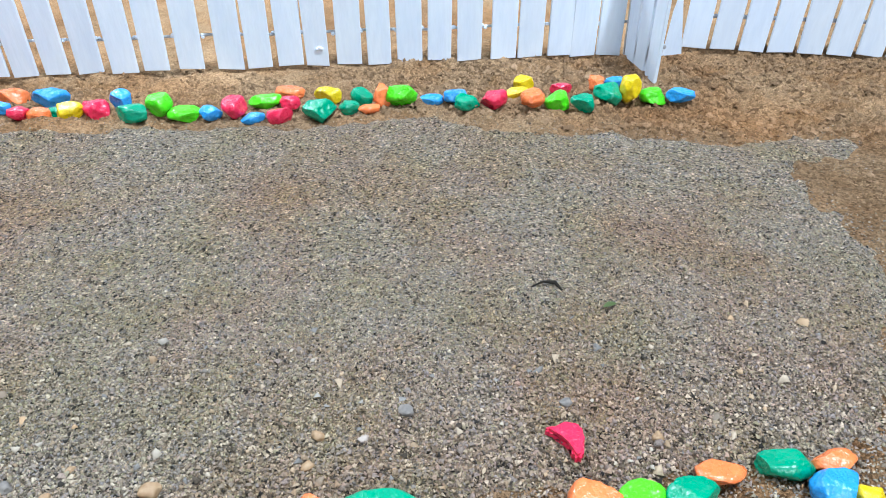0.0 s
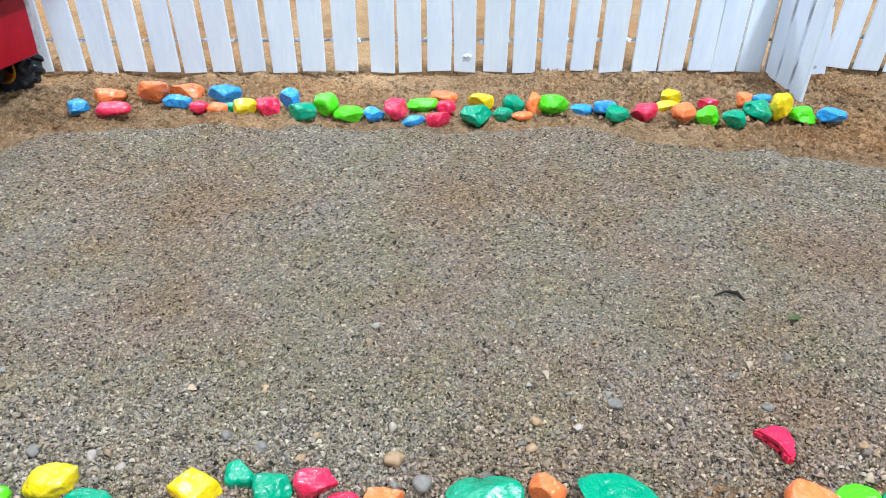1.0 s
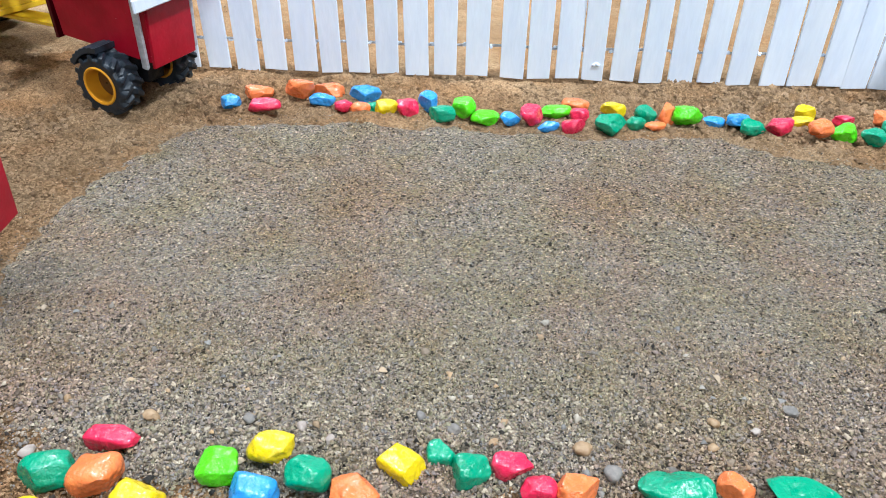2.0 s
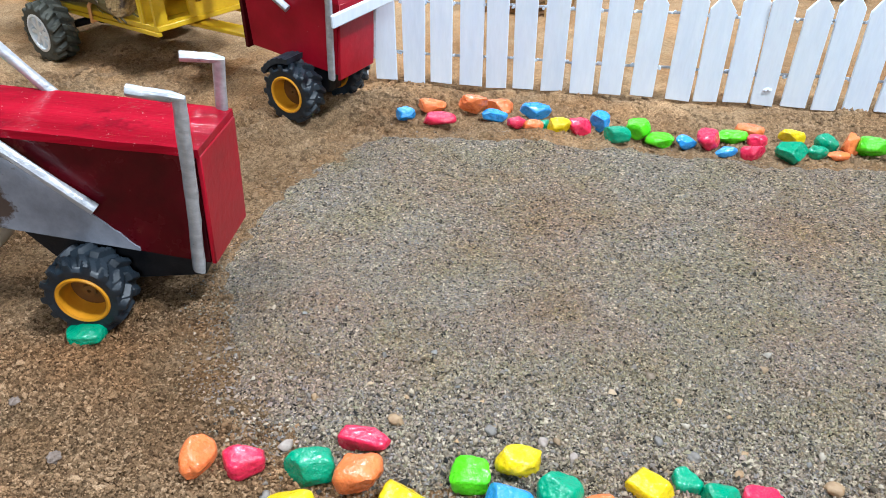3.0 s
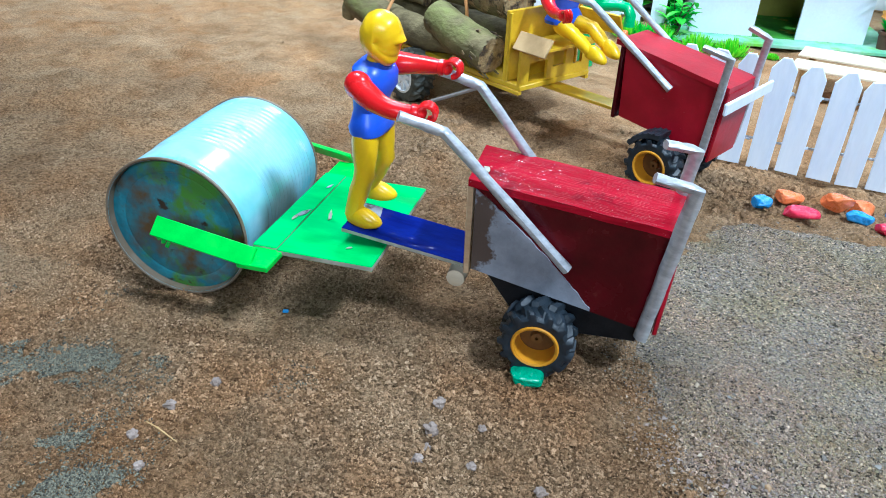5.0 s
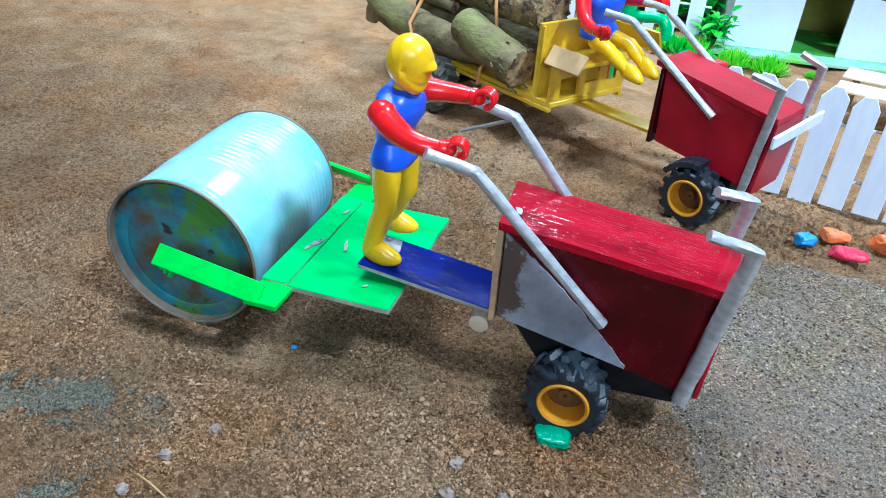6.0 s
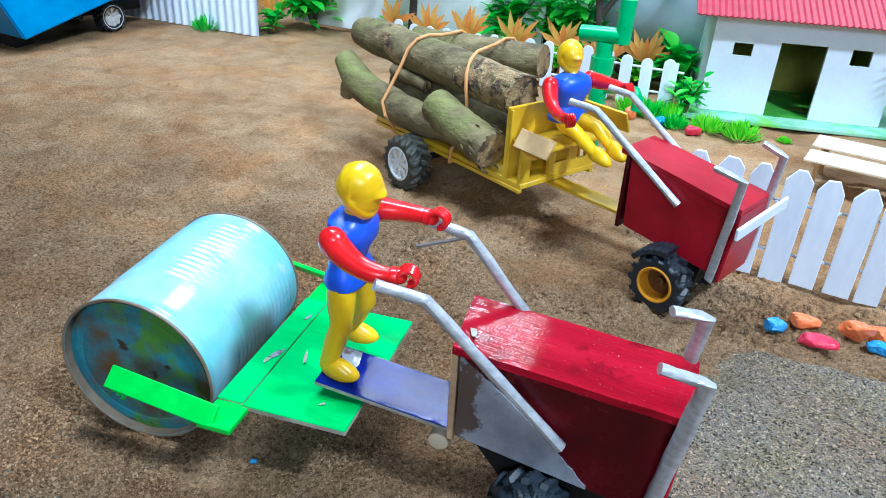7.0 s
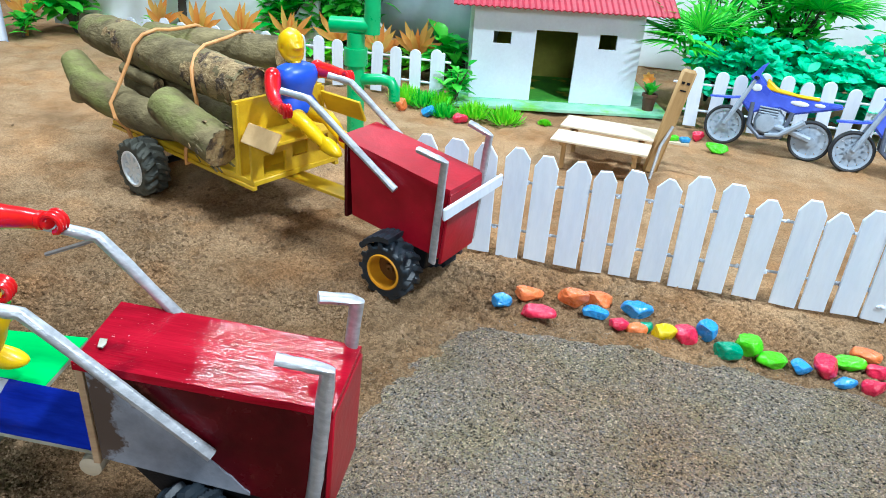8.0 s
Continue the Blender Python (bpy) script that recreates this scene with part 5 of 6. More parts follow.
def toy(m, label, legs, arms, bulk=1.0, head_back=0.0):
    """Materials: 0 yellow, 1 blue, 2 red. Standing height about 0.147."""
    bm = bmesh.new()
    for hip, knee, ankle, toe in legs:
        hip, knee, ankle, toe = map(Vector, (hip, knee, ankle, toe))
        hip = hip.lerp(knee, 0.15)
        line = [hip.lerp(knee, u) for u in (0, 0.25, 0.55, 0.85)] + [knee] + [knee.lerp(ankle, u) for u in (0.15, 0.4, 0.7)] + [ankle]
        tube(bm, line, [0.0084, 0.0092, 0.0086, 0.0072, 0.0074, 0.0068, 0.0072, 0.0062, 0.0054], 18, 0)
        d = (toe - ankle).normalized()
        side = d.cross(Vector((0, 0, 1))).normalized()
        up = side.cross(d)
        for v in blob(bm, (0, 0, 0), (1, 1, 1), None, 0, 3):
            x, y, z = v.co
            z = max(z, -0.55)
            p = d * (x * 0.0142) + side * (y * (0.0066 + 0.0008 * x)) + up * (z * (0.0088 - 0.0034 * x) - 0.0002)
            v.co = ankle.lerp(toe, 0.42) + p
    tip = -0.012 if legs[0][1][2] < 0.05 else -0.004
    loft(bm, [(0.001, 0.074 + tip, 0.0045, 0.0030), (0.001, 0.0690, 0.0112 * bulk, 0.0172 * bulk), (0.001, 0.0725, 0.0118 * bulk, 0.0176 * bulk), (0.001, 0.078, 0.0104 * bulk, 0.0150 * bulk), (0.000, 0.084, 0.0088 * bulk, 0.0122 * bulk), (0.001, 0.092, 0.0098 * bulk, 0.0136 * bulk),
              (0.003, 0.100, 0.0118 * bulk, 0.0158 * bulk), (0.003, 0.108, 0.0118 * bulk, 0.0166 * bulk), (0.002, 0.1135, 0.0100 * bulk, 0.0150 * bulk), (0.002, 0.1175, 0.0072, 0.0092)], 1)
    tube(bm, [(0.003, 0, 0.112), (0.006 - head_back, 0, 0.124)], 0.0065, 12, 0)
    helmet(bm, Vector((0.0075 - head_back, 0, 0.1318)))
    for shoulder, elbow, wrist in arms:
        shoulder, elbow, wrist = map(Vector, (shoulder, elbow, wrist))
        blob(bm, shoulder, (0.0092, 0.0078, 0.0094), None, 2)
        d = (wrist - elbow).normalized()
        bend = elbow + (elbow - shoulder.lerp(wrist, 0.5)) * 0.6
        line = [shoulder.lerp(bend, u).lerp(bend.lerp(wrist, u), u) for u in (0, 0.15, 0.3, 0.42, 0.54, 0.66, 0.78, 0.90, 0.93, 1.0)]
        tube(bm, line, [0.0082, 0.0080, 0.0074, 0.0066, 0.0062, 0.0060, 0.0055, 0.0048, 0.0056, 0.0052], 18, 2)
        side = d.cross(Vector((0, 0, 1))).normalized()
        up = side.cross(d)
        c = wrist + d * 0.0062 + up * 0.0004
        for w in (-0.0027, 0.0, 0.0027):
            tube(bm, [c + side * w + d * (0.0050 * math.cos(q)) + up * (0.0052 * math.sin(q)) for q in [math.radians(200 - 29 * k) for k in range(11)]], [0.0022] + [0.0017] * 10, 8, 2)
        blob(bm, wrist + d * 0.0012, (0.0046, 0.0046, 0.0048), None, 2)
    ob = part("toy_rider", bm, [TOY_YELLOW, TOY_BLUE, TOY_RED], None)
    ob.matrix_world = m
    tagged(ob, label, "toy figure", "plastic toy riders")
    return ob


TURN = Matrix.Rotation(math.radians(8), 4, "Z")


def kept(*pts):
    """Hands and feet stay where they are when the body turns."""
    return [pts[0]] + [tuple(TURN @ Vector(p)) for p in pts[1:]]


toy(one.matrix_world @ pose(-0.1455, 0.006, 0.0735, 5, 3, 0) @ TURN.inverted(), "yellow, blue and red plastic toy standing on the deck",
    [kept((0.001, -0.0095, 0.076), (0.001, -0.0145, 0.04), (-0.008, -0.0165, 0.006), (0.014, -0.0185, 0.0045)), kept((0.001, 0.0105, 0.076), (0.005, 0.0150, 0.04), (-0.011, 0.0215, 0.005), (0.011, 0.0235, 0.003))],
    [kept((0.003, -0.0215, 0.107), (0.021, -0.0305, 0.0985), (0.041, -0.028, 0.0995)), kept((0.0, 0.0215, 0.107), (0.024, 0.024, 0.108), (0.043, 0.022, 0.1095))], 1.10)


# ---- the log trailer behind the second tractor ----
TM = pose(-0.560, 0.762, 0, 0, 0, -24.3)
trailer = thing("log_trailer", TM, "yellow toy trailer with cut-out seat and chrome wheels", "toy trailer")
bm = bmesh.new()
slab(bm, (-0.285, -0.061, 0.0535), (0.0, 0.061, 0.0595), 0.0008)
part("bed", bm, YELLOW, trailer, "yellow flat bed")
for s in (-1, 1):
    bm = bmesh.new()
    slab(bm, (-0.285, s * 0.0595 - 0.003, 0.0485), (-0.001, s * 0.0595 + 0.003, 0.0532), 0.0006)
    part("side_rail", bm, YELLOW, trailer)
    wheel(trailer, (-0.178, s * 0.085, 0.0325), 0.0345, 0.032, CHROME, "chrome spoked rim", 15, 0.60, DUSTY)
bm = bmesh.new()
tube(bm, [(-0.178, -0.08, 0.0325), (-0.178, 0.08, 0.0325)], 0.0045, 10)
part("axle", bm, BLACK, trailer)
bm = bmesh.new()
slab(bm, (-0.198, -0.03, 0.03), (-0.158, 0.03, 0.0515), 0.001)
part("axle_block", bm, BLACK, trailer)
bm = bmesh.new()
slab(bm, (-0.05, -0.012, 0.0478), (0.118, 0.012, 0.0517), 0.0006, pose(0, 0, 0.0, 0, 0, 3))
part("drawbar", bm, YELLOW, trailer, "yellow flat drawbar")


def holed_panel(bm, w, z0, z1, holes, thick, m):
    """A board w wide between z0 and z1 with square holes (y0, y1, z0, z1), built from strips."""
    ys = sorted({-w / 2, w / 2, *(h[0] for h in holes), *(h[1] for h in holes)})
    for a, b in zip(ys, ys[1:]):
        cut = [h for h in holes if h[0] <= a + 1e-6 and h[1] >= b - 1e-6]
        spans = [(z0, z1)] if not cut else [(z0, cut[0][2]), (cut[0][3], z1)]
        for lo, hi in spans:
            slab(bm, (0, a, lo), (thick, b, hi), 0, m)
    bmesh.ops.remove_doubles(bm, verts=bm.verts[:], dist=1e-6)


bm = bmesh.new()
holed_panel(bm, 0.122, 0.0585, 0.0995, [(-0.046, -0.016, 0.062, 0.084), (-0.006, 0.016, 0.074, 0.094), (0.030, 0.046, 0.072, 0.092)], 0.004, Matrix.Translation((-0.006, 0, 0)))
part("seat_front", bm, YELLOW, trailer, "yellow front board with cut-outs", smooth=False)
bm = bmesh.new()
slab(bm, (-0.031, -0.061, 0.0585), (-0.026, 0.061, 0.140), 0.0007)
part("seat_back", bm, YELLOW, trailer, "yellow upright seat back", smooth=False)
bm = bmesh.new()
slab(bm, (-0.0255, -0.055, 0.100), (0.020, 0.045, 0.104), 0.0006)
part("seat", bm, YELLOW, trailer, "yellow seat board", smooth=False)
for s in (-1, 1):
    bm = bmesh.new()
    slab(bm, (-0.0255, s * 0.0595 - 0.0014, 0.0588), (-0.0225, s * 0.0595 + 0.0014, 0.138), 0.0005)
    part("seat_side", bm, YELLOW, trailer, smooth=False)
bm = bmesh.new()
slab(bm, (0.0, -0.0016, -0.011), (0.050, 0.0016, 0.011), 0.0005, Matrix.Translation((-0.014, -0.058, 0.110)) @ pose(0, 0, 0, -34, 0, 0))
part("arm_rest", bm, CARD, trailer, "unpainted tan cardboard arm rest", smooth=False)
bm = bmesh.new()
slab(bm, (0.0, -0.0016, -0.013), (0.062, 0.0016, 0.013), 0.0005, Matrix.Translation((-0.022, 0.060, 0.122)) @ pose(0, 0, 0, 24, 0, 0))
part("arm_rest", bm, YELLOW, trailer, smooth=False)
bm = bmesh.new()
slab(bm, (-0.0255, 0.022, 0.1045), (-0.0215, 0.050, 0.158), 0.0007)
part("head_rest", bm, YELLOW, trailer, smooth=False)

toy(TM @ pose(0.000, 0.004, 0.0535, 2, 0, -10) @ Matrix.Diagonal((1.06, 1.06, 1.06, 1)), "yellow, blue and red plastic toy sitting on the trailer seat",
    [[(0.0, -0.008, 0.068), (0.030, -0.009, 0.063), (0.055, -0.004, 0.049), (0.071, 0.001, 0.043)], [(0.0, 0.009, 0.068), (0.034, 0.014, 0.067), (0.060, 0.013, 0.054), (0.076, 0.014, 0.048)]],
    [[(0.0, -0.0250, 0.106), (0.026, -0.040, 0.091), (0.060, -0.048, 0.093)], [(0.002, 0.0245, 0.107), (0.034, 0.026, 0.110), (0.056, 0.022, 0.112)]], 1.28, 0.012)


def log(name_label, path, radii, seed, bare=False, ragged=False):
    rg = random.Random(seed)
    bm = bmesh.new()
    pts = [Vector(p) for p in path]
    fine, rad = [], []
    for i in range(len(pts) - 1):
        count = max(3, int((pts[i + 1] - pts[i]).length / 0.0042))
        for k in range(count):
            fine.append(pts[i].lerp(pts[i + 1], k / count))
            rad.append(radii[i] + (radii[i + 1] - radii[i]) * k / count)
    fine.append(pts[-1])
    rad.append(radii[-1])
    off = rg.uniform(0, 40)
    fine = [p + Vector((0, 0.0022 * noise.noise(Vector((i * 0.08 + off, 0, 0))), 0.0018 * noise.noise(Vector((i * 0.2, off, 0))))) for i, p in enumerate(fine)]
    rings = tube(bm, fine, rad, 40)
    for i, ring in enumerate(rings):
        c = sum((v.co for v in ring), Vector()) / len(ring)
        for v in ring:
            n = noise.noise(v.co * 38 + Vector((off, 0, 0))) * 0.07 + noise.noise(v.co * 110 + Vector((0, off, 0))) * 0.03 + noise.noise(v.co * 260 + Vector((0, off, 4))) * 0.02
            v.co = c + (v.co - c) * (1 + n)
    for f in bm.faces:
        if len(f.verts) > 10:
            f.material_index = 1
    if bare:
        top = [f for f in bm.faces if f.calc_center_median().x > pts[-1].x - 0.075 and noise.noise(f.calc_center_median() * 60 + Vector((off, 9, 0))) > -0.12 or noise.noise(f.calc_center_median() * 34 + Vector((off, 3, 5))) > 0.42]
        for f in top:
            f.material_index = 1
    peel = bmesh.new()
    if ragged:
        end, d = pts[-1], (pts[-1] - pts[-2]).normalized()
        for v in rings[-1]:
            v.co += d * rg.uniform(-0.003, 0.003)
        for q in range(16):
            v = rg.choice(rings[-rg.randint(2, 7)]).co
            out = (v - end - d * (v - end).dot(d)).normalized()
            a = v + out * 0.0006
            b = a + d * rg.uniform(0.006, 0.013) + out * rg.uniform(0.0005, 0.003)
            s = d.cross(out) * rg.uniform(0.0012, 0.0028)
            lo = [peel.verts.new(p) for p in (a - s, a + s, b + s * 0.5, b - s * 0.6)]
            hi = [peel.verts.new(w.co + out * 0.0009) for w in lo]
            for face in (lo, hi[::-1], *([lo[k], hi[k], hi[(k + 1) % 4], lo[(k + 1) % 4]] for k in range(4))):
                peel.faces.new(face).material_index = q % 2
    ob = part("log", bm, [BARK, BARE_LOG], None)
    if ragged:
        tagged(part("bark_splinters", peel, [BARK, BARE_LOG], ob), "torn bark splinters at the sawn end", kind="stuff")
    else:
        peel.free()
    tagged(ob, name_label, "log", "logs on the trailer")
    return ob


def on_bed(*pts):
    return [TM @ Vector(p) for p in pts]


log("long crooked mossy log with rough bark", on_bed((-0.372, -0.056, 0.117), (-0.345, -0.061, 0.106), (-0.316, -0.066, 0.095), (-0.27, -0.060, 0.085), (-0.185, -0.060, 0.0815), (-0.13, -0.042, 0.081)), [0.0155, 0.0195, 0.0215, 0.0215, 0.0205, 0.019], 3)
log("short sawn greenish log on top of the load", on_bed((-0.150, -0.064, 0.109), (-0.10, -0.064, 0.096), (-0.050, -0.063, 0.0835)), [0.0220, 0.0232, 0.0225], 5, ragged=True)
log("thick log with split bare wood at its end", on_bed((-0.385, -0.018, 0.149), (-0.34, -0.018, 0.149), (-0.19, -0.019, 0.145), (-0.045, -0.025, 0.143)), [0.020, 0.0245, 0.026, 0.0235], 7, True, True)
log("straight green log at the back of the load", on_bed((-0.30, 0.014, 0.150), (-0.24, 0.040, 0.150), (-0.125, 0.088, 0.151)), [0.0195, 0.0205, 0.0205], 9)
log("dark log lying low in the load", on_bed((-0.30, -0.010, 0.098), (-0.16, 0.002, 0.090), (-0.055, 0.004, 0.086)), [0.021, 0.022, 0.022], 11)
log("dark log lying low in the load", on_bed((-0.275, 0.052, 0.092), (-0.16, 0.052, 0.087), (-0.055, 0.052, 0.085)), [0.020, 0.021, 0.022], 13)
log("short broken side branch below the crooked log", on_bed((-0.338, -0.064, 0.100), (-0.346, -0.068, 0.082), (-0.350, -0.070, 0.070)), [0.013, 0.012, 0.009], 17)
log("thin dark branch stub wedged in the load", on_bed((-0.275, -0.040, 0.122), (-0.245, -0.040, 0.121), (-0.205, -0.038, 0.116)), [0.008, 0.0085, 0.007], 15)
for pts in ([(-0.235, -0.0650, 0.0475), (-0.234, -0.0690, 0.060), (-0.232, -0.0835, 0.078), (-0.240, -0.0825, 0.094), (-0.240, -0.068, 0.115), (-0.238, -0.054, 0.140), (-0.237, -0.0455, 0.158), (-0.234, -0.034, 0.1695), (-0.230, -0.018, 0.1745), (-0.230, 0.0, 0.1725), (-0.235, 0.02, 0.1715), (-0.238, 0.042, 0.1725), (-0.240, 0.058, 0.165), (-0.240, 0.070, 0.14), (-0.236, 0.074, 0.09), (-0.235, 0.066, 0.047), (-0.235, 0.0, 0.0455), (-0.235, -0.060, 0.0460)],
            [(-0.115, -0.046, 0.100), (-0.114, -0.0475, 0.120), (-0.116, -0.0490, 0.138), (-0.120, -0.046, 0.154), (-0.128, -0.034, 0.1665), (-0.140, -0.014, 0.1715), (-0.155, 0.03, 0.173), (-0.172, 0.062, 0.1735), (-0.176, 0.080, 0.1715), (-0.172, 0.094, 0.155), (-0.15, 0.080, 0.09), (-0.135, 0.066, 0.047), (-0.13, 0.0, 0.0455), (-0.120, -0.0650, 0.0475), (-0.116, -0.0660, 0.066), (-0.115, -0.050, 0.082)]):
    bm = bmesh.new()
    tube(bm, pts, 0.0022, 8)
    ob = part("rubber_band", bm, BAND, None)
    ob.matrix_world = TM
    tagged(ob, "tan rubber band stretched round the logs", "band", "bands round the logs")


# ---- the house ----
HM = pose(-0.489, 1.325, 0, 0, 0, 15.0)
house = thing("toy_house", HM, "white toy house with red corrugated roof and open doorway", "toy house")
W, D, HT = 0.297, 0.19, 0.172
bm = bmesh.new()
slab(bm, (-0.03, -0.047, 0.002), (W + 0.060, D + 0.03, 0.008), 0.0008)
part("base_board", bm, MINT, house, "mint green base board", smooth=False)
bm = bmesh.new()
xs = [0, 0.036, 0.067, 0.110, 0.183, 0.222, 0.253, W]
for i, (a, b) in enumerate(zip(xs, xs[1:])):
    spans = [(0.0085, HT)]
    if i in (1, 5):
        spans = [(0.0085, 0.106), (0.127 if i == 1 else 0.132, HT)]
    if i == 3:
        spans = [(0.133, HT)]
    for lo, hi in spans:
        slab(bm, (a, 0, lo), (b, 0.006, hi))
bmesh.ops.remove_doubles(bm, verts=bm.verts[:], dist=1e-6)
part("front_wall", bm, WALL, house, "white front wall with door and window openings", smooth=False)
for x in (0.0, W - 0.006):
    bm = bmesh.new()
    slab(bm, (x, 0.0062, 0.0085), (x + 0.006, D, HT))
    part("side_wall", bm, WALL, house, smooth=False)
bm = bmesh.new()
slab(bm, (0.0062, D - 0.006, 0.0085), (W - 0.0062, D, HT))
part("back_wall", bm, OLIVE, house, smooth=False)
bm = bmesh.new()
slab(bm, (0.009, 0.0002, 0.0082), (W - 0.009, D - 0.0066, 0.0098))
part("floor_mat", bm, LAWN, house, "green and yellow painted floor", smooth=False)
for lo, hi in (((0.0066, 0.0064, 0.0086), (0.0085, D - 0.0064, HT)), ((W - 0.0085, 0.0064, 0.0086), (W - 0.0066, D - 0.0064, HT)), ((0.009, 0.0064, HT - 0.004), (W - 0.009, D - 0.0064, HT - 0.001))):
    bm = bmesh.new()
    slab(bm, lo, hi)
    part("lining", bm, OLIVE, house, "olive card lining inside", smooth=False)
bm = bmesh.new()
n = 150
pr = []
for k in range(n + 1):
    x = -0.038 + (W + 0.085) * k / n
    pr.append((x, 0.0013 * math.sin(k * math.pi / 2.0)))
prism(bm, pr + [(x, z - 0.002) for x, z in pr[::-1]], 0.165, pose(0, -0.035, 0.1735, 24, 0, 0))
part("roof", bm, ROOFRED, house, "red corrugated roof sheet", smooth=False)
bm = bmesh.new()
prism(bm, pr + [(x, z - 0.002) for x, z in pr[::-1]], 0.135, pose(0, 0.2345, 0.1875, -24, 0, 0) @ pose(0, -0.135, 0, 0, 0, 0) @ Matrix.Translation((0, 0, 0.055)))
part("roof", bm, ROOFRED, house, "red corrugated roof sheet", smooth=False)


# ---- plants ----
def leaf(bm, base, tip, width, normal, fold=0.25, n=3, mi=0):
    """A pointed leaf with a folded midrib."""
    base, tip = Vector(base), Vector(tip)
    d = tip - base
    side = d.cross(Vector(normal))
    if side.length < 1e-6:
        side = Vector((1, 0, 0))
    side.normalize()
    up = side.cross(d).normalized()
    prev = bm.verts.new(base)
    left = right = mid = None
    for k in range(1, n + 1):
        u = k / (n + 1)
        w = width * math.sin(math.pi * u) ** 0.8 / 2
        c = base + d * u + up * (math.sin(math.pi * u) * d.length * 0.08)
        l, m, r = bm.verts.new(c - side * w + up * w * fold), bm.verts.new(c), bm.verts.new(c + side * w + up * w * fold)
        if k == 1:
            bm.faces.new((prev, m, l)).material_index = mi
            bm.faces.new((prev, r, m)).material_index = mi
        else:
            bm.faces.new((mid, m, l, left)).material_index = mi
            bm.faces.new((mid, right, r, m)).material_index = mi
        left, mid, right = l, m, r
    end = bm.verts.new(tip)
    bm.faces.new((mid, end, left)).material_index = mi
    bm.faces.new((mid, right, end)).material_index = mi


def bush(name, x, y, label, material, count, radius, tall, length, width, seed, petals=0, category="plant", z0=0.0, stem=TRUNK, bloom=PETAL, lobes=1):
    rg = random.Random(seed)
    t = thing(name, pose(x, y, z0), label, category, "garden plants")
    bm = bmesh.new()
    ends = []
    for k in range(max(4, count // 14)):
        a, r = rg.uniform(0, 6.283), radius * rg.uniform(0.2, 0.85)
        p = Vector((r * math.cos(a), r * math.sin(a), tall * rg.uniform(0.45, 0.95)))
        tube(bm, [(0, 0, 0), (p.x * 0.35, p.y * 0.35, p.z * 0.6), p], [0.0028, 0.002, 0.001], 6)
        ends.append(p)
    part("stem", bm, stem, t)
    bm = bmesh.new()
    for k in range(count):
        e = rg.choice(ends)
        b = e * rg.uniform(0.45, 1.0) + Vector((rg.gauss(0, 1), rg.gauss(0, 1), rg.gauss(0, 0.8))) * radius * 0.16
        a, up = rg.uniform(0, 6.283), rg.uniform(-0.35, 0.8)
        d = Vector((math.cos(a), math.sin(a), up)).normalized() * length * rg.uniform(0.6, 1.2)
        if lobes == 1:
            leaf(bm, b, b + d, width * rg.uniform(0.7, 1.2), (0, 0, 1))
        for j in range(lobes if lobes > 1 else 0):
            turn = Matrix.Rotation((j - (lobes - 1) / 2) * 0.85, 3, Vector((0.2 * d.x / d.length, 0.2 * d.y / d.length, 1)).normalized())
            leaf(bm, b, b + turn @ d * rg.uniform(0.8, 1.1), width * rg.uniform(0.8, 1.1), (0, -0.5, 1), 0.12)
    part("foliage", bm, material, t)
    if petals:
        bm = bmesh.new()
        for k in range(petals):
            e = Vector(((k - (petals - 1) / 2) * 0.075 + rg.uniform(-0.01, 0.01), rg.gauss(0, 0.3) * radius, rg.uniform(0.035, 0.055)))
            for j in range(9):
                a = (j - 4) * 0.24 + rg.uniform(-0.08, 0.08)
                d = Vector((math.sin(a), rg.uniform(-0.35, 0.35), math.cos(a))).normalized()
                leaf(bm, e, e + d * rg.uniform(0.045, 0.072), 0.013, (0, -1, 0.2), 0.3, 2)
            tube(bm, [(e.x * 0.5, e.y * 0.5, 0), e + Vector((0, 0, 0.02))], [0.003, 0.005], 6)
        part("blossom", bm, bloom, t, "orange pointed petals")
    return t


def fan_palm(x, y, z, label, seed, size, material=LEAF):
    rg = random.Random(seed)
    t = thing("fan_palm", pose(x, y, 0), label, "plant", "garden plants")
    bm = bmesh.new()
    tube(bm, [(0, 0, 0), (0.004, 0, z * 0.6), (0, 0, z)], 0.003, 8)
    part("stem", bm, LEAF, t)
    bm = bmesh.new()
    for f in range(9):
        a, el = rg.uniform(0, 6.283), rg.uniform(0.1, 1.0)
        out = Vector((math.cos(a) * math.cos(el), math.sin(a) * math.cos(el), math.sin(el)))
        c = Vector((0, 0, z)) + out * size * 0.35
        side = out.cross(Vector((0, 0, 1))).normalized()
        for k in range(21):
            s = (k - 10) / 10 * 1.75
            d = out * math.cos(s) + side * math.sin(s)
            leaf(bm, c, c + d * size * (0.75 - 0.12 * abs(s)) + Vector((0, 0, -0.004)), 0.0075, (0, 0, 1), 0.5, 2)
    part("foliage", bm, material, t, "narrow fanned leaflets")
    return t


def grass(x, y, label, seed, n, radius, tall, material=LEAF_LIME):
    rg = random.Random(seed)
    bm = bmesh.new()
    for k in range(n):
        a, r = rg.uniform(0, 6.283), radius * math.sqrt(rg.random())
        b = Vector((r * math.cos(a) * 0.5, r * math.sin(a) * 0.5, 0))
        leaf(bm, b, b + Vector((math.cos(a) * r, math.sin(a) * r, tall * rg.uniform(0.75, 1.0) * math.sqrt(max(0.15, 1 - 0.85 * (r / radius) ** 2)))), 0.004, (math.cos(a), math.sin(a), 0.3), 0.2, 2)
    ob = part("grass_tuft", bm, material, None)
    ob.matrix_world = pose(x, y, height(x, y) - 0.001)
    return tagged(ob, label, "grass", "grass tufts")


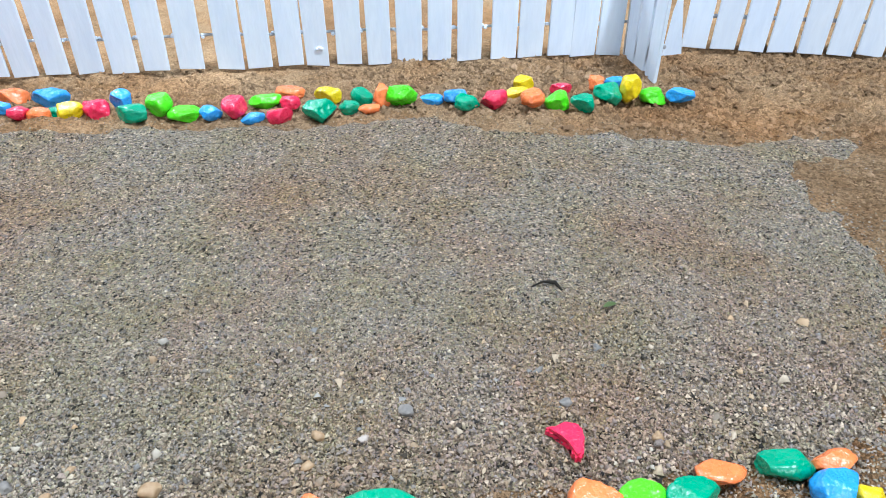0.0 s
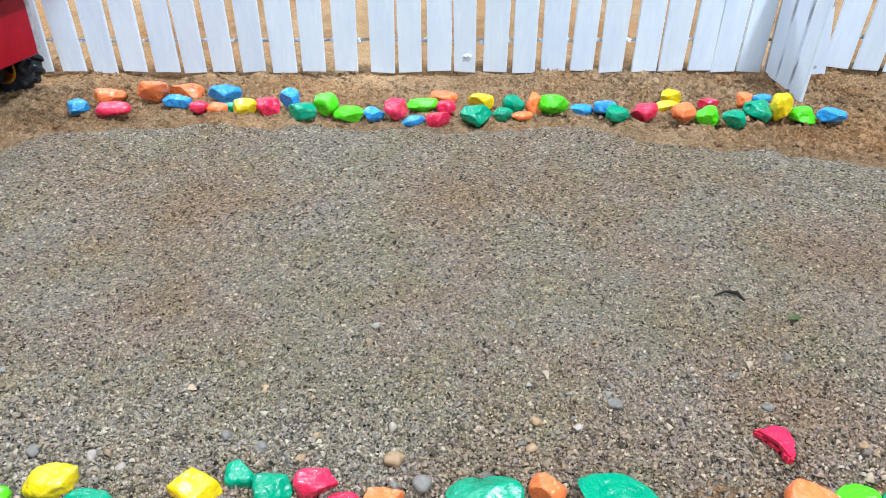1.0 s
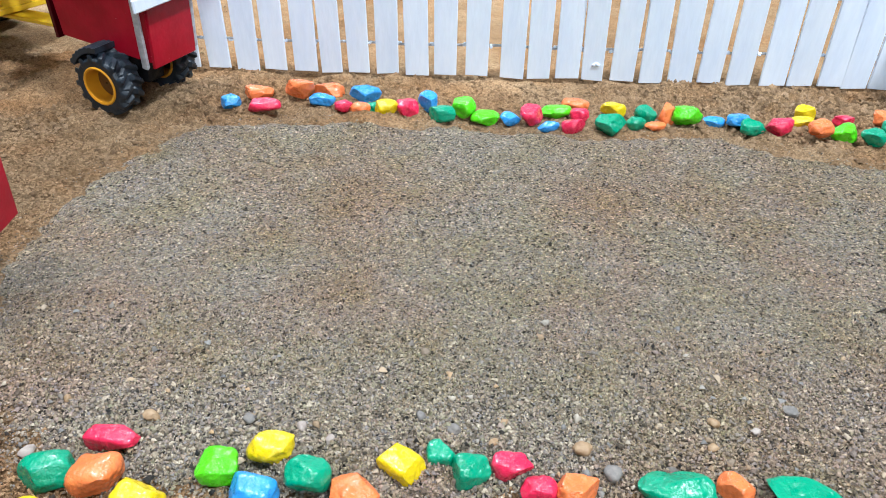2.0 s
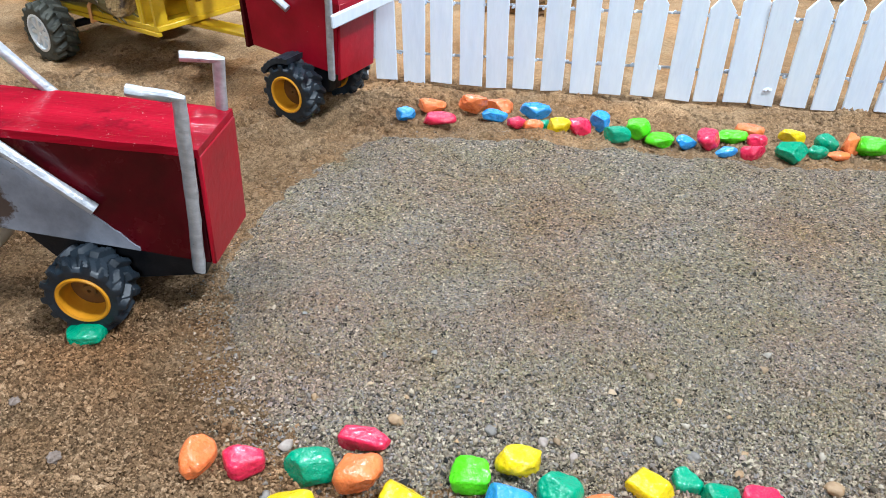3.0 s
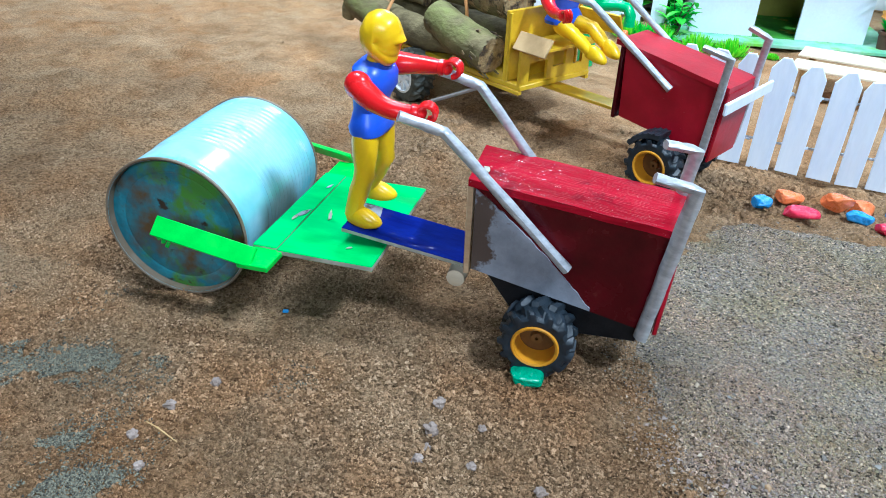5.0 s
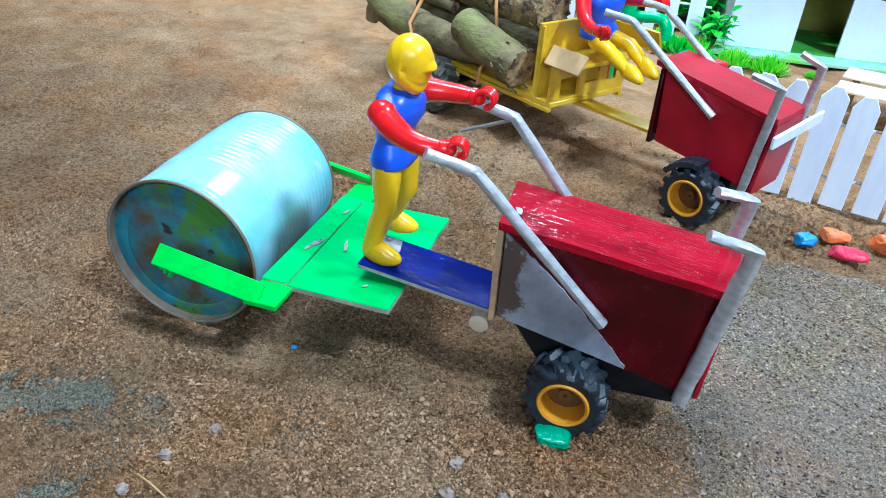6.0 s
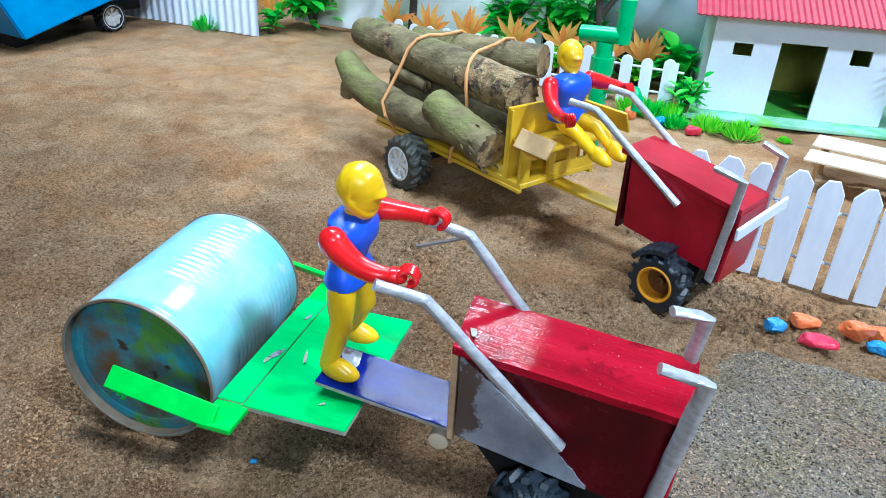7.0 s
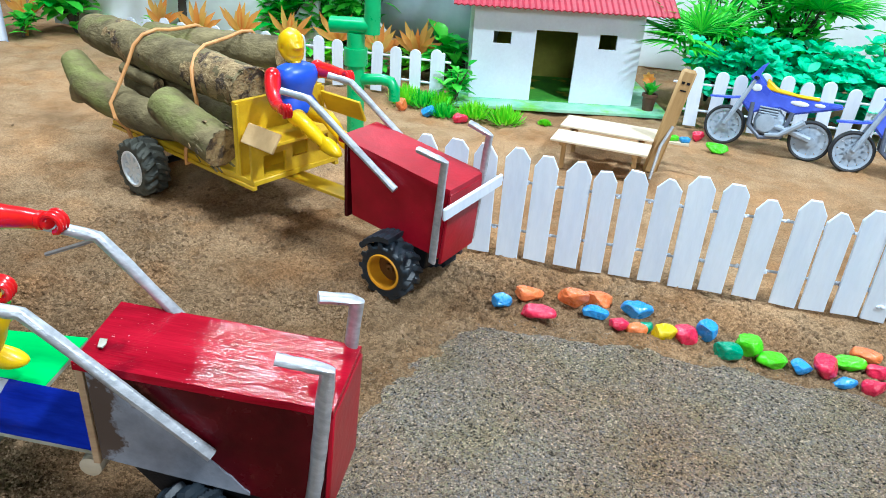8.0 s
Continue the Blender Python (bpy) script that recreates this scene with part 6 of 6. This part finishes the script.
for i, (x, y, s) in enumerate([(-0.458, 1.235, 0.025), (-0.402, 1.225, 0.027), (-0.338, 1.242, 0.009), (-0.59, 1.270, 0.028), (-0.555, 1.262, 0.026), (-0.508, 1.222, 0.020), (-0.525, 1.275, 0.026)]):
    grass(x, y, "bright lime plastic grass tuft on the soil", 60 + i, 150, s, s * 1.3, LEAF if i in (4, 5) else LEAF_LIME)
grass(-1.60, 1.285, "bright green plastic grass tuft on the soil", 70, 80, 0.028, 0.045, LEAF)
bush("leafy_plant", -0.505, 1.285, "dark green leafy toy plant beside the house", LEAF, 70, 0.03, 0.07, 0.03, 0.012, 71)
for i, (x, y, pet) in enumerate([(-1.47, 1.36, 1), (-1.17, 1.43, 1), (-1.08, 1.42, 1), (-0.985, 1.42, 1), (-0.89, 1.41, 1), (-0.79, 1.43, 1), (-0.70, 1.43, 1), (-0.62, 1.44, 1)]):
    bush("flower_plant", x, y, "green plastic plant with orange pointed blossoms", LEAF_LIME if i % 2 else LEAF, 60, 0.045, 0.055, 0.034, 0.016, 80 + i, pet)
for i, (x, y) in enumerate([(-1.41, 1.45), (-0.80, 1.52), (-0.86, 1.54), (-0.93, 1.50), (-0.56, 1.43)]):
    bush("leafy_plant", x, y, "dense green plastic foliage plant", LEAF, 260 if i < 4 else 90, 0.08 if i < 4 else 0.04, 0.16 if i < 4 else 0.10, 0.05, 0.024, 95 + i)
for i, (x, y, mat, n, r, h) in enumerate([(-0.02, 1.46, LEAF_TEAL, 420, 0.10, 0.15), (0.10, 1.47, LEAF_TEAL, 420, 0.11, 0.14), (0.24, 1.46, LEAF_TEAL, 380, 0.11, 0.15), (0.36, 1.46, LEAF_TEAL, 300, 0.11, 0.16), (-0.06, 1.55, LEAF, 420, 0.11, 0.24), (0.07, 1.58, LEAF, 420, 0.11, 0.26), (0.30, 1.58, LEAF, 300, 0.10, 0.22)]):
    bush("leafy_plant", x, y, "broad-leaved green plastic foliage plant" if mat is LEAF_TEAL else "dense green plastic foliage plant", mat, n if mat is LEAF else int(n * 0.8), r, h, 0.040 if mat is LEAF else 0.024, 0.016 if mat is LEAF else 0.016, 110 + i, lobes=1 if mat is LEAF else 5)
fan_palm(-0.105, 1.45, 0.115, "green fan-leaved plastic palm by the house", 130, 0.13, LEAF)
fan_palm(0.10, 1.54, 0.17, "green fan-leaved plastic palm", 131, 0.13, LEAF)
fan_palm(0.02, 1.53, 0.2, "green fan-leaved plastic palm", 132, 0.12, LEAF)
for i, (x, y, h) in enumerate([(-0.735, 1.47, 0.30), (-1.150, 1.46, 0.30)]):
    t = thing("toy_tree", pose(x, y, 0), "small dark-trunked toy tree with green leaves", "tree", "garden plants")
    bm = bmesh.new()
    tube(bm, [(0, 0, 0), (0.006, 0, h * 0.4), (-0.004, 0.004, h * 0.7), (0.004, 0, h)], [0.010, 0.008, 0.006, 0.003], 10)
    tube(bm, [(0.004, 0, h * 0.36), (0.035, 0.005, h * 0.52), (0.07, 0.01, h * 0.60)], [0.007, 0.005, 0.002], 8)
    tube(bm, [(0.0, 0, h * 0.5), (-0.05, -0.01, h * 0.85)], [0.005, 0.002], 8)
    part("trunk", bm, TRUNK, t, "dark brown trunk")
    bm = bmesh.new()
    rg = random.Random(140 + i)
    for k in range(420):
        b = Vector((rg.gauss(0, 0.055), rg.gauss(0, 0.05), h * 0.9 + rg.gauss(0, 0.045)))
        a = rg.uniform(0, 6.283)
        leaf(bm, b, b + Vector((math.cos(a), math.sin(a), rg.uniform(-0.6, 0.6))) * 0.038, 0.017, (0, 0, 1))
    part("crown", bm, LEAF, t)


# ---- behind the garden ----
rng = random.Random(33)
back = thing("picket_fence", pose(0, 1.305, 0), "small white round-topped picket fence by the pump", "fence")
for k in range(8):
    picket(back, -0.808 + 0.0372 * k, 0.003, rng.uniform(0.084, 0.092), 0.021, 0, rng.uniform(-2, 2), rng, round_top=True)
picket(back, -0.536, 0.003, 0.085, 0.007, 0.002, 0, rng)
for z in (0.028, 0.068):
    bm = bmesh.new()
    tube(bm, [(-0.825, 0.006, z), (-0.522, 0.006, z)], 0.0022, 6)
    part("rail", bm, WHITE, back)
far = thing("picket_fence", pose(0, 1.345, 0), "small white round-topped picket fence behind the bikes", "fence")
for k in range(16):
    picket(far, -0.100 + 0.0345 * k, 0.003, rng.uniform(0.098, 0.108), 0.021, 0, rng.uniform(-2, 2), rng, round_top=True)
picket(far, -0.128, 0.003, 0.085, 0.007, 0.002, 0, rng)
for z in (0.03, 0.075):
    bm = bmesh.new()
    tube(bm, [(-0.14, 0.006, z), (0.43, 0.006, z)], 0.0022, 6)
    part("rail", bm, WHITE, far)
mid = thing("picket_fence", pose(0, 1.36, 0), "small white round-topped picket fence among the flowers", "fence")
for k in range(10):
    picket(mid, -1.20 + 0.0372 * k, 0.003, rng.uniform(0.068, 0.076), 0.021, 0, rng.uniform(-2, 2), rng, round_top=True)

pump = thing("hand_pump", pose(-0.602, 1.05, 0), "green plastic pipe pump with a spout", "toy pump")
bm = bmesh.new()
tube(bm, [(0, 0, -0.002), (0, 0, 0.155)], 0.0128, 18)
part("barrel", bm, PVC, pump)
bm = bmesh.new()
lathe(bm, [(0.0132, -0.012), (0.0170, -0.012), (0.0170, 0.012), (0.0132, 0.012)], 18, pose(0, 0, 0.122, 90, 0, 0))
part("collar", bm, PVC, pump, "thick green pipe collar")
bm = bmesh.new()
tube(bm, [(-0.037, 0, 0.163), (-0.02, 0, 0.164), (0.024, 0, 0.166)], 0.0115, 16)
part("cross_pipe", bm, PVC, pump)
bm = bmesh.new()
tube(bm, [(0.024, 0, 0.156), (0.0245, 0, 0.19), (0.025, 0, 0.216)], 0.0115, 16)
part("riser", bm, PVC, pump)
bm = bmesh.new()
tube(bm, [(0.01, 0, 0.090), (0.042, -0.002, 0.094), (0.055, -0.003, 0.092), (0.061, -0.003, 0.082), (0.061, -0.003, 0.066)], 0.0082, 14)
part("spout", bm, PVC, pump)

tank = thing("water_tank", pose(-0.60, 1.56, 0), "grey-blue rounded plastic tank behind the fence", "tank")
bm = bmesh.new()
lathe(bm, [(0.03, -0.13), (0.07, -0.125), (0.088, -0.10), (0.092, -0.05), (0.092, 0.05), (0.088, 0.10), (0.07, 0.125), (0.03, 0.13)], 40, pose(0, 0, 0.132, 0, 0, 78))
part("shell", bm, TANK, tank)
bm = bmesh.new()
slab(bm, (-0.09, -0.05, 0.0), (0.09, 0.05, 0.05), 0.004)
part("stand", bm, TRUNK, tank, "dark wooden stand")


def wave_board(name, m, w, h, pitch, amp, mat, label):
    bm = bmesh.new()
    n = int(w / pitch * 6)
    pr = [(w * k / n, amp * (1 if (k // 3) % 2 else -1) * (0.5 if k % 3 == 0 else 1)) for k in range(n + 1)]
    a = [[bm.verts.new((x, y + s, z)) for x, y in pr] for z in (0.0, h) for s in (0.0, 0.002)]
    for k in range(n):
        for i, j in ((0, 2), (1, 3), (2, 3), (0, 1)):
            bm.faces.new((a[i][k], a[i][k + 1], a[j][k + 1], a[j][k]))
    ob = part(name, bm, mat, None, smooth=False)
    ob.matrix_world = m
    return tagged(ob, label, "board")


wave_board("corrugated_board", pose(-2.10, 1.275, 0, 0, 0, 3), 0.642, 0.26, 0.022, 0.0035, WHITE, "white corrugated board standing on the soil")
bm = bmesh.new()
slab(bm, (-0.9, 1.80, 0.0), (1.4, 1.812, 0.6), 0.001)
tagged(part("white_board", bm, PLASTER, None, smooth=False), "plain white board standing behind the plants", "board")
bm = bmesh.new()
slab(bm, (-1.50, 1.49, 0.006), (-0.85, 1.502, 0.40), 0.001)
tagged(part("white_board", bm, PLASTER, None, smooth=False), "plain white board standing behind the flowers", "board")

truck = thing("toy_truck", pose(-1.8095, 0.9124, 0, 0, 0, 85), "blue toy dump truck body with chrome wheels", "toy truck")
bm = bmesh.new()
hexa(bm, [(0.0, -0.12, 0.027), (0.34, -0.12, 0.115), (0.34, 0.08, 0.115), (0.0, 0.08, 0.027)], [(-0.079, -0.12, 0.2), (0.36, -0.12, 0.21), (0.36, 0.08, 0.21), (-0.079, 0.08, 0.2)])
bmesh.ops.bevel(bm, geom=bm.edges[:], offset=0.003, segments=2, affect="EDGES")
part("tub", bm, TRUCKBLUE, truck, "blue painted tub")
bm = bmesh.new()
slab(bm, (0.12, -0.02, 0.034), (0.34, 0.06, 0.056), 0.002)
part("chassis", bm, BLACK, truck)
bm = bmesh.new()
tube(bm, [(0.239, -0.04, 0.0315), (0.239, 0.10, 0.0315)], 0.005, 10)
part("axle", bm, BLACK, truck)
bm = bmesh.new()
slab(bm, (0.02, -0.04, -0.004), (0.06, 0.04, 0.030), 0.002)
part("stand", bm, BLACK, truck, "dark stand under the tub")
for v in (-0.043, 0.10):
    wheel(truck, (0.239, v, 0.0315), 0.0330, 0.030, CHROME, "chrome spoked rim", 15, 0.78)

# ---- bench, stick and bikes ----
bench = thing("plank_bench", pose(-0.236, 1.085, 0, 0, 0, -7), "small bench of two pale wooden planks", "bench")
for y0, y1, z in ((-0.054, -0.003, 0.042), (0.004, 0.062, 0.046)):
    bm = bmesh.new()
    slab(bm, (-0.067, y0, z), (0.067, y1, z + 0.003), 0.0005)
    part("plank", bm, PALE_WOOD, bench, smooth=False)
for x in (-0.05, 0.05):
    bm = bmesh.new()
    slab(bm, (x - 0.004, -0.05, 0.036), (x + 0.004, 0.058, 0.0415), 0.0005)
    part("bearer", bm, TAN_WOOD, bench, smooth=False)
    for y in (-0.035, 0.045):
        bm = bmesh.new()
        slab(bm, (x - 0.003, y - 0.003, -0.002), (x + 0.003, y + 0.003, 0.0358), 0.0005)
        part("leg", bm, TAN_WOOD, bench, smooth=False)
bm = bmesh.new()
slab(bm, (-0.03, -0.006, 0.0), (0.038, 0.006, 0.004), 0.0006, Matrix.Translation((0.076, 0.045, 0.0372)) @ pose(0, 0, 0, 0, 0, 4))
part("cross_bar", bm, PALE_WOOD, bench, smooth=False)
for x, y, c in ((-0.124, 1.1195, "sky-blue"), (-0.140, 1.1215, "lime green")):
    bm = bmesh.new()
    slab(bm, (-0.007, -0.005, 0.0), (0.007, 0.005, 0.007), 0.0015)
    ob = part("plastic_block", bm, STONE[c], None)
    ob.matrix_world = pose(x, y, 0.0414, 0, 0, 20)
    tagged(ob, "tiny " + c + " block on the bench end", "toy block")
pot = thing("flower_pot", pose(-0.172, 1.395, 0), "small brown pot with an orange flower", "flower pot")
bm = bmesh.new()
lathe(bm, [(0.009, 0.0), (0.012, 0.032), (0.014, 0.033), (0.014, 0.038), (0.011, 0.038), (0.010, 0.032)], 20, pose(0, 0, 0, 90, 0, 0))
part("pot_body", bm, POT, pot)
bm = bmesh.new()
for q in range(16):
    a = q * 2.4
    leaf(bm, (0, 0, 0.033), (0.018 * math.cos(a), 0.018 * math.sin(a), 0.048 + 0.001 * q), 0.009, (0, 0, 1), 0.2, 2)
part("foliage", bm, LEAF, pot)
bm = bmesh.new()
for q in range(7):
    a = q * 0.9
    leaf(bm, (-0.008, -0.01, 0.066), (-0.008 + 0.012 * math.cos(a), -0.012, 0.068 + 0.011 * math.sin(a)), 0.008, (0, -1, 0), 0.2, 2)
part("blossom", bm, PETAL, pot)
stick = thing("wooden_stick", pose(-0.166, 1.09, 0, 4, 9, 10), "leaning flat wooden stick with small dark marks", "stick")
bm = bmesh.new()
slab(bm, (-0.0105, -0.004, -0.002), (0.0105, 0.004, 0.154), 0.0036)
part("slat", bm, TAN_WOOD, stick)
for x0, x1, z0, z1 in ((-0.0055, -0.0015, 0.134, 0.1375), (0.0015, 0.0055, 0.134, 0.1375), (-0.004, 0.004, 0.124, 0.1262)):
    bm = bmesh.new()
    slab(bm, (x0, -0.0048, z0), (x1, -0.0041, z1))
    part("mark", bm, BLACK, stick, "dark painted mark", smooth=False)
bm = bmesh.new()
tube(bm, [(-0.004, -0.028, 0.0), (-0.002, -0.012, 0.045), (0.006, -0.006, 0.075)], 0.0022, 8)
part("prop", bm, SILVER, stick, "thin grey prop wire")


def bike(m, label):
    t = thing("toy_motorbike", m, label, "toy motorbike", "toy motorbikes")
    for u in (-0.064, 0.064):
        h = new("wheel")
        h.parent = t
        h.matrix_basis = Matrix.Translation((u, 0, 0.0315)) @ Matrix.Diagonal((0.91, 1, 0.91, 1))
        bm = bmesh.new()
        lathe(bm, [(0.0292, -0.005), (0.0318, -0.0062), (0.0345, -0.003), (0.0345, 0.003), (0.0318, 0.0062), (0.0292, 0.005), (0.0292, -0.005)], 36, caps=False)
        part("tyre", bm, BIKETYRE, h)
        bm = bmesh.new()
        lathe(bm, [(0.0250, -0.004), (0.0290, -0.0052), (0.0290, 0.0052), (0.0250, 0.004), (0.0250, -0.004)], 36, caps=False)
        for k in range(11):
            slab(bm, (-0.0058, -0.0022, 0.012), (0.0058, 0.0022, 0.0258), 0, pose(0, 0, 0, 0, 360 * k / 11, 0))
        lathe(bm, [(0.003, -0.0028), (0.0125, -0.0026), (0.0125, 0.0026), (0.003, 0.0028)], 24)
        lathe(bm, [(0.003, -0.0062), (0.008, -0.006), (0.008, 0.006), (0.003, 0.0062)], 18)
        part("rim", bm, BIKEGREY, h, "grey spoked rim")
    for s in (-1, 1):
        bm = bmesh.new()
        tube(bm, [(-0.064, s * 0.0095, 0.034), (-0.050, s * 0.0095, 0.070), (-0.035, s * 0.009, 0.108)], [0.0042, 0.0042, 0.0028], 8)
        part("fork", bm, BIKEGREY, t)
        bm = bmesh.new()
        tube(bm, [(0.064, s * 0.0095, 0.034), (0.035, s * 0.0105, 0.042), (0.006, s * 0.009, 0.045)], [0.005, 0.0055, 0.004], 8)
        part("swing_arm", bm, BIKEGREY, t)
        bm = bmesh.new()
        tube(bm, [(-0.030, s * 0.008, 0.075), (-0.028, s * 0.011, 0.040), (-0.008, s * 0.011, 0.024), (0.022, s * 0.011, 0.030), (0.030, s * 0.009, 0.070)], 0.0034, 8)
        part("frame_tube", bm, BIKEDARK, t, "slate-grey frame tube")
    bm = bmesh.new()
    tube(bm, [(-0.034, -0.026, 0.114), (-0.032, -0.008, 0.112), (-0.032, 0.008, 0.112), (-0.034, 0.026, 0.114)], 0.0026, 8)
    part("handlebar", bm, BLACK, t)
    bm = bmesh.new()
    tube(bm, [(0.0, -0.013, 0.030), (0.02, -0.016, 0.034), (0.05, -0.017, 0.060)], [0.003, 0.004, 0.005], 8)
    part("exhaust", bm, BIKEGREY, t)
    bm = bmesh.new()
    prism(bm, [(-0.044, 0.112), (-0.034, 0.108), (-0.022, 0.138), (-0.030, 0.132)], 0.016, Matrix.Translation((0, -0.008, 0)))
    part("number_board", bm, BIKEBLUE, t, "plain blue front shield")
    bm = bmesh.new()
    blob(bm, (0.0, 0, 0.05), (0.024, 0.013, 0.022), None, 0, 2)
    slab(bm, (-0.02, -0.010, 0.03), (0.022, 0.010, 0.058), 0.004)
    lathe(bm, [(0.004, -0.016), (0.014, -0.015), (0.014, 0.015), (0.004, 0.016)], 18, Matrix.Translation((-0.004, 0, 0.048)))
    part("engine", bm, BIKEGREY, t, "grey engine block")
    bm = bmesh.new()
    prism(bm, [(-0.048, 0.072), (-0.030, 0.056), (-0.012, 0.066), (0.010, 0.072), (0.03, 0.066), (0.055, 0.074), (0.098, 0.088), (0.096, 0.093), (0.035, 0.092), (-0.004, 0.096), (-0.022, 0.110), (-0.034, 0.122), (-0.040, 0.110)], 0.018, Matrix.Translation((0, -0.009, 0)))
    bmesh.ops.bevel(bm, geom=bm.edges[:], offset=0.003, segments=2, affect="EDGES")
    part("fairing", bm, BIKEBLUE, t, "blue plastic fairing")
    bm = bmesh.new()
    prism(bm, [(-0.096, 0.074), (-0.062, 0.078), (-0.034, 0.084), (-0.034, 0.081), (-0.062, 0.0745), (-0.096, 0.0715)], 0.014, Matrix.Translation((0, -0.007, 0)))
    part("front_mudguard", bm, BIKEBLUE, t)
    bm = bmesh.new()
    prism(bm, [(-0.018, 0.0975), (0.0, 0.0945), (0.035, 0.0925), (0.062, 0.0925), (0.062, 0.097), (0.03, 0.097), (0.0, 0.101), (-0.018, 0.114)], 0.015, Matrix.Translation((0, -0.0075, 0)))
    bmesh.ops.bevel(bm, geom=bm.edges[:], offset=0.002, segments=1, affect="EDGES")
    part("saddle", bm, TOY_YELLOW, t, "yellow saddle")
    for c, size in (((-0.030, -0.0092, 0.098), (0.008, 0.0012, 0.006)), ((0.036, -0.0092, 0.085), (0.014, 0.0012, 0.004)), ((0.064, -0.0092, 0.087), (0.008, 0.0012, 0.003))):
        bm = bmesh.new()
        blob(bm, c, size, None, 0, 2)
        part("decal", bm, WHITE, t, "white flash on the fairing")
    for k in range(4):
        bm = bmesh.new()
        slab(bm, (-0.018, -0.0125, 0.058 + 0.004 * k), (0.012, 0.0125, 0.0602 + 0.004 * k), 0.0006)
        part("cooling_fin", bm, BIKEGREY, t, smooth=False)
    return t


first = bike(pose(0.0085, 1.2615, 0, -6, 0, -15.0), "blue and grey toy motorbike with yellow saddle")
copy_thing(first, pose(0.189, 1.2085, 0, -6, 0, -8))

# ---- scraps on the ground ----
bm = bmesh.new()
blob(bm, (0, 0, 0), (0.0075, 0.0045, 0.0012), None, 0, 2)
for v in bm.verts:
    v.co *= 1 + 0.7 * noise.noise(v.co * 260)
ob = part("clear_scrap", bm, GLASSY, None, smooth=False)
ob.matrix_world = pose(-0.363, 0.563, 0.0012, 4, 0, 20)
tagged(ob, "crumpled clear plastic scrap on the soil", "scrap")
bm = bmesh.new()
tube(bm, [(-0.017, -0.004, 0.002), (-0.008, 0.001, 0.003), (0.0, 0.004, 0.0045), (0.007, 0.003, 0.004), (0.010, -0.002, 0.002)], [0.0003, 0.0004, 0.0007, 0.0013, 0.0006], 7)
ob = part("twig", bm, DARK_TWIG, None)
ob.matrix_world = pose(0.186, 0.372, 0.002)
tagged(ob, "curled dark dry twig on the gravel", "twig")
bm = bmesh.new()
leaf(bm, (-0.004, 0, 0.0), (0.004, 0.001, 0.001), 0.004, (0, 0, 1))
ob = part("fallen_leaf", bm, TAN_LEAF, None)
ob.matrix_world = pose(0.218, 0.352, 0.005)
tagged(ob, "tiny dark green leaf on the gravel", "leaf")
bm = bmesh.new()
slab(bm, (-0.0022, -0.0016, 0), (0.0022, 0.0016, 0.0016), 0.0004)
ob = part("plastic_chip", bm, STONE["sky-blue"], None)
ob.matrix_world = pose(-0.608, 0.284, float(height(-0.608, 0.284)), 0, 0, 30)
tagged(ob, "tiny blue plastic chip on the soil", "chip")
